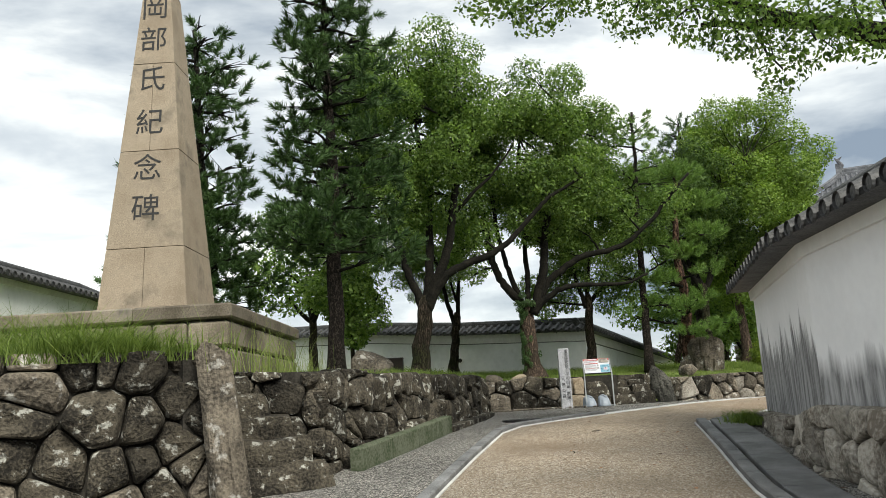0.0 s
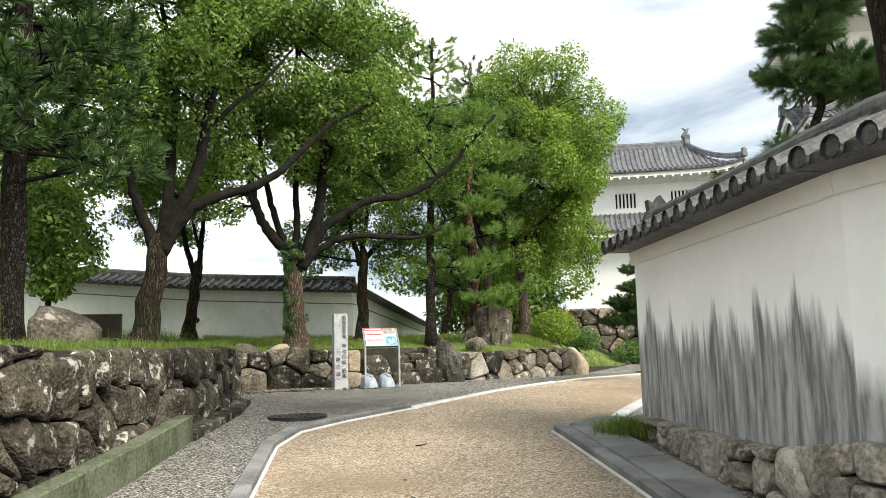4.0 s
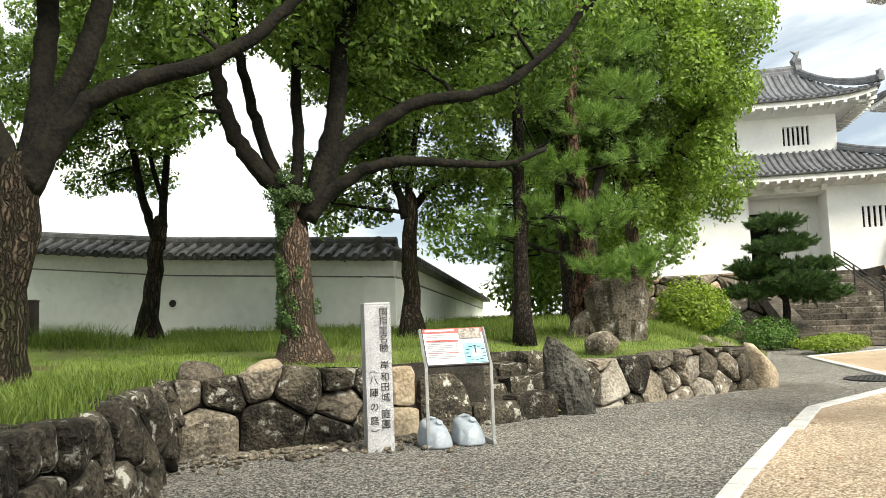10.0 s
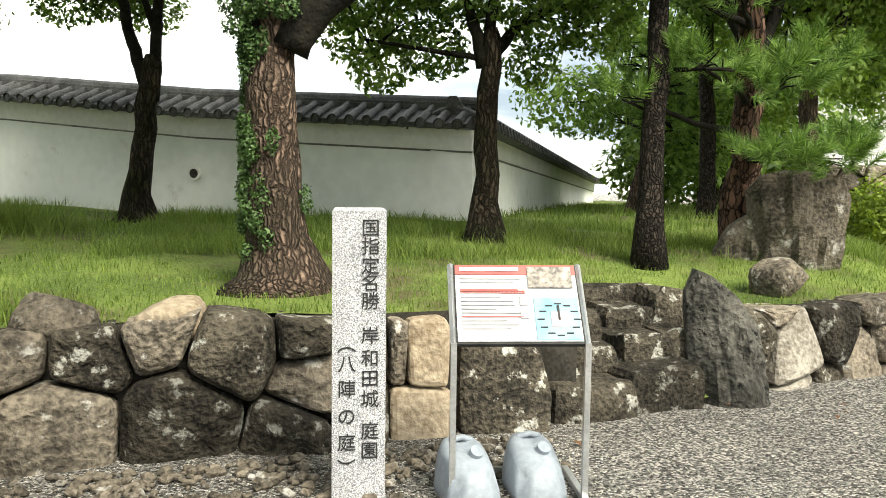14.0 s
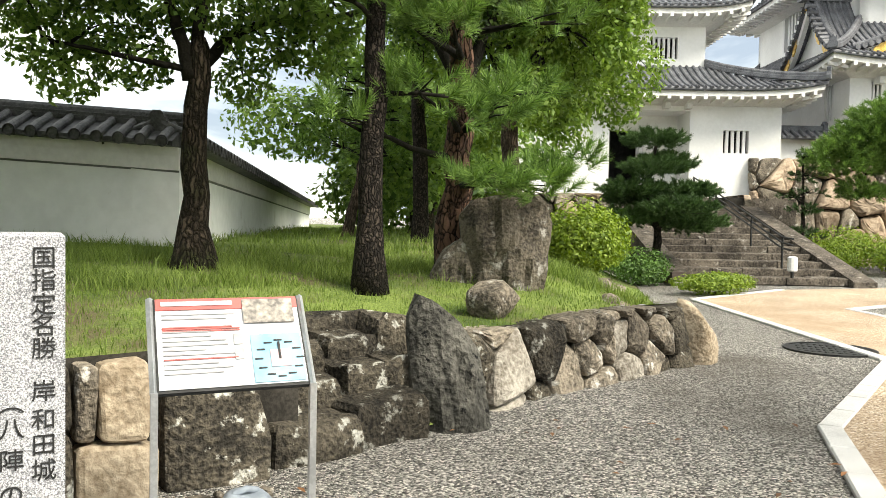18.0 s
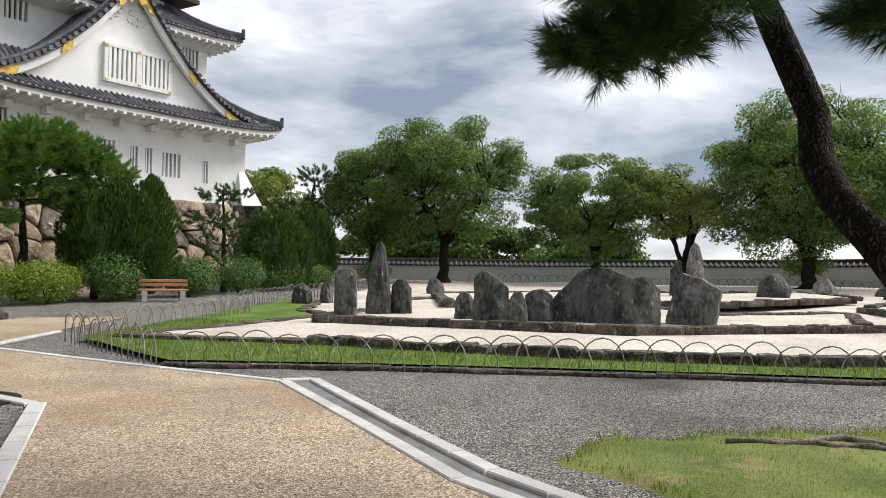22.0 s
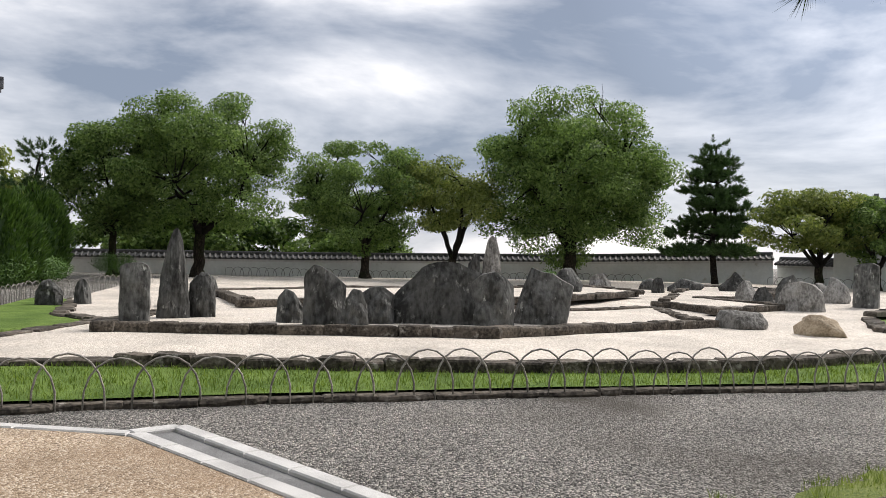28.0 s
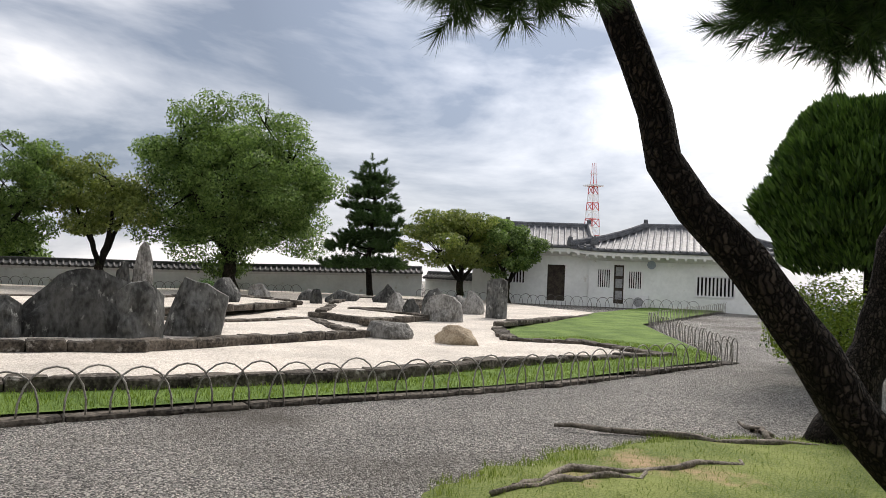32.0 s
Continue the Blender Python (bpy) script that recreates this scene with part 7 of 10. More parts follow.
def stairs():
    t = thing("stone_stairs", "worn grey stone stairs with iron handrails up to the gate", "stairs", "", tuple(GATE @ Vector((-2.4, -10, 0.75))))
    rnd = random.Random(9)
    m = GATE
    for i in range(13):
        y, z = -10.0 + i * 0.68, 0.72 + i * 0.17
        x = -4.6
        while x < -0.95:
            L = min(rnd.uniform(0.6, 1.15), -0.7 - x)
            V, F = bev_box(L - 0.014, 0.74, 0.19 + rnd.uniform(-0.012, 0.012), 0.02)
            part("tread", moved(V, m @ pose(x + L / 2, y + 0.37 + rnd.uniform(-0.02, 0.02), z, rnd.uniform(-0.6, 0.6), 0, rnd.uniform(-0.6, 0.6))), F, EDGING, t)
            x += L
    V = [w3(m, -4.65, -9.6, 0.5), w3(m, -0.65, -9.6, 0.5), w3(m, -0.65, -1.2, 0.5), w3(m, -4.65, -1.2, 0.5), w3(m, -4.65, -9.55, 0.7), w3(m, -0.65, -9.55, 0.7), w3(m, -0.65, -1.2, 2.75), w3(m, -4.65, -1.2, 2.75)]
    part("stair_core", V, [(0, 3, 2, 1), (4, 5, 6, 7), (0, 1, 5, 4), (1, 2, 6, 5), (2, 3, 7, 6), (3, 0, 4, 7)], JOINT, t)
    for x in (-0.45, -4.85):
        V = []
        for y, z in ((-10.3, 0.85), (-1.2, 3.15)):
            V += [w3(m, x - 0.28, y, z), w3(m, x + 0.28, y, z), w3(m, x + 0.28, y, z - 0.5), w3(m, x - 0.28, y, z - 0.5)]
        part("stringer", V, [(0, 1, 2, 3), (7, 6, 5, 4), (0, 4, 5, 1), (1, 5, 6, 2), (2, 6, 7, 3), (3, 7, 4, 0)], EDGING, t)
    rl = thing("handrail", "black iron handrail on the stairs", "handrail", "", tuple(GATE @ Vector((-2.0, -9.1, 0.95))))

    def tread_z(y):
        return 0.89 + 0.17 * math.floor((y + 10.0) / 0.68)
    for y in (-9.1, -6.95, -3.9, -1.5):
        V, F = tube([w3(m, -2.0, y, tread_z(y)), w3(m, -2.0, y, 1.90 + (y + 9.1) * 0.25)], [0.03, 0.03], 8)
        part("post", V, F, IRON, rl)
    for dz in (0.0, -0.15, -0.29):
        P = [w3(m, -2.0, -9.75, 1.86 + dz), w3(m, -2.0, -9.1, 1.90 + dz), w3(m, -2.0, -1.4, 1.90 + 7.7 * 0.25 + dz)]
        V, F = tube(P, [0.024] * 3, 8)
        part("rail", V, F, IRON, rl)
    # landing
    part("landing", moved(boxes([(-8.6, -1.25, 0.6, 1.7, 0.0, 3.12)])[0], m), boxes([(0, 0, 0, 1, 1, 1)])[1], EDGING, t)
    lp = thing("path_lamp", "small white path lamp on a dark post at the stairs", "lamp", "", tuple(GATE @ Vector((-2.05, -9.85, 0.9))))
    V, F = tube([w3(m, -2.05, -9.85, 0.7), w3(m, -2.05, -9.85, 1.05)], [0.04, 0.04], 8)
    part("post", V, F, IRON, lp)
    V, F = tube([w3(m, -2.05, -9.85, 1.05), w3(m, -2.05, -9.85, 1.08), w3(m, -2.05, -9.85, 1.4), w3(m, -2.05, -9.85, 1.43)], [0.09, 0.12, 0.12, 0.09], 12)
    part("head", V, F, WHITE, lp)


stairs()
kp = [tuple((KEEP @ Vector(p))[:2]) for p in ((-3.6, -1.0, 0), (13.6, -1.3, 0), (13.8, 14, 0))]
stone_wall("keep_base", "tall battered base of large brown stones under the keep", kp, lambda s: 0.7, lambda s: 4.66, 0.72, [(STONE_CASTLE, 3), (STONE_MIX, 1)], 41, 0.26, 0.02, 0.13, 1.25, depth=1.6, parts_max=190, soft=0.14)
gp2 = [tuple((GATE @ Vector(p))[:2]) for p in ((-0.2, -2.6, 0), (-0.1, -0.35, 0), (2.9, -0.35, 0))]
stone_wall("gate_base", "base of rounded stones under the gate turret", gp2, lambda s: 0.7, lambda s: 3.2, 0.42, [(STONE_CASTLE, 2), (STONE_MIX, 3)], 42, 0.08, 0.015, 0.1, 1.2, depth=1.0, soft=0.14)
gp3 = [tuple((GATE @ Vector(p))[:2]) for p in ((-12.0, -3.2, 0), (-4.9, -3.2, 0))]
stone_wall("gate_base_west", "base of large stones beside the stairs", gp3, lambda s: 0.7, lambda s: 3.15, 0.6, [(STONE_CASTLE, 1), (STONE_MIX, 2)], 43, 0.1, 0.015, 0.12, 1.25, depth=3.4, soft=0.14)

# ---- the rock garden ----
FENCE = [(40.0, 23.2), (30.5, 25.4), (24.4, 25.4), (24.1, 24.4), (17.0, 25.2), (14.35, 22.2), (14.7, 19.6), (14.9, 17.0), (15.0, 14.5), (15.05, 11.8), (15.6, 8.0), (16.1, 4.5), (24.5, -3.0), (31.5, -19.0)]
SANDZ = 0.84


LAWN_STRIP = [(24.2, 25.2), (17.1, 25.0), (14.5, 22.1), (14.85, 19.6), (15.05, 17.0), (15.15, 14.5), (15.2, 11.8), (15.75, 8.05), (16.3, 4.7), (24.6, -2.8), (31.4, -18.5), (34.0, -15.5), (29.5, -5.5), (24.0, 4.2), (21.0, 6.4), (19.6, 5.2), (17.4, 5.6), (17.3, 9.6), (16.3, 13.0), (16.35, 16.0), (16.75, 18.4), (17.18, 20.87), (17.32, 24.26), (18.3, 23.91), (19.45, 23.34), (21.32, 22.82), (23.53, 22.12), (25.0, 23.2), (30.0, 24.0), (30.3, 25.2)]
sheet("garden_lawn", LAWN_STRIP, 0.7, lambda x, y: ground(x, y) + 0.075 + 0.015 * noise.noise(Vector((x * 2, y * 2, 0))), LAWN, "bright short lawn inside the hoop fence")
SANDP = [(17.18, 20.87), (16.65, 18.4), (16.25, 16.0), (16.2, 13.0), (17.2, 9.6), (17.3, 5.5), (19.6, 5.1), (21.0, 6.3), (24.0, 4.1), (29.4, -5.6), (40, -7), (48, 2), (50, 16), (44, 24.0), (30, 24.1), (25, 23.3), (23.53, 22.12), (21.32, 22.82), (19.45, 23.34), (18.3, 23.91), (17.32, 24.26)]


def sandz(x, y):
    return max(SANDZ, ground(x, y) + 0.10) + 0.012 * noise.noise(Vector((x * 1.5, y * 1.5, 2)))


sheet("garden_sand", SANDP, 0.8, sandz, SAND, "pale raked sand of the rock garden")
PLAT1 = [(21.3, 21.75), (20.9, 19.8), (20.6, 17.6), (20.2, 15.3), (20.9, 13.5), (22.5, 9.85), (26.8, 8.6), (26.0, 10.5), (25.2, 12.4), (28.0, 14.0), (27.2, 16.5), (27.0, 19.2), (29.8, 20.2), (27.5, 21.4), (25.2, 20.9)]
PLAT2 = [(25.6, 19.4), (30.2, 20.3), (33.0, 16.5), (34.5, 11.0), (36, 7.0), (32.6, 6.4), (28.3, 11.2), (27.9, 15.0)]
PLAT3 = [(27.0, 4.6), (25.6, 7.3), (28.6, 7.4), (33.5, 4.2), (38.0, 1.0), (36.0, -1.2), (31.0, 2.0), (30.4, 5.0)]


def edging(name, label, poly, top, seed, height=0.24):
    """A rim of flat laid stones round a terrace: each an uneven block, in one to two courses."""
    root = tagged(new(name), label, "", "", "structure")
    rnd = random.Random(seed)
    n = 0
    for (ax, ay), (bx, by) in zip(poly, poly[1:]):
        L = math.dist((ax, ay), (bx, by))
        m = frame_of((ax, ay, 0), (bx - ax, by - ay))
        s = 0.0
        while s < L:
            w = rnd.uniform(0.35, 0.85)
            z = top((ax + bx) / 2, (ay + by) / 2) if callable(top) else top
            hh = height * rnd.uniform(0.9, 1.12)
            me = block_rock(w * 1.04, rnd.uniform(0.30, 0.42), hh, rnd.randint(1, 900), 0.12)
            me.transform(m @ pose(s + w / 2, rnd.uniform(-0.03, 0.03), z - height + 0.045, 0, 0, rnd.uniform(-3, 3)))
            me.materials.append(EDGING)
            ob = new("edging_stone", me)
            ob.parent = root
            s += w
            n += 1
    return root


def terrace(name, label, poly, z, seed):
    sheet(name, poly, 1.0, lambda x, y: z(x, y) + 0.006 * noise.noise(Vector((x * 2, y * 2, 5))), SAND, label)
    edging(name + "_edging", "dark flat stones edging the " + label, poly + poly[:1], z, seed, 0.18)


edging("lawn_edging", "low dark stone edging between lawn and sand", [(17.18, 20.87), (16.7, 18.4), (16.3, 16.0), (16.25, 13.0), (17.25, 9.6), (17.35, 5.5)], 0.885, 51, 0.2)
edging("lawn_edging_south", "thin flat stones between lawn and sand", [(17.35, 5.5), (19.6, 5.15), (21.0, 6.35), (24.0, 4.15), (29.4, -5.55)], lambda x, y: sandz(x, y) + 0.03, 52, 0.14)
edging("lawn_edging_north", "thin flat stones between lawn and sand", [(17.18, 20.87), (17.32, 24.26), (18.3, 23.91), (19.45, 23.34), (21.32, 22.82), (23.53, 22.12), (25.0, 23.25), (30, 24.05)], lambda x, y: sandz(x, y) - 0.02, 53, 0.10)
terrace("terrace_low", "first sand terrace of the rock garden", PLAT1, lambda x, y: sandz(x, y) + 0.13, 54)
terrace("terrace_high", "second sand terrace of the rock garden", PLAT2, lambda x, y: sandz(x, y) + 0.26, 55)
terrace("terrace_south", "southern sand terrace of the rock garden", PLAT3, lambda x, y: sandz(x, y) + 0.13, 56)
edging("fence_kerb", "rough low stones under the hoop fence", [(x + 0.18, y) for x, y in FENCE[5:12]], lambda x, y: ground(x, y) + 0.005, 57, 0.08)
# standing stones: x, y, width, depth, height, turn, point, lean, seed
STONES = [("tall flat standing stone", 21.55, 21.3, 0.52, 0.30, 1.05, -8, 0.10, (0, 0), 1, 0.5), ("tall pointed standing stone", 22.6, 20.75, 0.62, 0.5, 1.72, 0, 0.55, (0, 0), 2, 0.62), ("squat streaked standing stone", 22.85, 20.25, 0.5, 0.4, 0.82, 10, 0.12, (0, 0), 3, 0.5),
          ("leaning rounded stone", 21.75, 18.6, 0.52, 0.4, 0.62, 0, 0.35, (0.0, 0.10), 4, 0.7), ("tall flat standing stone", 21.2, 18.0, 0.78, 0.4, 1.08, -4, 0.15, (0, 0.0), 5, 0.5), ("low dark stone", 21.2, 17.45, 0.5, 0.4, 0.66, 5, 0.3, (0, 0), 6, 0.65), ("rounded dark stone", 21.7, 16.98, 0.66, 0.5, 0.70, 0, 0.15, (0, 0), 7, 0.75),
          ("broad dark stone with a ragged crest", 21.75, 15.85, 2.1, 0.7, 1.2, 0, 0.1, (0.02, 0.0), 8, 0.7), ("dark upright stone", 21.35, 14.82, 0.85, 0.6, 1.02, 8, 0.12, (0, 0), 9, 0.55), ("leaning wedge-shaped stone", 21.75, 13.7, 1.05, 0.55, 1.12, -6, -0.25, (0.06, 0.0), 10, 0.55),
          ("broad grey slab", 26.6, 4.2, 1.3, 0.55, 0.84, -14, 0.22, (0, 0), 11, 0.55), ("dark rounded stone", 28.8, 2.9, 1.0, 0.7, 0.95, 0, 0.35, (0, 0), 12, 0.7), ("grey boulder", 29.4, 0.8, 1.0, 0.8, 0.85, 0, 0.3, (0, 0), 13, 0.7), ("square upright stone", 27.4, 1.35, 0.72, 0.5, 1.36, -12, 0.06, (0, 0), 14, 0.45),
          ("flat tan boulder", 20.6, 8.15, 1.3, 0.7, 0.42, -30, 0.25, (0, 0), 15, 0.8), ("flat brown boulder", 22.5, 8.85, 1.45, 0.8, 0.40, -24, 0.3, (0, 0), 16, 0.8), ("small pointed stone", 28.2, 4.3, 0.7, 0.4, 0.62, 0, 0.7, (0, 0), 17, 0.7), ("squat dark stone", 27.9, 24.2, 0.64, 0.5, 0.60, 0, 0.15, (0, 0), 18, 0.6), ("small leaning dark stone", 28.0, 23.45, 0.42, 0.4, 0.62, 0, 0.3, (0, 0.05), 19, 0.6), ("low dark boulder", 34.7, 20.9, 0.8, 0.7, 0.62, 0, 0.2, (0, 0), 20, 0.7),
          ("tall pale pointed stone", 32.6, 11.6, 0.66, 0.5, 1.85, 0, 0.30, (0, 0), 21, 0.6), ("slim dark stone", 32.5, 12.2, 0.5, 0.4, 1.25, 0, 0.4, (0, 0), 22, 0.6), ("grey pointed stone", 36.6, 5.9, 1.0, 0.6, 0.75, 0, 0.5, (0, 0), 23, 0.7), ("small square stone", 35.7, 3.85, 0.5, 0.4, 0.6, 0, 0.1, (0, 0), 24, 0.5), ("low boulder", 34.3, 1.4, 1.25, 0.8, 0.75, 0, 0.4, (0, 0), 25, 0.75), ("low flat boulder", 35.2, 2.9, 1.5, 0.8, 0.45, 0, 0.2, (0, 0), 26, 0.75), ("grey boulder", 31.0, 0.2, 0.9, 0.7, 0.6, 20, 0.3, (0, 0), 27, 0.7), ("pale boulder", 29.8, 3.8, 0.8, 0.7, 0.75, 0, 0.3, (0, 0), 28, 0.7), ("low dark boulder", 32.5, 9.0, 1.3, 0.9, 0.8, 0, 0.3, (0, 0), 29, 0.7), ("low dark boulder", 38.0, 3.0, 1.2, 0.8, 0.5, 0, 0.3, (0, 0), 30, 0.7)]
SCHIST_PALE = mat("pale_schist", (0.11, 0.105, 0.095), (0.33, 0.32, 0.30), 2.2, 0.8, 1.0, 12, fine=0.5, obj=0.2, stretch=(1.5, 1.5, 0.8), dist=0.05)
CREST = {1: [(-0.5, 0.93), (-0.3, 0.98), (0.2, 1.0), (0.42, 0.95), (0.5, 0.86)], 2: [(-0.5, 0.5), (-0.28, 0.8), (-0.08, 0.97), (0.1, 1.0), (0.28, 0.86), (0.5, 0.45)], 3: [(-0.5, 0.8), (-0.2, 1.0), (0.2, 0.97), (0.5, 0.75)], 4: [(-0.5, 0.75), (-0.2, 1.0), (0.15, 0.9), (0.5, 0.55)], 5: [(-0.5, 0.85), (-0.3, 1.0), (-0.1, 0.98), (0.2, 0.85), (0.5, 0.68)],
         6: [(-0.5, 0.6), (-0.1, 1.0), (0.25, 0.95), (0.5, 0.55)], 7: [(-0.5, 0.8), (-0.2, 0.97), (0.15, 1.0), (0.5, 0.8)], 8: [(-0.5, 0.22), (-0.4, 0.48), (-0.22, 0.74), (-0.12, 0.93), (0.05, 1.0), (0.22, 0.97), (0.32, 0.88), (0.42, 0.85), (0.5, 0.6)], 9: [(-0.5, 0.8), (-0.25, 0.95), (0.1, 1.0), (0.3, 0.88), (0.5, 0.75)],
         10: [(-0.5, 0.2), (-0.4, 0.55), (-0.22, 1.0), (-0.05, 0.93), (0.15, 0.9), (0.3, 0.8), (0.5, 0.70)], 11: [(-0.5, 0.45), (-0.35, 0.9), (0.0, 1.0), (0.3, 0.9), (0.5, 0.65)], 14: [(-0.5, 0.92), (-0.2, 0.98), (0.25, 1.0), (0.5, 0.93)], 21: [(-0.5, 0.5), (-0.25, 0.9), (0.0, 1.0), (0.25, 0.95), (0.5, 0.65)]}
for lab, x, y, w, d, h, a, pt, ln, sd, fl in STONES:
    z = sandz(x, y) - 0.04
    for P, dz in ((PLAT1, 0.13), (PLAT2, 0.26), (PLAT3, 0.13)):
        if inside(x, y, P):
            z = sandz(x, y) + dz - 0.04
    face = math.degrees(math.atan2(y - 19.1, x - 6.5)) - 90
    mt = STONE_TAN if lab.startswith("flat tan") else SCHIST_PALE if "pale" in lab or "grey" in lab or "brown" in lab else SCHIST
    if h > 0.5 * w and "boulder" not in lab:
        rc = random.Random(sd)
        cr = CREST.get(sd) or [(-0.5, rc.uniform(0.45, 0.75)), (-0.3, rc.uniform(0.75, 0.95)), (rc.uniform(-0.1, 0.15), 1.0), (0.3, rc.uniform(0.7, 0.95)), (0.5, rc.uniform(0.4, 0.7))]
        st = new("garden_stone", slab_rock(w, max(d, 0.4), h + 0.04, sd, cr, pt * 0.4, ln))
        st.data.materials.append(mt)
        st.matrix_world = pose(x, y, z, 0, 0, face + a)
        tagged(st, lab + " in the sand garden", "rock", "rocks of the garden")
    else:
        rock("garden_stone", x, y, z, w, d, h + 0.04, face + a, mt, lab + " in the sand garden", "rock", sd, "rocks of the garden", rough=0.17, flat=fl, point=pt, lean=ln, sub=4 if w > 0.7 and x < 30 else 3)


def hoop_fence(name, label, pts, material, seed, spacing=0.43, height=0.53, r=0.0105, cap=300):
    """A low fence of bent hoops, each overlapping the next."""
    t = thing(name, label, "hoop fence", "", (pts[0][0], pts[0][1], ground(*pts[0])))
    rnd = random.Random(seed)
    d = np.r_[0, np.cumsum([math.dist(a, b) for a, b in zip(pts, pts[1:])])]
    n = int(d[-1] / spacing)
    far = []
    for i in range(n):
        P = []
        s0, s1 = i * spacing - 0.10, (i + 1) * spacing + 0.10
        hh = height * rnd.uniform(0.94, 1.06)
        tilt = rnd.uniform(-0.04, 0.04)
        for k in range(11):
            a = math.pi * k / 10
            s = (s0 + s1) / 2 - math.cos(a) * (s1 - s0) / 2 * (1 + 0.06 * math.sin(a))
            x, y = float(np.interp(s, d, [p[0] for p in pts])), float(np.interp(s, d, [p[1] for p in pts]))
            h = hh * math.sin(a) ** 0.8
            P.append((x + tilt * h, y + tilt * h, ground(x, y) - 0.03 + h))
        m = tube(P, [r * rnd.uniform(0.9, 1.15)] * 11, 5)
        if i < cap:
            part("hoop", *m, material, t, "", True)
        else:
            far.append(m)
    if far:
        V, F = joinm(far)
        tagged(part("far_hoops", V, F, material, t, "", True), "", "", "", "stuff")
    return t


hoop_fence("hoop_fence", "low fence of weathered bent hoops along the lawn", FENCE[4:12], BAMBOO, 61)
hoop_fence("hoop_fence_north", "low fence of weathered bent hoops on the far lawn edge", FENCE[4::-1], BAMBOO, 62)
hoop_fence("hoop_fence_south", "low fence of grey bent hoops towards the guardhouse", FENCE[11:], BAMBOO, 63)
hoop_fence("hoop_fence_path", "low fence of pale bent hoops under the cypress", [(19.25, -1.5), (17.0, 0.22), (15.55, 1.77), (14.41, 2.74), (13.19, 3.81)], BAMBOO, 64)
hoop_fence("hoop_fence_guardhouse", "low fence of bent hoops in front of the guardhouse", [(41.5, -5.0), (36.8, -8.6), (30.5, -14.0)], HOOP_DARK, 65)
hoop_fence("hoop_fence_wall", "low fence of bent hoops below the far wall", [(50.5, 21.0), (49.5, 14.0), (47.5, 5.0), (44.5, 0.0)], HOOP_DARK, 66)

# ---- far walls, guardhouse, mast ----
coped_wall("wall_east", "long grey-white plastered wall with tiled coping behind the garden", [(53.0, 34.0, 0.2, 1.85), (52.4, 16.5, 0.5, 2.0), (49.4, 2.4, 0.6, 2.25), (44.2, -7.2, 0.8, 2.6)], 0.5, PLASTER_OLD, 8, parts=False, ends=(False, False), eave=0.3, rise=0.25, pitch=0.3)
coped_wall("wall_south_east", "white plastered wall running to the guardhouse", [(44.4, -7.6, 0.8, 2.35), (38.5, -9.5, 0.9, 2.3)], 0.5, PLASTER_OLD, 9, parts=False, ends=(False, False), eave=0.3, rise=0.25)


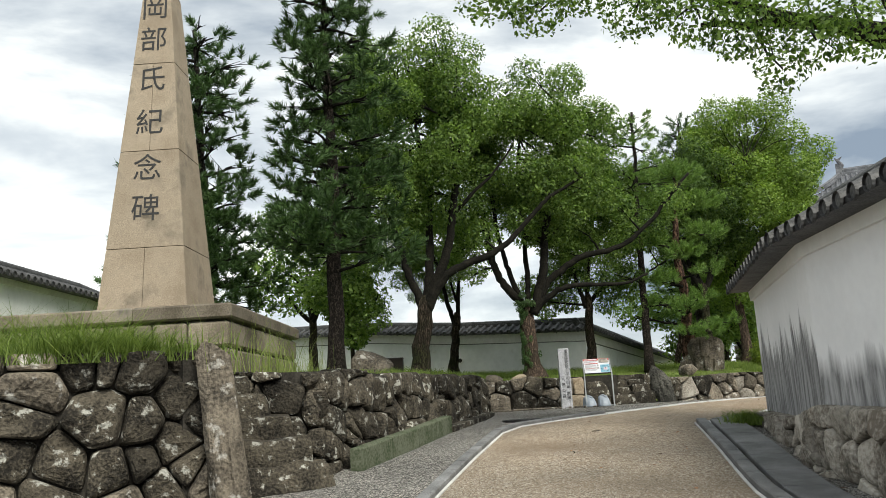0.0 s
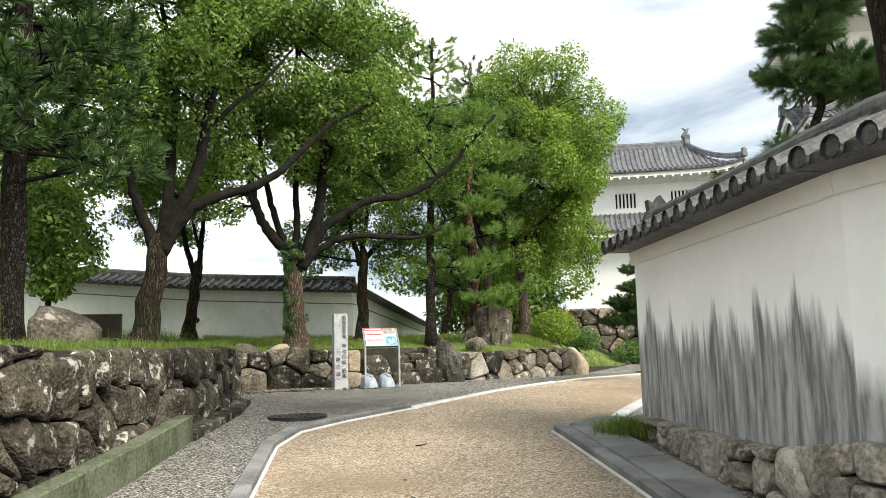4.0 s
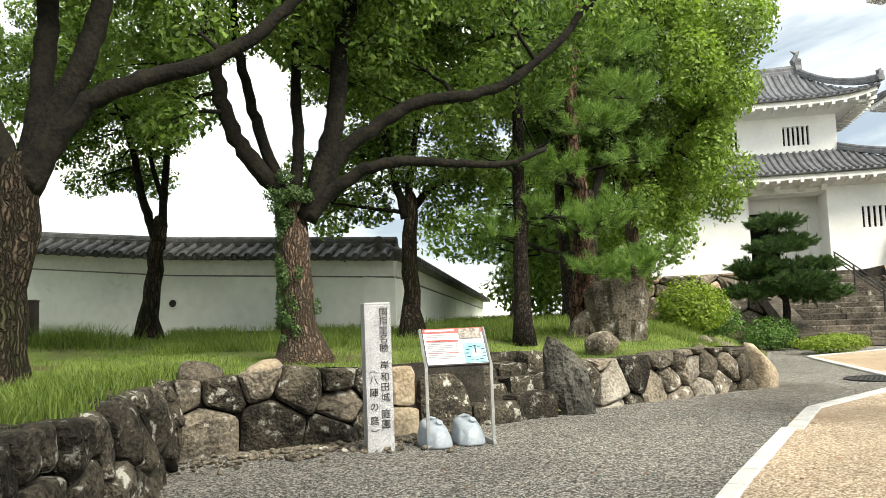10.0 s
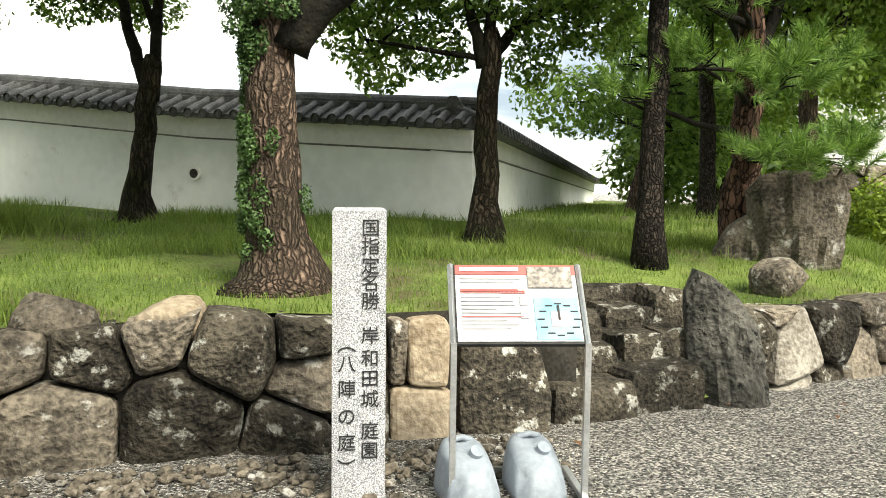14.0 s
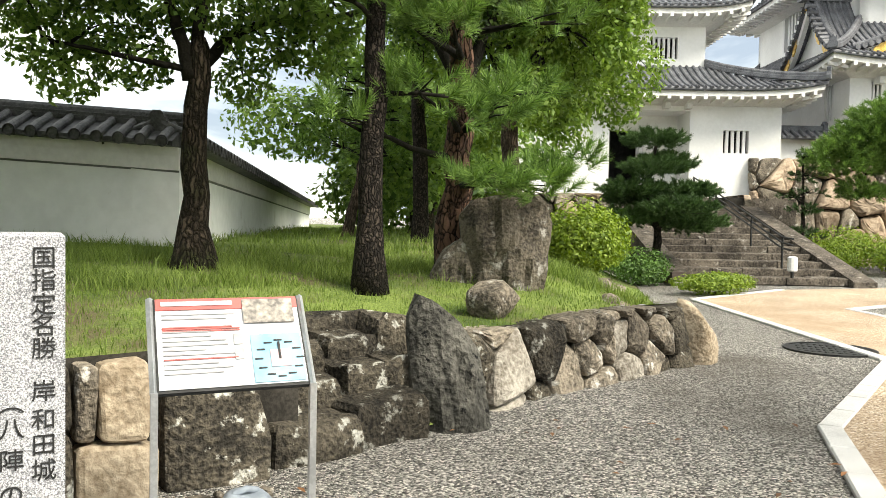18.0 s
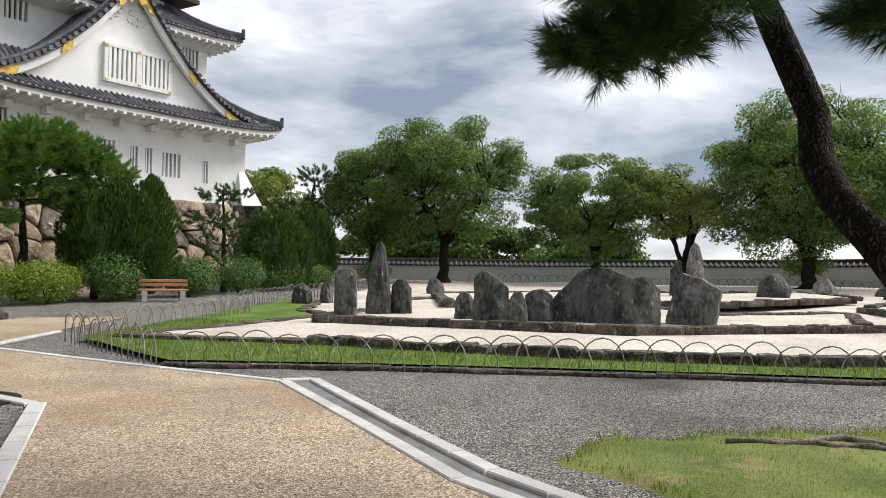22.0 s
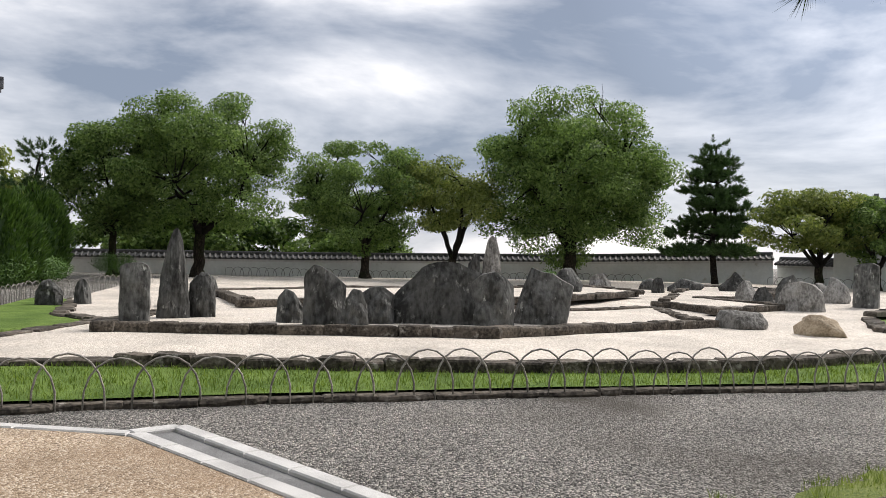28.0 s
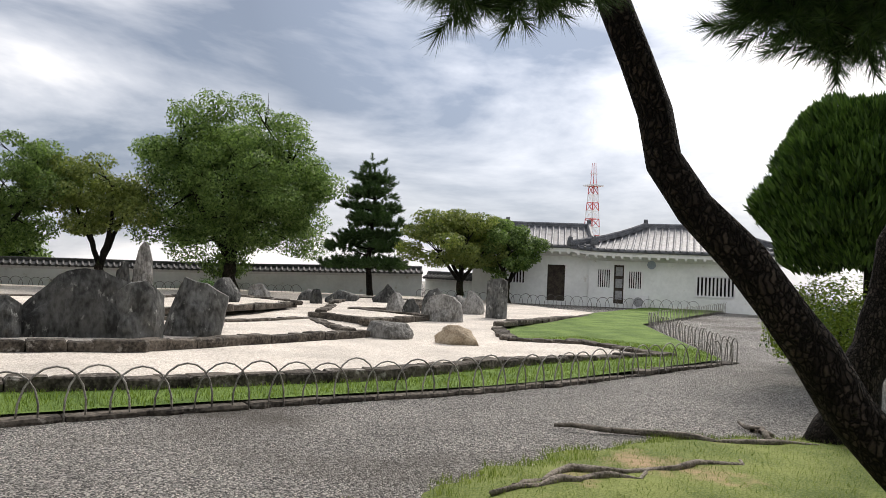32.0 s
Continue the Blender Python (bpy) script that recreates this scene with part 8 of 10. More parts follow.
def guardhouse():
    t = thing("guardhouse", "low white plastered guardhouse with hipped grey tiled roofs", "building", "", (34, -13, 1.3))
    A = frame_of((39.6, -7.2, 0), (-0.70, -0.714))
    V, F = holed_wall(6.3, 1.1, 4.1, 0.3, [(2.0, 2.35, 2.7, 3.2), (3.9, 1.5, 4.8, 3.35)])
    part("wall", moved(V, A), F, PLASTER_OLD, t)
    barred_window(t, A, 2.0, 2.35, 2.7, 3.2, 4)
    part("door", moved(boxes([(3.9, 0.2, 1.5, 4.8, 0.25, 3.35)])[0], A), boxes([(0, 0, 0, 1, 1, 1)])[1], WOOD_DARK, t, "dark timber door")
    part("back_walls", moved(boxes([(0, 4.2, 1.1, 5.6, 4.5, 4.1), (0, 0.3, 1.1, 0.3, 4.2, 4.1)])[0], A), boxes([(0, 0, 0, 1, 1, 1)] * 2)[1], PLASTER_OLD, t)
    skirt_roof(t, A, (-1.0, -0.8, 6.2, 5.3), (1.6, 2.2, 6.0, 2.4), 4.3, 5.45, 0.1, 0.1, (0, 0, 5.6, 4.5), 0.33, sides="fbl")
    B = frame_of((35.3, -11.4, 0), (-0.80, -0.6))
    V, F = holed_wall(8.6, 1.1, 3.95, 0.3, [(0.45, 2.3, 1.05, 3.2), (1.25, 1.5, 1.75, 3.45), (2.0, 2.3, 2.6, 3.15), (5.3, 2.1, 7.0, 3.0)])
    part("wing_wall", moved(V, B), F, PLASTER_OLD, t)
    barred_window(t, B, 0.45, 2.3, 1.05, 3.2, 5)
    barred_window(t, B, 2.0, 2.3, 2.6, 3.15, 5)
    barred_window(t, B, 5.3, 2.1, 7.0, 3.0, 9, 0.08)
    d = part("wing_door", moved(boxes([(1.25, 0.18, 1.5, 1.75, 0.22, 3.45)])[0], B), boxes([(0, 0, 0, 1, 1, 1)])[1], WOOD_DARK, t, "narrow dark door with panes")
    for z in (1.7, 2.3, 2.9):
        part("door_pane", moved(boxes([(1.33, 0.165, z, 1.67, 0.178, z + 0.45)])[0], B), boxes([(0, 0, 0, 1, 1, 1)])[1], GREY_PRINT, d)
    part("wing_side_walls", moved(boxes([(0, 0.3, 1.1, 0.3, 5.5, 3.95), (8.3, 0.3, 1.1, 8.6, 5.5, 3.95), (0, 5.2, 1.1, 8.6, 5.5, 3.95)])[0], B), boxes([(0, 0, 0, 1, 1, 1)] * 3)[1], PLASTER_OLD, t)
    skirt_roof(t, B, (-0.9, -0.9, 9.5, 6.4), (2.6, 2.65, 6.4, 2.85), 4.15, 5.55, 0.15, 0.12, (0, 0, 8.6, 5.5), 0.33)
    ridge(t, [w3(B, 2.6, 2.75, 5.5), w3(B, 6.4, 2.75, 5.5)], 0.3, 0.35)
    ridge(t, [w3(A, 1.6, 2.3, 5.4), w3(A, 6.0, 2.3, 5.4)], 0.3, 0.35)
    sp = part("loudspeaker", moved(tube([(3.1, -0.3, 3.5), (3.1, -0.05, 3.55)], [0.22, 0.08], 10)[0], B), tube([(0, 0, 0), (0, 1, 0)], [1, 1], 10)[1], PLASTIC, t)
    ac = thing("air_conditioner", "white outdoor air conditioner unit by the guardhouse wall", "air conditioner", "", tuple(B @ Vector((2.6, -0.4, 1.3))))
    part("case", moved(boxes([(2.25, -0.45, 1.3, 3.0, -0.12, 1.95)])[0], B), boxes([(0, 0, 0, 1, 1, 1)])[1], WHITE, ac)
    V, F = tube([(2.52, -0.46, 1.63), (2.52, -0.452, 1.63)], [0.24, 0.24], 16)
    part("fan_grille", moved(V, B), F, GREY_PRINT, ac)


guardhouse()


def mast():
    t = thing("radio_mast", "distant red and white steel lattice radio mast", "mast", "", (281, -271.5, 0))
    cx, cy = 281.0, -271.5
    levels = np.linspace(0, 52, 14)
    lst = {0: [], 1: []}

    def w(z):
        return 4.2 - 2.7 * z / 52
    for i, (a, b) in enumerate(zip(levels, levels[1:])):
        c = i % 2
        for k in range(4):
            s = [(-1, -1), (1, -1), (1, 1), (-1, 1)]
            p, q = s[k], s[(k + 1) % 4]
            wa, wb = w(a), w(b)
            lst[c].append(tube([(cx + p[0] * wa, cy + p[1] * wa, a), (cx + p[0] * wb, cy + p[1] * wb, b)], [0.28, 0.28], 4))
            lst[c].append(tube([(cx + p[0] * wa, cy + p[1] * wa, a), (cx + q[0] * wb, cy + q[1] * wb, b)], [0.14, 0.14], 4))
            lst[c].append(tube([(cx + q[0] * wa, cy + q[1] * wa, a), (cx + p[0] * wb, cy + p[1] * wb, b)], [0.14, 0.14], 4))
            lst[c].append(tube([(cx + p[0] * wb, cy + p[1] * wb, b), (cx + q[0] * wb, cy + q[1] * wb, b)], [0.14, 0.14], 4))
    part("red_sections", *joinm(lst[0]), TOWER_RED, t, "red steel lattice")
    part("white_sections", *joinm(lst[1]), WHITE, t, "white steel lattice")
    part("platform", *boxes([(cx - 3.6, cy - 3.6, 52.0, cx + 3.6, cy + 3.6, 52.6), (cx - 1.2, cy - 1.2, 58.0, cx + 1.2, cy + 1.2, 58.4)]), WHITE, t)
    part("top_pole", *joinm([tube([(cx + a, cy + b, 52), (cx + a * 0.6, cy + b * 0.6, 63.5)], [0.2, 0.16], 4) for a in (-1, 1) for b in (-1, 1)]), TOWER_RED, t)


mast()


def bench():
    t = thing("park_bench", "bench with orange wooden slats on stone legs", "bench", "", (28.1, 28.75, 0.76))
    m = frame_of((27.75, 29.4, 0.76), (0.46, -0.89))
    for x in (0.15, 1.3):
        V, F = bev_box(0.16, 0.42, 0.36, 0.02)
        part("leg", moved(V, m @ pose(x, 0.2, 0)), F, GRANITE, t)
    for k in range(3):
        part("slat", moved(bev_box(1.5, 0.12, 0.06, 0.01)[0], m @ pose(0.72, 0.06 + k * 0.14, 0.36)), bev_box(1, 1, 1)[1], ORANGE_WOOD, t)
    for k in range(2):
        part("back_slat", moved(bev_box(1.5, 0.04, 0.09, 0.01)[0], m @ pose(0.72, 0.46, 0.5 + k * 0.13)), bev_box(1, 1, 1)[1], ORANGE_WOOD, t)


bench()
TURF_POLY = [(6.7, 13.7), (9.05, 16.4), (9.9, 17.05), (10.5, 17.0), (11.05, 16.4), (11.35, 15.7), (11.65, 14.8), (11.9, 13.6), (11.98, 12.1), (11.2, 10.9), (10.2, 9.8), (8.0, 8.3), (6.0, 8.8), (5.8, 12.5)]


def turf_rise(x, y):
    """How far the turf stands above the gravel: it thins out raggedly towards its edge."""
    d = min(((Vector((x, y)) - Vector(a)) - (Vector(b) - Vector(a)) * min(1.0, max(0.0, (Vector((x, y)) - Vector(a)).dot(Vector(b) - Vector(a)) / (Vector(b) - Vector(a)).length_squared))).length for a, b in zip(TURF_POLY, TURF_POLY[1:] + TURF_POLY[:1]))
    return min(0.035, (d - 0.30 + 0.30 * noise.noise(Vector((x * 2.6, y * 2.6, 0))) + 0.12 * noise.noise(Vector((x * 8, y * 8, 0)))) * 0.14)


sheet("turf_patch", TURF_POLY, 0.14, lambda x, y: ground(x, y) + turf_rise(x, y) + 0.008 * noise.noise(Vector((x * 5, y * 5, 0))), TURF_DRY, "thin mossy turf with bare earth under the pine")

# ---- trees on the bank ----


def bz(x, y):
    return bank(x, y) - 0.03


broad_tree("camphor_tree", "broadleaf tree with peeling pale bark and spreading dark limbs", (2.30, 21.7, bz(2.30, 21.7)), ((2.7, 22.3, 7.5), (3.1, 2.7, 3.1)), 1.95, 0.22, 80000, 0.086, LEAF, BARK_PALE, 101, (-0.02, 0.05), 120, None, "trees on the bank", spread=0.17, extra=[(4.6, 22.6, 4.9, 0.6), (5.3, 22.6, 5.3, 0.6), (3.7, 22.7, 4.9, 0.5), (1.0, 22.3, 4.7, 0.5), (0.5, 22.3, 5.1, 0.6), (5.9, 22.4, 5.6, 0.6), (6.4, 22.0, 6.1, 0.6), (3.2, 22.9, 5.2, 0.5), (4.9, 21.5, 5.9, 0.5), (0.9, 21.4, 4.3, 0.35)], boughs=[
    (0.125, 0.045, [(2.22, 21.75, 3.25), (2.08, 21.75, 3.58), (1.74, 21.78, 3.95), (1.49, 21.85, 4.42), (1.38, 21.95, 4.97), (1.33, 22.0, 5.5), (1.2, 22.2, 6.6), (0.7, 22.3, 7.8)]),
    (0.085, 0.03, [(2.2, 21.8, 3.35), (2.1, 21.85, 3.7), (1.91, 21.9, 4.16), (1.76, 22.0, 4.8), (1.62, 22.1, 5.6), (1.5, 22.4, 7.2), (1.7, 22.5, 8.6)]),
    (0.085, 0.03, [(2.28, 21.85, 3.4), (2.36, 21.95, 4.16), (2.33, 22.1, 4.86), (2.38, 22.2, 5.6), (2.3, 22.5, 7.4), (2.6, 22.7, 9.0)]),
    (0.145, 0.05, [(2.38, 21.7, 3.2), (2.52, 21.65, 3.55), (2.68, 21.6, 4.03), (2.8, 21.55, 4.66), (2.86, 21.5, 5.38), (3.1, 21.4, 6.2), (3.5, 21.4, 7.4), (3.6, 21.6, 8.6)]),
    (0.115, 0.035, [(2.45, 21.7, 3.3), (2.62, 21.7, 3.65), (2.89, 21.7, 4.08), (3.32, 21.7, 4.38), (3.8, 21.7, 4.68), (4.51, 21.72, 4.77), (5.05, 21.75, 4.95), (5.75, 21.75, 5.51), (6.31, 21.75, 6.16), (6.9, 21.8, 6.8)]),
    (0.10, 0.03, [(2.42, 21.65, 3.2), (2.62, 21.6, 3.47), (3.09, 21.5, 3.78), (3.52, 21.45, 3.88), (4.24, 21.5, 3.84), (5.0, 21.6, 3.87), (5.5, 21.7, 4.1)])])
broad_tree("camphor_tree", "broadleaf tree with a leaning forked trunk", (-0.62, 20.2, bz(-0.62, 20.2)), ((-0.6, 20.6, 8.0), (2.9, 2.8, 3.2)), 2.05, 0.24, 80000, 0.086, LEAF, BARK, 102, (0.28, 0.05), 120, None, "trees on the bank", spread=0.17, extra=[(2.2, 20.9, 5.6, 0.5), (2.9, 20.7, 6.2, 0.55), (3.6, 20.4, 6.7, 0.5), (1.2, 20.9, 5.2, 0.5), (-2.2, 20.4, 5.2, 0.6), (-1.7, 20.6, 4.7, 0.45)], boughs=[
    (0.12, 0.04, [(-0.42, 20.25, 3.3), (-0.5, 20.25, 3.7), (-0.72, 20.3, 4.1), (-0.88, 20.3, 4.78), (-1.04, 20.35, 5.39), (-1.5, 20.5, 6.8), (-2.0, 20.6, 8.0)]),
    (0.14, 0.045, [(-0.34, 20.3, 3.35), (-0.25, 20.35, 3.9), (-0.19, 20.4, 4.68), (-0.17, 20.5, 5.47), (-0.1, 20.6, 6.4), (-0.4, 20.9, 8.4)]),
    (0.15, 0.045, [(-0.32, 20.2, 3.35), (-0.12, 20.2, 3.85), (0.17, 20.2, 4.47), (0.38, 20.15, 5.13), (0.47, 20.1, 5.87), (0.62, 20.1, 6.6), (0.9, 20.3, 8.3)]),
    (0.06, 0.02, [(0.42, 20.15, 5.6), (0.99, 20.1, 6.18), (1.5, 20.1, 6.6), (2.1, 20.2, 7.4)]),
    (0.13, 0.03, [(-0.3, 20.2, 3.3), (-0.06, 20.2, 3.8), (0.29, 20.2, 4.22), (0.8, 20.2, 4.43), (1.33, 20.22, 4.57), (1.79, 20.25, 4.88), (2.35, 20.25, 5.43), (2.85, 20.25, 5.96), (3.37, 20.25, 6.24), (3.9, 20.3, 6.55)])])
broad_tree("young_tree", "slender broadleaf tree with a leaning mossy trunk", (0.06, 26.4, bz(0.06, 26.4)), ((-0.4, 26.6, 6.1), (2.3, 2.2, 1.9)), 2.0, 0.16, 42000, 0.075, LEAF, BARK, 103, (0.24, 0.0), 70, None, "trees on the bank", spread=0.19, boughs=[(0.09, 0.03, [(0.30, 26.4, 3.3), (0.12, 26.4, 3.85), (0.01, 26.4, 4.2), (-0.1, 26.5, 4.9), (-0.3, 26.5, 5.64), (-0.9, 26.6, 6.8)]), (0.085, 0.03, [(0.31, 26.4, 3.3), (0.36, 26.4, 3.9), (0.38, 26.4, 4.48), (0.5, 26.4, 5.5), (0.78, 26.5, 7.1)]), (0.05, 0.02, [(0.36, 26.4, 4.1), (0.15, 26.3, 4.87), (0.3, 26.2, 6.2)])])
broad_tree("slim_tree", "slim broadleaf tree with a straight furrowed trunk", (4.3, 24.9, bz(4.3, 24.9)), ((4.7, 25.4, 6.7), (2.5, 2.4, 2.3)), 2.3, 0.15, 66000, 0.085, LEAF, BARK, 104, (0.05, 0.0), 80, None, "trees on the bank", spread=0.19, boughs=[(0.075, 0.03, [(4.26, 24.9, 3.6), (4.18, 24.9, 4.0), (4.02, 24.9, 4.46), (3.9, 25.0, 5.6), (3.7, 25.2, 7.0)]), (0.07, 0.03, [(4.3, 24.9, 3.6), (4.36, 24.9, 4.33), (4.7, 25.0, 6.0), (4.9, 25.2, 7.6)]), (0.07, 0.025, [(4.3, 24.9, 3.65), (4.69, 24.85, 4.12), (5.08, 24.85, 4.29), (5.92, 24.8, 4.42), (6.8, 24.8, 4.9)]), (0.04, 0.015, [(4.25, 24.9, 3.7), (3.6, 25.1, 3.82), (2.9, 25.5, 3.98)])], extra=[(2.9, 25.72, 4.08, 0.5), (3.4, 25.7, 4.25, 0.5), (3.13, 25.72, 3.69, 0.4), (3.75, 25.47, 3.87, 0.45), (4.04, 25.13, 4.45, 0.5), (4.62, 24.83, 4.42, 0.5), (4.96, 24.75, 4.09, 0.45), (5.13, 24.4, 4.49, 0.5), (5.48, 24.61, 4.03, 0.45), (3.42, 25.2, 4.63, 0.5), (2.74, 25.43, 4.43, 0.5), (4.93, 25.48, 3.72, 0.35), (5.56, 24.27, 4.36, 0.5)])
broad_tree("light_tree", "tall bright green broadleaf tree with a dense crown", (9.9, 27.6, bz(9.9, 27.6)), ((10.7, 28.4, 7.3), (3.2, 3.0, 4.3)), 3.0, 0.16, 130000, 0.095, LEAF_LIGHT, BARK_PALE, 105, (-0.1, 0.3), 130, None, "trees on the bank", 0.3, 0.18)
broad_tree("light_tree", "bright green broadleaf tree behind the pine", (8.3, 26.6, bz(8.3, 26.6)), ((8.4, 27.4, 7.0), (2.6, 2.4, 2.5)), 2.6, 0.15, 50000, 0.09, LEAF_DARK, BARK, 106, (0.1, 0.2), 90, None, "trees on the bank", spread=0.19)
broad_tree("background_tree", "dark broadleaf tree in the shade of the bank", (11.2, 34.5, bz(11.2, 34.5)), ((10.8, 34.5, 4.6), (3.4, 3.2, 2.6)), 1.6, 0.18, 15000, 0.17, LEAF, BARK, 107, (0, 0), 24, None, "trees on the bank")
broad_tree("background_tree", "dark broadleaf tree by the end of the wall", (13.4, 38.5, 1.2), ((13.4, 38.5, 4.2), (3.2, 3.2, 3.0)), 1.4, 0.18, 12000, 0.2, LEAF, BARK, 108, (0, 0), 22, None, "trees on the bank")
broad_tree("sapling", "small leafy sapling in front of the wall", (-2.5, 22.3, bz(-2.5, 22.3)), ((-2.5, 22.3, 3.9), (1.5, 1.4, 1.5)), 1.3, 0.07, 7000, 0.12, LEAF, BARK, 109, (0, 0), 14, None, "trees on the bank")
broad_tree("background_tree", "leafy tree behind the boundary wall", (-4.5, 27.0, bz(-4.5, 27.0)), ((-4.3, 27.0, 6.2), (2.6, 2.5, 2.4)), 2.2, 0.16, 13000, 0.14, LEAF, BARK, 110, (0, 0), 22, None, "trees on the bank")
# the tree over the slope, whose lower twigs hang above the path
broad_tree("overhanging_tree", "broadleaf tree behind the slope wall with drooping leafy twigs", (7.25, 10.8, 0.7), ((5.6, 10.2, 9.0), (3.4, 2.9, 2.3)), 5.2, 0.26, 42000, 0.072, LEAF, BARK, 111, (-0.25, 0.1), 60, [(2.9, 10.4, 6.7), (4.2, 9.0, 7.6), (6.0, 11.5, 8.5), (7.5, 10.2, 8.0), (4.4, 11.6, 6.3)], "", spread=0.18, extra=[(1.2, 10.4, 6.35, 0.42), (1.6, 10.3, 6.3, 0.4), (1.9, 10.3, 6.05, 0.42), (2.5, 10.2, 6.2, 0.35), (3.1, 10.1, 5.85, 0.45), (3.45, 10.0, 5.95, 0.38), (3.85, 9.9, 5.6, 0.45), (4.25, 9.75, 5.3, 0.42), (4.65, 9.6, 4.75, 0.36), (4.6, 9.6, 5.4, 0.45), (5.0, 9.4, 5.0, 0.42), (5.45, 9.2, 5.0, 0.45), (5.25, 9.3, 5.35, 0.45), (2.2, 10.4, 6.6, 0.5), (3.3, 10.2, 6.5, 0.5), (4.3, 9.9, 6.0, 0.5)])


def tiers(cx, cy, z0, z1, r0, r1, n, seed, thick=0.28, per=3, pad=0.52):
    """Needle pads in tiers round a stem."""
    rnd = random.Random(seed)
    out = []
    for i in range(n):
        k = i / max(1, n - 1)
        z, r = z0 + (z1 - z0) * k, r0 + (r1 - r0) * k
        for j in range(per if i < n - 1 else 1):
            a = 2 * math.pi * (j / per) + rnd.uniform(0, 2)
            q = r * rnd.uniform(0.45, 0.8) * (i < n - 1)
            out.append((cx + math.cos(a) * q, cy + math.sin(a) * q, z + rnd.uniform(-0.2, 0.2), r * pad * rnd.uniform(0.8, 1.2) + 0.1, thick * rnd.uniform(0.8, 1.3)))
    return out


pine_tree("tall_pine", "tall black pine with dark needle pads on the bank", (-1.86, 15.8, bz(-1.86, 15.8)), [(-1.86, 15.8, 1.45), (-1.8, 15.8, 5.0), (-1.95, 15.9, 10.5)], 0.17, tiers(-1.86, 15.85, 3.9, 10.4, 1.6, 0.9, 14, 1, 0.22, 6, 0.32), 5000, 0.17, NEEDLE_DARK, 121, "pines on the bank", 14, 0.022)
pine_tree("tall_pine", "tall black pine behind the obelisk", (-5.8, 19.4, 1.6), [(-5.8, 19.4, 1.5), (-5.6, 19.4, 6.0), (-5.9, 19.5, 10.8)], 0.19, tiers(-5.7, 19.4, 3.6, 10.8, 2.0, 1.1, 13, 2, 0.24, 6, 0.32), 5000, 0.19, NEEDLE_DARK, 122, "pines on the bank", 13, 0.028)
pine_tree("bank_pine", "dark pine stem rising straight from the grass", (5.65, 23.3, bz(5.65, 23.3)), [(5.65, 23.3, 1.5), (5.7, 23.3, 5.0), (5.9, 23.4, 9.2)], 0.125, tiers(5.8, 23.4, 6.2, 9.2, 1.3, 0.8, 6, 3, 0.3, 3) + [(6.3, 23.0, 3.35, 0.45, 0.28), (5.2, 23.0, 4.2, 0.5, 0.25)], 1700, 0.14, NEEDLE, 123, "pines on the bank")
pine_tree("boulder_pine", "red-barked pine with bright needle tufts beside the boulder", (7.05, 24.4, bz(7.05, 24.4)), [(7.05, 24.4, 1.45), (7.1, 24.35, 2.7), (7.1, 24.3, 3.84), (7.0, 24.3, 5.3), (7.2, 24.3, 7.4)], 0.19, [(6.1, 23.2, 3.40, 0.30, 0.15), (6.89, 23.2, 3.28, 0.33, 0.16), (7.6, 23.2, 4.25, 0.36, 0.17), (6.76, 23.1, 2.58, 0.33, 0.14), (7.35, 23.1, 2.52, 0.30, 0.14), (5.86, 23.3, 4.15, 0.33, 0.16), (6.92, 23.2, 4.82, 0.42, 0.18), (5.35, 23.3, 3.10, 0.26, 0.12), (7.9, 23.4, 2.82, 0.30, 0.14), (6.43, 23.2, 4.05, 0.32, 0.15), (7.35, 23.4, 3.52, 0.32, 0.15), (6.0, 23.8, 5.3, 0.5, 0.2), (7.8, 24.0, 5.5, 0.55, 0.22), (7.2, 24.2, 7.3, 0.7, 0.3), (6.4, 24.3, 6.4, 0.6, 0.25), (7.9, 24.4, 6.5, 0.6, 0.25)], 4600, 0.15, NEEDLE, 124, "pines on the bank", 22, 0.007, BARK_RED, 0.75)
pine_tree("leaning_pine", "leaning pale-barked pine near the end of the wall", (8.6, 32.6, bz(8.6, 32.6)), [(8.6, 32.6, 1.4), (9.0, 32.6, 3.2), (9.3, 32.7, 5.4)], 0.14, tiers(9.0, 32.5, 3.7, 5.6, 1.8, 1.0, 4, 5, 0.3, 4), 1200, 0.17, NEEDLE, 125, "pines on the bank", 12, 0.02, BARK_PALE)
pine_tree("bank_pine", "tall pine rising behind the broadleaf crowns", (8.9, 29.3, bz(8.9, 29.3)), [(8.9, 29.3, 1.4), (8.8, 29.3, 6.0), (8.9, 29.4, 10.6)], 0.15, tiers(8.9, 29.3, 7.8, 10.8, 1.4, 0.8, 6, 6, 0.35, 3), 1300, 0.17, NEEDLE_DARK, 126, "pines on the bank", 12, 0.018)
pine_tree("gate_pine", "trained black pine in layered pads beside the stairs", (16.6, 32.0, 0.75), [(16.6, 32.0, 0.6), (16.7, 32.0, 1.9), (16.3, 32.0, 3.0), (16.6, 32.0, 4.4)], 0.13, [(15.7, 32.2, 2.3, 0.81, 0.19), (17.5, 31.8, 2.2, 0.94, 0.19), (16.6, 31.2, 2.55, 0.88, 0.19), (15.8, 32.0, 3.0, 0.75, 0.19), (17.4, 32.0, 3.0, 0.88, 0.19), (16.8, 32.8, 2.8, 0.88, 0.19), (16.2, 31.7, 3.5, 0.75, 0.19), (17.0, 32.2, 3.7, 0.75, 0.19), (16.5, 32.0, 4.25, 0.75, 0.19)], 16000, 0.11, NEEDLE_DARK, 127, "", 12, 0.014)
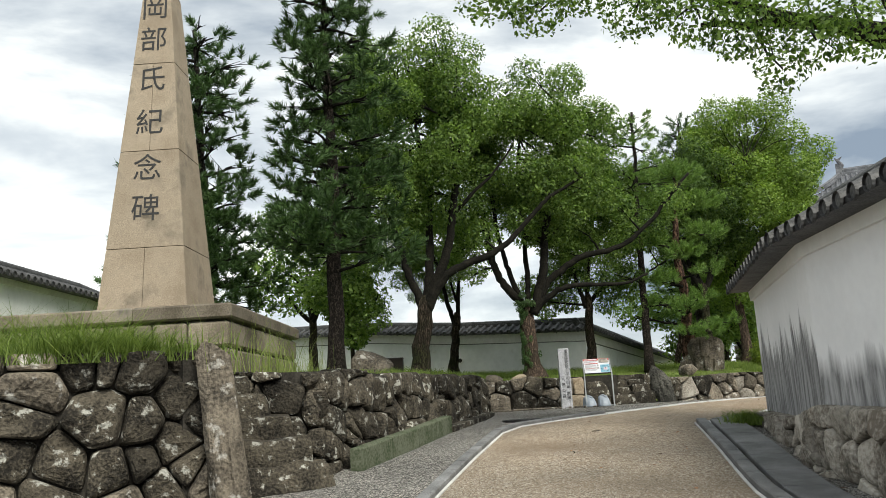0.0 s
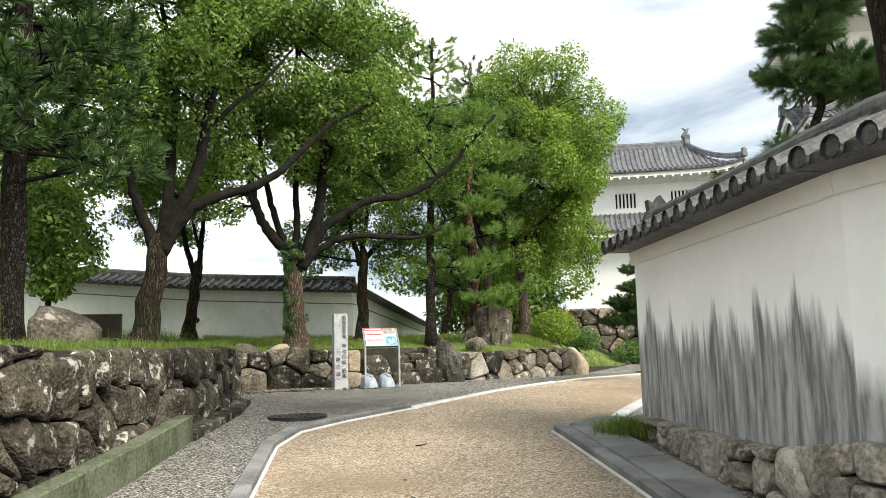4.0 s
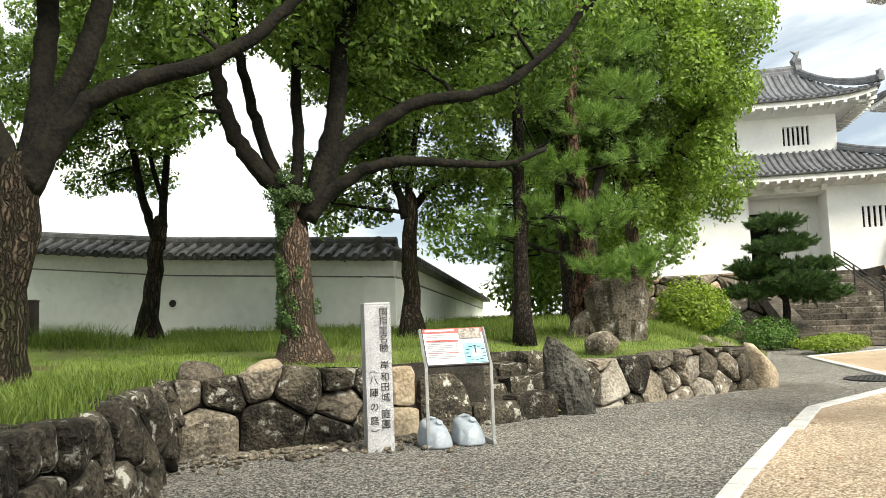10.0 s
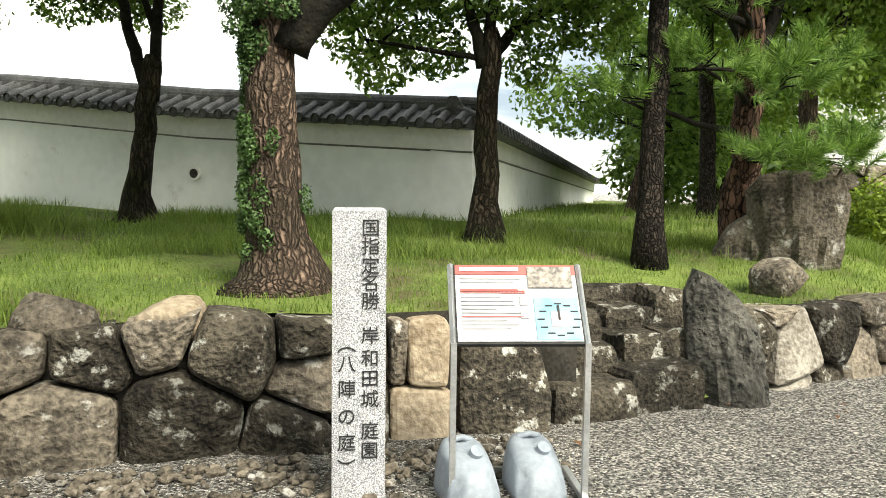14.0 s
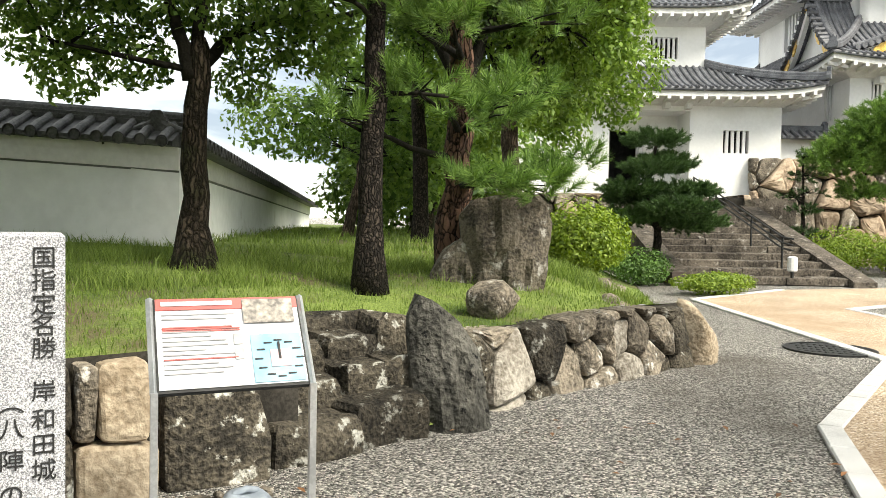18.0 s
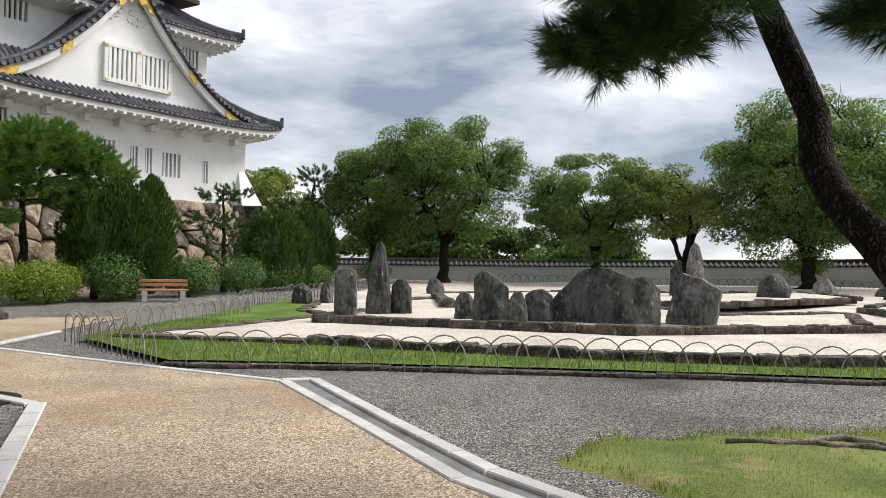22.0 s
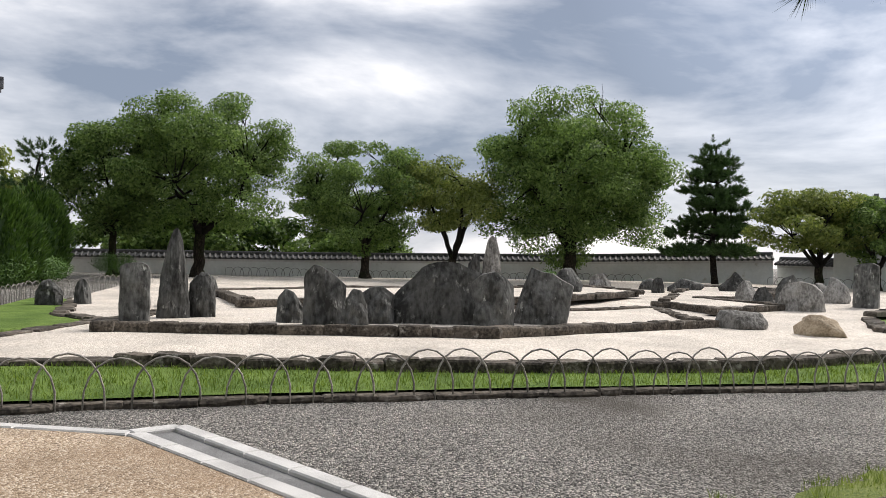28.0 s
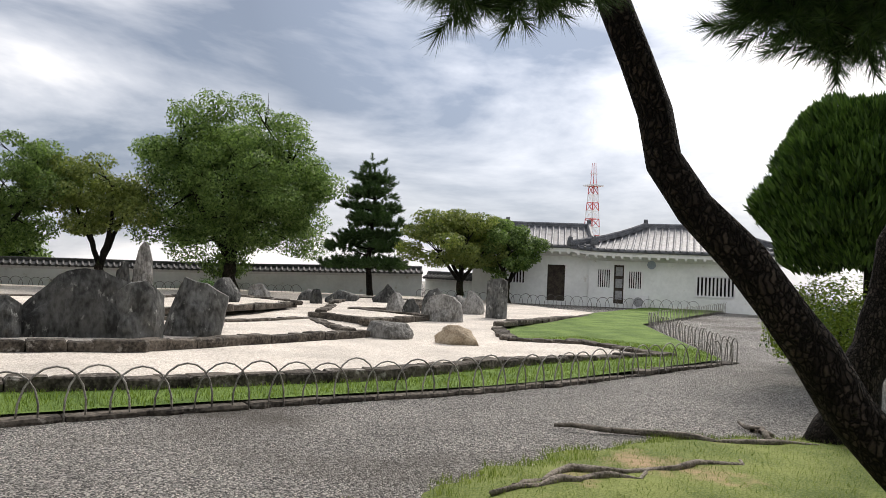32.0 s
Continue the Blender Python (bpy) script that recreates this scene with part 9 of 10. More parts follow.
pine_tree("castle_pine", "spreading pine in front of the keep's stone base", (27.0, 32.9, 0.8), [(27.0, 32.9, 0.6), (27.1, 32.9, 2.4), (26.8, 32.8, 4.6)], 0.18, [(25.2, 33.5, 4.2, 1.1, 0.5), (26.4, 32.8, 5.3, 1.3, 0.6), (27.8, 32.2, 5.5, 1.2, 0.6), (28.9, 31.6, 4.9, 1.2, 0.55), (27.0, 33.0, 4.3, 1.2, 0.5), (28.2, 32.0, 4.0, 0.9, 0.4), (26.0, 33.3, 3.3, 0.7, 0.3), (25.8, 33.0, 4.9, 1.0, 0.5), (26.9, 32.4, 5.8, 1.2, 0.5), (25.6, 33.4, 4.6, 1.0, 0.5), (28.5, 32.0, 5.4, 1.0, 0.5)], 17000, 0.16, NEEDLE, 128, "", 14, 0.018)
pine_tree("small_pine", "small layered pine at the corner of the stone base", (24.4, 34.2, 0.8), [(24.4, 34.2, 0.6), (24.5, 34.2, 2.5), (24.4, 34.2, 4.3)], 0.09, tiers(24.4, 34.2, 1.9, 4.3, 0.8, 0.35, 5, 7, 0.16, 3), 900, 0.12, NEEDLE_DARK, 129, "", 12, 0.014)

# ---- clipped shrubs and conifers at the foot of the keep ----


def cypress(name, label, x, y, z, w, h, seed, leaves=9000, size=0.16, lobes=46):
    """A clipped cypress: an egg built of many upright flame-shaped lobes of short sprays over a stem."""
    t = thing(name, label, "conifer", "clipped conifers", (x, y, ground(x, y)))
    r = np.random.default_rng(seed)
    u = (np.arange(lobes) + 0.5) / lobes * 0.86
    th = np.arange(lobes) * 2.39996 + r.normal(size=lobes) * 0.2
    prof = np.sin(np.pi * np.clip(u * 0.90 + 0.10, 0, 1) ** 0.8) ** 0.6
    rad = w / 2 * 0.76 * prof * (1 + 0.07 * r.normal(size=lobes))
    C = np.stack([x + np.cos(th) * rad, y + np.sin(th) * rad, z + u * h + 0.14 * h], 1)
    lw, lh = w * 0.15 * (0.75 + 0.5 * r.random(lobes)), h * 0.15 * (0.8 + 0.5 * r.random(lobes))
    k = r.integers(0, lobes, leaves)
    v = r.random(leaves) * 2 - 1
    a = r.random(leaves) * 2 * math.pi
    q = np.sqrt(1 - v ** 2) * (1 - 0.35 * v) * (0.82 + 0.2 * r.random(leaves))
    d = np.stack([np.cos(a) * q, np.sin(a) * q, v], 1)
    p = C[k] + d * np.stack([lw[k], lw[k], lh[k]], 1)
    out = np.stack([p[:, 0] - x, p[:, 1] - y, np.zeros(leaves)], 1)
    out /= np.linalg.norm(out, axis=1)[:, None] + 1e-6
    ax = out * 0.35 + d * np.array([0.45, 0.45, 0.2]) + np.array([0, 0, 1.0]) + r.normal(size=(leaves, 3)) * 0.22
    ax /= np.linalg.norm(ax, axis=1)[:, None]
    bx = np.cross(ax, r.normal(size=(leaves, 3)))
    bx /= np.linalg.norm(bx, axis=1)[:, None]
    s = size * (0.6 + 0.8 * r.random(leaves))[:, None]
    V = np.stack([p - ax * s * 0.5, p + bx * s * 0.17, p + ax * s * 0.75, p - bx * s * 0.17], 1).reshape(-1, 3)
    i = np.arange(leaves)[:, None] * 4
    T = np.concatenate([i + [0, 1, 2], i + [0, 2, 3]], 1).reshape(-1, 3)
    place(new("foliage", tri_mesh("foliage", V, T, CYPRESS)), t)
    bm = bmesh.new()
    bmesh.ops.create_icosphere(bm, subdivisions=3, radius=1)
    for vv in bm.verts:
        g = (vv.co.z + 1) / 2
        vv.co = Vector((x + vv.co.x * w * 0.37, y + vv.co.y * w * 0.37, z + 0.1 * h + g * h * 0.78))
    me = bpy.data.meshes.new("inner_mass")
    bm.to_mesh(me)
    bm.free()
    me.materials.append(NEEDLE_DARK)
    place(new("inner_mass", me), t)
    part("trunk", *tube([(x, y, ground(x, y) - 0.1), (x, y, z + h * 0.5)], [0.14, 0.08], 8), BARK, t)
    return t


cypress("cypress", "dark clipped cypress in front of the stone base", 28.6, 31.4, 1.3, 2.3, 2.79, 1, 16000, 0.15)
cypress("cypress", "tall egg-shaped clipped cypress in front of the stone base", 29.4, 30.5, 1.0, 2.6, 3.53, 2, 26000, 0.15)
cypress("cypress", "large dark clipped cypress beside the court", 13.35, 4.8, 2.75, 3.3, 2.6, 3, 70000, 0.16, 80)
cypress("cypress", "broad clipped conifer near the keep corner", 37.0, 28.2, 0.9, 3.0, 2.95, 4, 20000, 0.17, 60)
cypress("cypress", "rounded clipped conifer by the far wall", 40.8, 29.8, 0.9, 3.2, 3.20, 5, 20000, 0.17, 60)
cypress("cypress", "rounded clipped conifer by the far wall", 43.2, 28.6, 0.9, 3.2, 3.44, 6, 20000, 0.17, 60)
pine_tree("corner_pine", "layered pine near the keep corner", (34.6, 29.4, 0.8), [(34.6, 29.4, 0.7), (34.5, 29.4, 3.0), (34.3, 29.4, 4.9)], 0.12, [(33.8, 29.5, 4.6, 0.9, 0.25), (34.9, 29.0, 4.8, 0.8, 0.25), (33.4, 29.7, 3.6, 1.0, 0.35), (35.3, 29.0, 3.5, 1.1, 0.4), (34.4, 29.2, 2.7, 1.3, 0.5)], 1500, 0.15, NEEDLE_DARK, 130, "", 12, 0.02)
pine_tree("corner_pine", "leaning dark pine beyond the keep corner", (47.2, 29.6, 0.8), [(47.2, 29.6, 0.7), (46.6, 29.6, 4.0), (47.4, 29.4, 6.6)], 0.16, [(47.6, 29.3, 6.7, 1.2, 0.5), (46.4, 29.8, 5.0, 1.2, 0.5), (48.0, 29.0, 5.6, 1.0, 0.4)], 900, 0.22, NEEDLE_DARK, 131, "", 12, 0.03)
SHRUBS = [("loose yellow-green shrub beside the stairs", 24.3, 32.7, 2.5, 1.8, 1.5, AZALEA_LIGHT, 9000), ("loose yellow-green shrub below the stone base", 26.0, 31.4, 3.0, 1.8, 1.35, AZALEA_LIGHT, 9000), ("rounded clipped azalea below the stone base", 27.8, 30.3, 1.9, 1.7, 1.6, AZALEA, 8000), ("rounded clipped azalea beside the bench", 30.9, 29.2, 2.0, 1.8, 1.5, AZALEA, 8000), ("rounded clipped azalea beside the bench", 33.6, 28.4, 2.3, 2.0, 1.5, AZALEA, 8000), ("clipped azalea hedge near the keep corner", 36.4, 27.8, 2.4, 1.8, 1.3, AZALEA, 6000), ("clipped azalea hedge near the keep corner", 39.5, 27.2, 3.2, 1.8, 1.1, AZALEA, 6000), ("bright rounded shrub behind the boulder", 10.0, 26.0, 1.35, 1.2, 1.15, AZALEA_LIGHT, 9000), ("rounded shrub at the bank's edge", 12.0, 28.6, 1.3, 1.2, 0.85, AZALEA, 5000), ("low spreading shrub at the foot of the stairs", 15.6, 28.9, 1.9, 1.2, 0.5, AZALEA_LIGHT, 5000), ("loose shrub under the trained pine", 15.6, 31.3, 1.6, 1.2, 0.95, AZALEA, 5000), ("rounded shrub behind the cypress path", 14.6, 3.6, 1.9, 1.7, 1.6, AZALEA, 7000), ("loose yellow-green shrub under the clipped cypress", 13.2, 6.2, 1.7, 1.5, 1.9, AZALEA_LIGHT, 9000), ("low shrub against the far wall", 46.8, 25.8, 3.0, 2.0, 1.2, AZALEA, 3500), ("dark shrub among the garden rocks", 38.5, 7.4, 1.4, 1.0, 1.0, AZALEA, 2500)]
for i, (lab, x, y, w, d, h, mt, nl) in enumerate(SHRUBS):
    shrub("shrub", lab, x, y, (bank(x, y) if inside(x, y, BANK) else ground(x, y)) - 0.02, w, d, h, mt, 200 + i, nl, 0.075 if x > 20 else 0.06, "shrub", "shrubs of the court", 7)

# ---- trees beyond the garden ----
broad_tree("garden_tree", "round-headed broadleaf tree behind the garden", (48.0, 26.2, 0.9), ((48.0, 26.6, 5.5), (2.6, 2.9, 3.0)), 2.4, 0.20, 34000, 0.14, LEAF_FAR, BARK, 141, (0, 0), 44, None, "trees beyond the garden", 0.2, 0.26, under=-0.9)
broad_tree("garden_tree", "large round-headed broadleaf tree behind the garden", (48.2, 22.2, 0.9), ((48.0, 22.4, 6.6), (4.2, 5.4, 4.1)), 2.6, 0.30, 90000, 0.13, LEAF_FAR, BARK, 142, (0, 0), 136, None, "trees beyond the garden", 0.2, 0.17, under=-0.9)
broad_tree("garden_tree", "round-headed broadleaf tree behind the garden", (48.2, 13.9, 1.0), ((48.0, 14.3, 5.4), (3.6, 4.5, 3.2)), 2.2, 0.24, 66000, 0.13, LEAF_FAR, BARK, 143, (0, 0), 112, None, "trees beyond the garden", 0.2, 0.17, under=-0.9)
broad_tree("garden_tree", "open spreading tree with yellowing leaves behind the garden", (47.4, 9.4, 1.0), ((47.2, 9.4, 5.5), (3.0, 3.7, 2.3)), 1.5, 0.26, 24000, 0.14, LEAF_AUTUMN, BARK, 144, (0, 0), 40, None, "trees beyond the garden", 0.2, 0.26, under=-0.9)
broad_tree("garden_tree", "huge dense round-headed broadleaf tree behind the garden", (45.4, 3.7, 1.1), ((45.2, 3.6, 6.5), (5.0, 6.0, 4.9)), 2.0, 0.36, 130000, 0.14, LEAF_FAR, BARK, 145, (0, 0), 187, None, "trees beyond the garden", 0.2, 0.17, under=-0.95)
broad_tree("garden_tree", "low spreading cherry tree beside the guardhouse", (38.0, -5.2, 1.3), ((37.8, -4.6, 4.2), (2.6, 2.9, 1.7)), 1.2, 0.2, 26000, 0.13, LEAF_AUTUMN, BARK, 146, (0, 0), 44, None, "trees beyond the garden", 0.2, 0.26)
broad_tree("garden_tree", "low dark tree beside the guardhouse", (36.9, -7.3, 1.3), ((36.7, -7.2, 3.9), (1.7, 1.9, 1.7)), 1.1, 0.16, 18000, 0.13, LEAF_FAR, BARK, 147, (0, 0), 34, None, "trees beyond the garden", 0.2, 0.26)
for i, (x, y, h, w) in enumerate(((57.0, 27.0, 3.4, 4.2), (57.5, 20.0, 3.1, 4.4), (56.5, 13.5, 2.9, 4.0))):
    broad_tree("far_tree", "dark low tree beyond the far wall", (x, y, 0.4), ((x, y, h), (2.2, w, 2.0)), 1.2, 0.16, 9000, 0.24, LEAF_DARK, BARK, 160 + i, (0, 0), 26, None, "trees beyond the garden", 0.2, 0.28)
broad_tree("far_tree", "tree beyond the keep corner", (51.0, 33.0, 0.9), ((51.0, 33.0, 5.2), (3.4, 3.4, 2.6)), 2.0, 0.22, 8000, 0.26, LEAF_AUTUMN, BARK, 148, (0, 0), 24, None, "trees beyond the garden", 0.2, 0.3, under=-0.35)
broad_tree("far_tree", "dark tree outside the far wall", (57.0, 24.0, 0.5), ((57.0, 24.0, 3.4), (4.0, 5.0, 2.4)), 1.6, 0.22, 9000, 0.28, LEAF_FAR, BARK, 149, (0, 0), 26, None, "trees beyond the garden", 0.2, 0.3, under=-0.35)
broad_tree("far_tree", "dark tree outside the far wall", (56.0, 13.5, 0.5), ((56.0, 13.5, 2.8), (4.0, 5.0, 1.8)), 1.4, 0.2, 7000, 0.28, LEAF_FAR, BARK, 150, (0, 0), 22, None, "trees beyond the garden", 0.2, 0.3, under=-0.35)
pine_tree("garden_pine", "layered black pine beyond the garden", (42.4, -2.7, 1.2), [(42.4, -2.7, 1.0), (42.2, -2.4, 3.2), (42.4, -2.7, 5.8), (42.3, -2.6, 8.0)], 0.17, tiers(42.3, -2.6, 3.0, 8.0, 2.1, 0.75, 8, 8, 0.20, 6, 0.42), 12000, 0.2, NEEDLE_DARK, 151, "", 12, 0.028)

# ---- the crooked pine and its neighbour beside the court ----
pine_tree("crooked_pine", "crooked pine with a leaning dark trunk over the turf", (8.09, 13.61, 0.75), [(8.09, 13.61, 0.55), (8.6, 14.17, 1.25), (8.71, 14.29, 1.4), (8.83, 14.44, 1.61), (8.94, 14.56, 1.86), (9.01, 14.65, 2.11), (9.08, 14.73, 2.32), (9.2, 14.86, 2.46), (9.40, 15.10, 2.70), (9.58, 15.12, 2.9), (9.69, 15.10, 3.1), (9.72, 15.10, 3.3), (9.78, 15.14, 3.6), (9.85, 15.24, 3.9), (9.80, 15.43, 4.2), (10.05, 15.5, 4.7), (10.4, 15.55, 5.3), (10.55, 15.6, 6.0), (10.6, 15.6, 7.1)], 0.165, [(9.74, 16.75, 3.72, 0.16, 0.08), (9.64, 16.55, 3.76, 0.28, 0.10), (9.54, 16.25, 3.82, 0.28, 0.10), (9.45, 16.0, 4.05, 0.34, 0.14), (9.6, 16.35, 3.98, 0.30, 0.12), (9.3, 16.4, 4.15, 0.34, 0.14), (9.66, 16.62, 3.88, 0.24, 0.10), (8.7, 14.3, 4.0, 0.35, 0.14), (9.05, 14.75, 3.85, 0.30, 0.10), (8.8, 14.6, 3.78, 0.30, 0.10), (8.6, 14.45, 3.85, 0.32, 0.12), (8.9, 14.4, 4.15, 0.4, 0.15), (10.1, 15.6, 6.55, 0.5, 0.2), (9.95, 15.6, 5.75, 0.5, 0.18), (11.1, 15.7, 6.1, 0.5, 0.2), (10.6, 15.6, 7.2, 0.6, 0.25), (10.8, 15.2, 5.6, 0.45, 0.18)], 9500, 0.16, NEEDLE_DARK, 161, "pines beside the court", 24, 0.006, None, 0.2, 0.5)
pine_tree("plated_pine", "pine with thick plated bark beside the court", (10.75, 10.8, 0.75), [(10.75, 10.8, 0.6), (10.5, 10.5, 2.0), (10.2, 10.0, 4.4), (10.1, 9.7, 6.5)], 0.25, [(10.3, 10.2, 6.2, 0.8, 0.25), (9.7, 9.4, 6.5, 0.75, 0.22), (10.6, 8.9, 6.9, 0.85, 0.25), (10.0, 9.8, 7.5, 0.85, 0.25)], 1000, 0.17, NEEDLE_DARK, 162, "pines beside the court", 14, 0.012)
ROOTS = [[(12.59, 13.01), (12.07, 12.56), (11.72, 12.27), (11.3, 12.21), (10.97, 11.77), (10.71, 11.31)], [(10.68, 15.4), (10.85, 14.87), (11.0, 14.38), (10.76, 14.05), (10.67, 13.61), (10.62, 13.23), (10.61, 12.72)], [(10.77, 15.2), (10.75, 14.8), (10.71, 14.36), (10.56, 13.96)], [(11.76, 10.95), (11.46, 11.09), (10.89, 11.6)]]
for i, rt in enumerate(ROOTS):
    P = resample(rt, 14)
    r = np.random.default_rng(i)
    pts = [(x + r.normal() * 0.05, y + r.normal() * 0.05, ground(x, y) + 0.04 + 0.015 * math.sin(k * 1.3 + i)) for k, (x, y) in enumerate(P)]
    V, F = tube(pts, [0.034 * (0.35 + 0.65 * math.sin(math.pi * (k + 1.5) / 16)) for k in range(14)], 8, 0.2, i)
    tagged(obj("surface_root", V, F, ROOT, None, "", True), "bare grey pine root on the turf", "tree root", "surface roots")

# ---- grass ----
r = np.random.default_rng(3)


def scatter(n, x0, y0, x1, y1, poly, zf, clump=0.0):
    p = np.stack([r.uniform(x0, x1, n), r.uniform(y0, y1, n)], 1)
    keep_ = [(x, y, zf(x, y)) for x, y in p if inside(x, y, poly) and (clump == 0 or noise.noise(Vector((x * clump, y * clump, 4))) > -0.32 + 0.25 * noise.noise(Vector((x * 3, y * 3, 9))))]
    return keep_


blades("bank_grass", "short uneven grass on the bank under the trees", scatter(70000, -3, 20, 12, 26, BANK, bank, 0.5), 0.055, 0.007, BLADE, 1)
blades("bank_grass_tall", "taller wispy grass in the middle of the bank", [q for q in scatter(70000, 0.5, 21.8, 10, 27, BANK, bank, 0.9) if noise.noise(Vector((q[0] * 1.3, q[1] * 1.3, 2))) > -0.1 and q[1] > 23.1 + 0.12 * (q[0] - 2)], 0.16, 0.007, BLADE, 11, 0.5)
blades("bank_grass_far", "tall grass along the foot of the wall", scatter(26000, -8, 24, 14, 40, BANK, bank, 0.4), 0.15, 0.014, BLADE, 2)
blades("bank_grass_west", "grass along the top of the slope wall", scatter(30000, -2.2, 12.5, 1.2, 21, BANK, bank, 0.6), 0.14, 0.010, BLADE, 3)
blades("wall_top_grass", "long arching grass on top of the near wall", [(x, y, 1.66) for x, y in zip(r.uniform(-6.8, -3.0, 5200), r.normal(0, 0.28, 5200)) for x, y in [(x, 6.4 + (x + 7.2) * 0.517 + 0.62 + y)]], 0.50, 0.011, BLADE, 4, 0.75)
blades("lawn_grass", "short bright grass of the garden lawn", scatter(90000, 14.3, 3.5, 21.5, 25.2, LAWN_STRIP, lambda x, y: ground(x, y) + 0.06), 0.075, 0.010, BLADE, 5)
turf_spots = [q for q in scatter(90000, 6, 9, 12.8, 17.6, TURF_POLY, lambda x, y: ground(x, y)) if turf_rise(q[0], q[1]) > -0.012 + 0.02 * noise.noise(Vector((q[0] * 1.1, q[1] * 1.1, 7)))]
blades("turf_grass", "thin grass on the turf under the pine", turf_spots, 0.06, 0.006, BLADE_TURF, 6)
blades("wall_foot_grass", "tuft of grass at the corner of the plastered wall", [(4.6 + a, 12.3 + b, ground(4.6, 12.3)) for a, b in r.normal(0, 0.13, (1200, 2))], 0.2, 0.010, BLADE, 7, 0.5)
blades("pedestal_grass", "tall seeding grass beside the pedestal", [(-2.1 + a, 12.5 + b, 1.5) for a, b in r.normal(0, 1, (320, 2)) * np.array([0.2, 1.4])], 0.75, 0.008, BLADE_DRY, 8, 0.3)
# loose pebbles before the low wall
peb = []
for k in range(420):
    x, y = r.uniform(1.0, 4.0), 0
    y = 20.0 + (x - 1.0) * 0.2 - abs(r.normal(0, 0.35)) - 0.1
    s = r.uniform(0.015, 0.05)
    V, F = bev_box(s * 1.4, s, s * 0.8, s * 0.25)
    peb.append((moved(V, pose(x, y, ground(x, y) - 0.01, r.uniform(-20, 20), r.uniform(-20, 20), r.uniform(0, 360))), F))
V, F = joinm(peb)
tagged(obj("loose_pebbles", V, F, STONE_MIX), "loose brown and grey pebbles at the foot of the wall", "pebbles", "", "stuff")

# ferns and creepers on the trunk of the tree behind the marker, thickest under the fork
fr = np.random.default_rng(77)
FZ = 1.75 + 1.75 * fr.random(46) ** 0.8
FR = 0.235 - 0.03 * (FZ - 1.75)
FA = np.radians(205 + 38 * fr.normal(size=46))
FC = [(2.30 - 0.02 * (z - 1.5) + q * math.cos(a), 21.72 + q * math.sin(a), z) for z, q, a in zip(FZ, FR, FA)] + [(2.05, 21.55, 3.33), (2.12, 21.50, 3.45), (2.0, 21.65, 3.5), (2.25, 21.48, 3.5), (2.38, 21.5, 3.45), (2.15, 21.6, 3.7)]
FW = [(0.055, 0.055, 0.10)] * 46 + [(0.11, 0.10, 0.09)] * 6
V, T = leaf_cloud(FC, FW, 9000, 0.030, 78, 0.5, 0.5)
tagged(new("fern_clump", tri_mesh("fern_clump", V, T, NEEDLE_DARK)), "small dark ferns growing on the bark of a tree", "fern", "", "stuff")

# litter: fallen leaves on gravel and path, a few dead twigs
lr = np.random.default_rng(21)
LS = [(x, y) for x, y in np.stack([lr.uniform(-0.5, 9, 700), lr.uniform(1, 21.5, 700)], 1) if (0.4 + 0.12 * y < x < 4 + 0.2 * y) and lr.random() < 0.5]
lv, lt = [], []
for k, (x, y) in enumerate(LS):
    a, s = lr.uniform(0, 6.28), lr.uniform(0.02, 0.045)
    u, v = np.array([math.cos(a), math.sin(a), 0.15]) * s, np.array([-math.sin(a), math.cos(a), 0.1]) * s * 0.45
    p = np.array([x, y, ground(x, y) + 0.014])
    lv += [p - u, p + v + [0, 0, 0.006], p + u, p - v + [0, 0, 0.008]]
    lt += [(4 * k, 4 * k + 1, 4 * k + 2), (4 * k, 4 * k + 2, 4 * k + 3)]
tagged(new("fallen_leaves", tri_mesh("fallen_leaves", lv, lt, DEAD_LEAF)), "brown and red fallen leaves on gravel and path", "fallen leaves", "", "stuff")
for k, (x, y, a, L) in enumerate(((0.75, 6.4, 20, 0.35), (1.55, 6.9, -15, 0.3), (1.9, 10.5, 60, 0.22), (2.4, 12.4, 10, 0.25))):
    pts = [(x + math.cos(math.radians(a + 8 * j)) * L * j / 5, y + math.sin(math.radians(a + 8 * j)) * L * j / 5, ground(x, y) + 0.018) for j in range(6)]
    tagged(obj("dead_twig", *tube(pts, [0.005, 0.006, 0.005, 0.004, 0.003, 0.002], 5), LIMB), "thin dead twig lying on the path", "twig", "dead twigs")
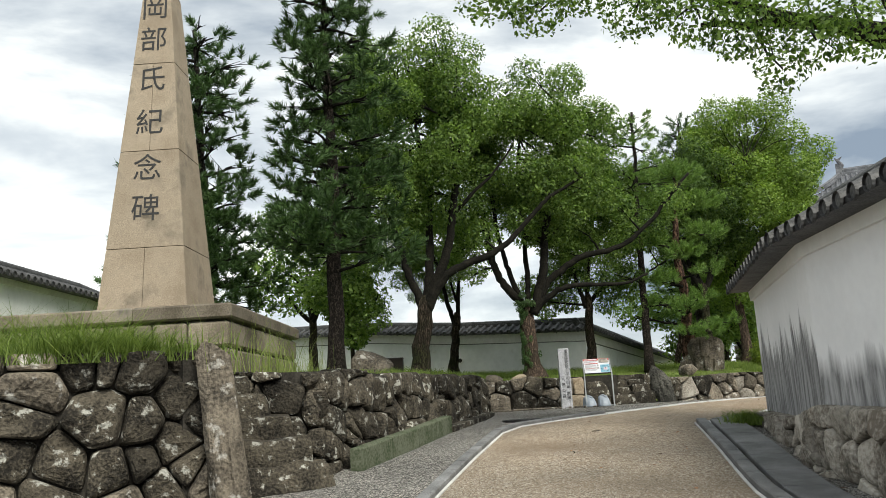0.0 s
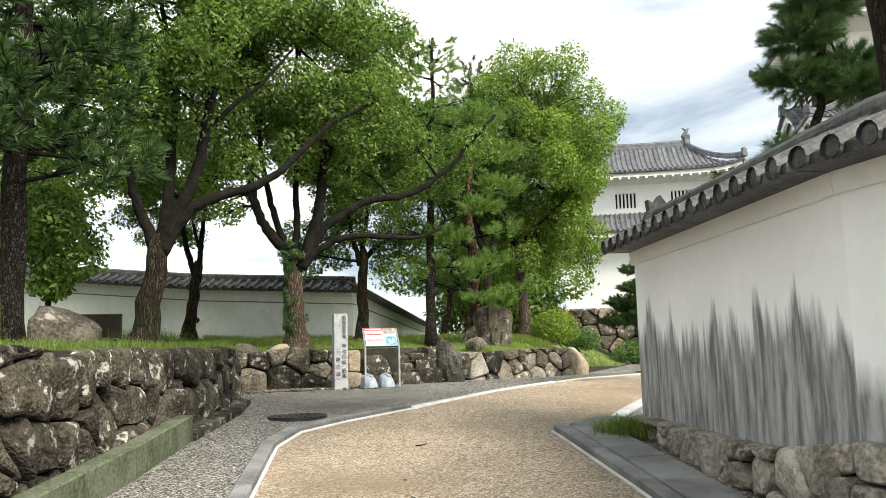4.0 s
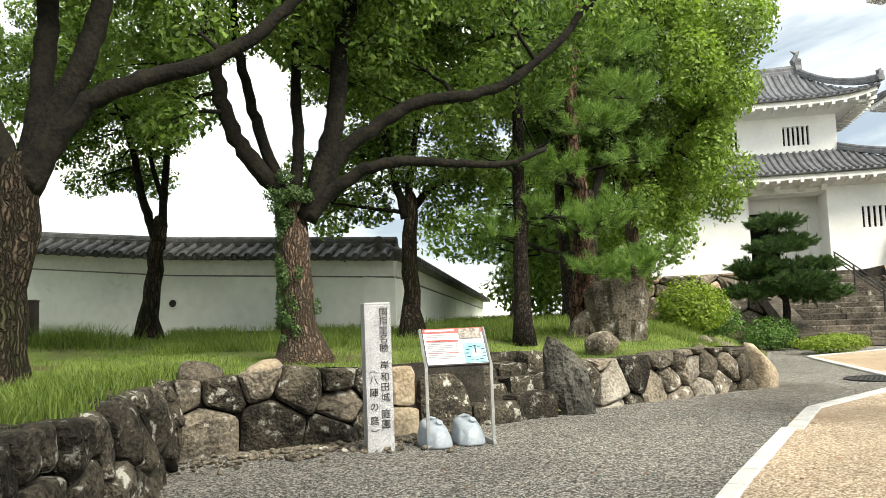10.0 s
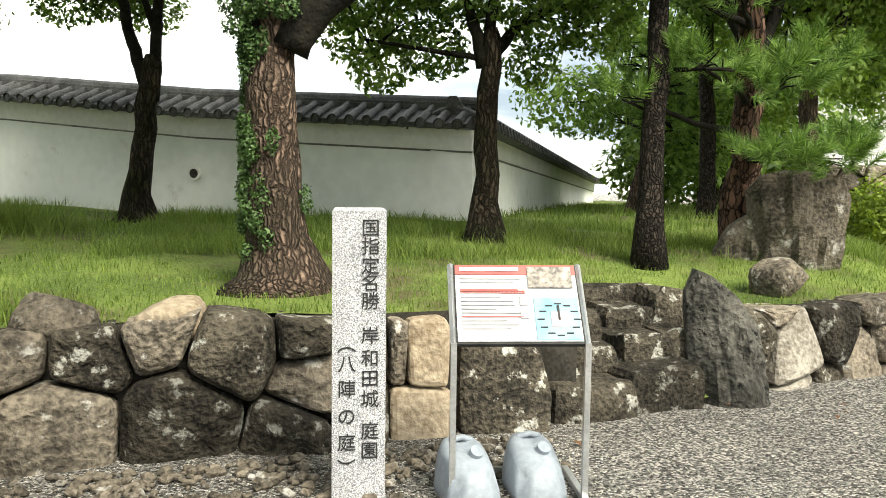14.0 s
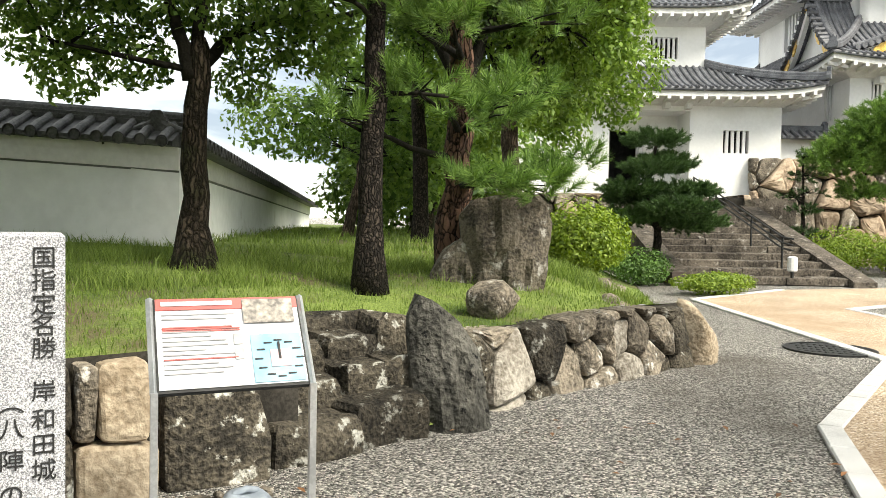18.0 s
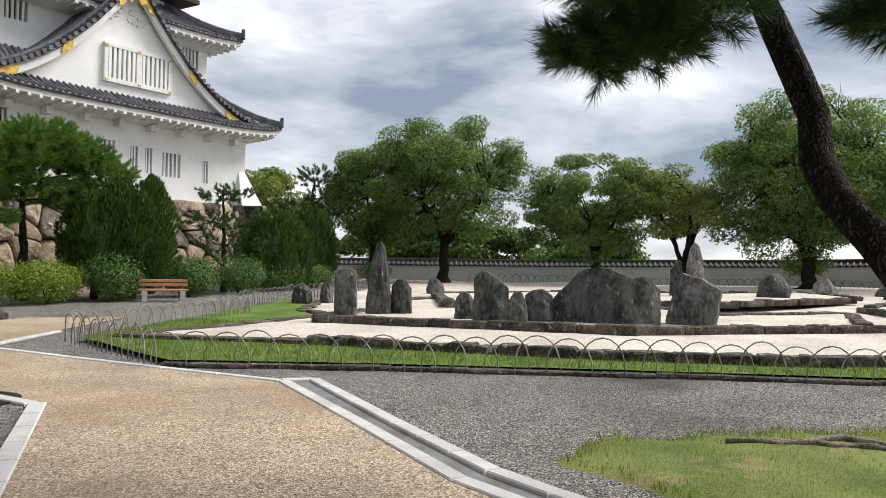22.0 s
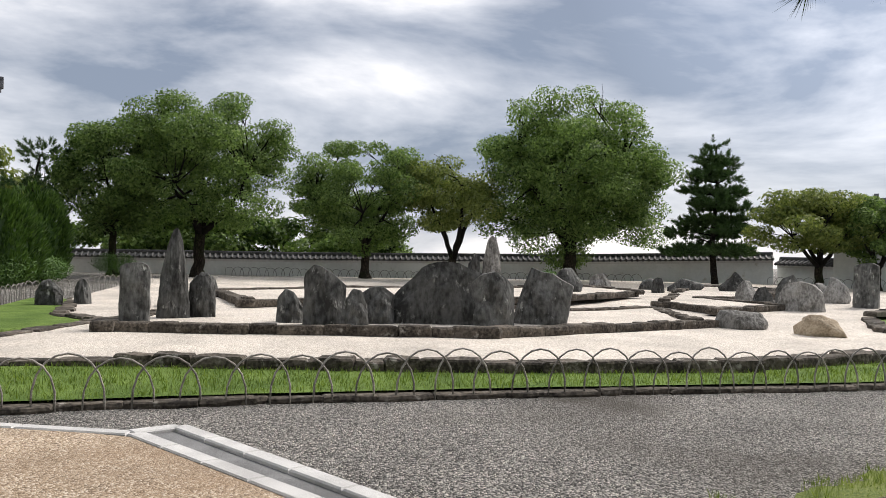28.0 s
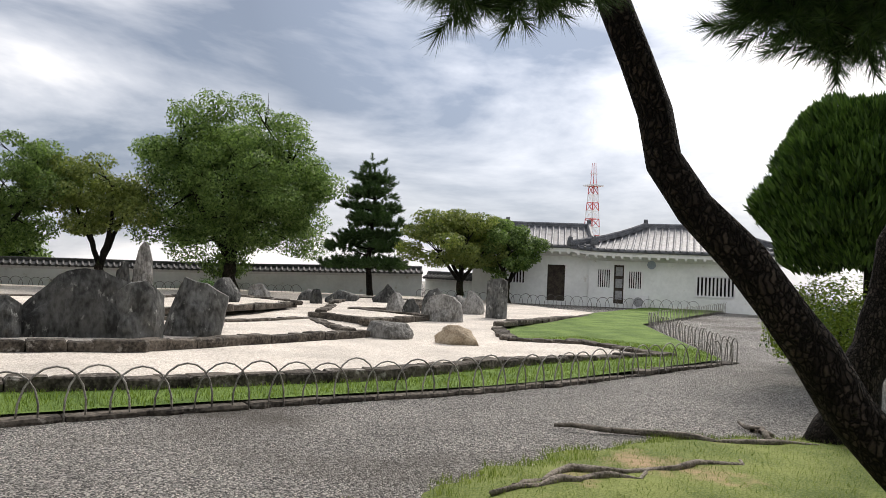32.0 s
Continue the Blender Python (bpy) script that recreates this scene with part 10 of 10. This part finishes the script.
blades("grass_tuft", "tall tuft of grass beside the brown cabinet", [(x, y, bank(x, y)) for x, y in zip(r.normal(-0.75, 0.34, 1500), r.normal(24.75, 0.20, 1500))], 0.30, 0.010, BLADE, 21, 0.5)


def low_cabinet(x0, x1, y, z, h, label):
    """A plain sheet-metal cabinet with a folded lid on a low plinth."""
    t = thing("utility_cabinet", label, "cabinet", "", ((x0 + x1) / 2, y, z))
    part("plinth", *boxes([(x0 + 0.04, y + 0.03, z - 0.05, x1 - 0.04, y + 0.33, z + 0.05)]), KERB_DARK, t, "dark concrete plinth")
    part("body", *boxes([(x0 + 0.01, y + 0.01, z + 0.052, x1 - 0.01, y + 0.35, z + h - 0.02)]), BROWN_METAL, t)
    part("lid", *boxes([(x0, y, z + h - 0.018, x1, y + 0.36, z + h)]), BROWN_METAL, t)
    part("seam", *boxes([(x0 + 0.02, y - 0.004, z + 0.075, x1 - 0.02, y + 0.008, z + 0.088)]), GRANITE, t, "pale edge strip near the foot")


BROWN_METAL = mat("brown_painted_metal", (0.030, 0.020, 0.016), (0.050, 0.034, 0.028), 3, 0.6, 0.1, 30)
low_cabinet(-2.55, -1.42, 25.4, bank(-1.9, 25.5) - 0.02, 0.66, "low dark brown metal cabinet in the grass before the wall")
low_cabinet(16.2, 16.75, 30.9, ground(16.5, 30.9), 0.32, "small low black box on the ground beside the pine")
stub = thing("survey_stub", "small white marker stub at the end of the low wall", "marker", "", (8.92, 23.3, bank(8.92, 23.3)))
zb = bank(8.92, 23.3)
part("post", *boxes([(8.88, 23.26, zb - 0.1, 8.96, 23.34, zb + 0.13)]), GRANITE, stub)
part("cap", *boxes([(8.885, 23.265, zb + 0.132, 8.955, 23.335, zb + 0.145)]), STAIN, stub)
blades("wall_top_grass", "long grass hanging over the top of the near wall", [(x, 8.55 + 0.52 * (x + 3.0) + dy, 1.64) for x, dy in zip(r.normal(-3.0, 0.40, 2600), r.normal(0, 0.09, 2600))], 0.34, 0.012, BLADE, 22, 0.7)
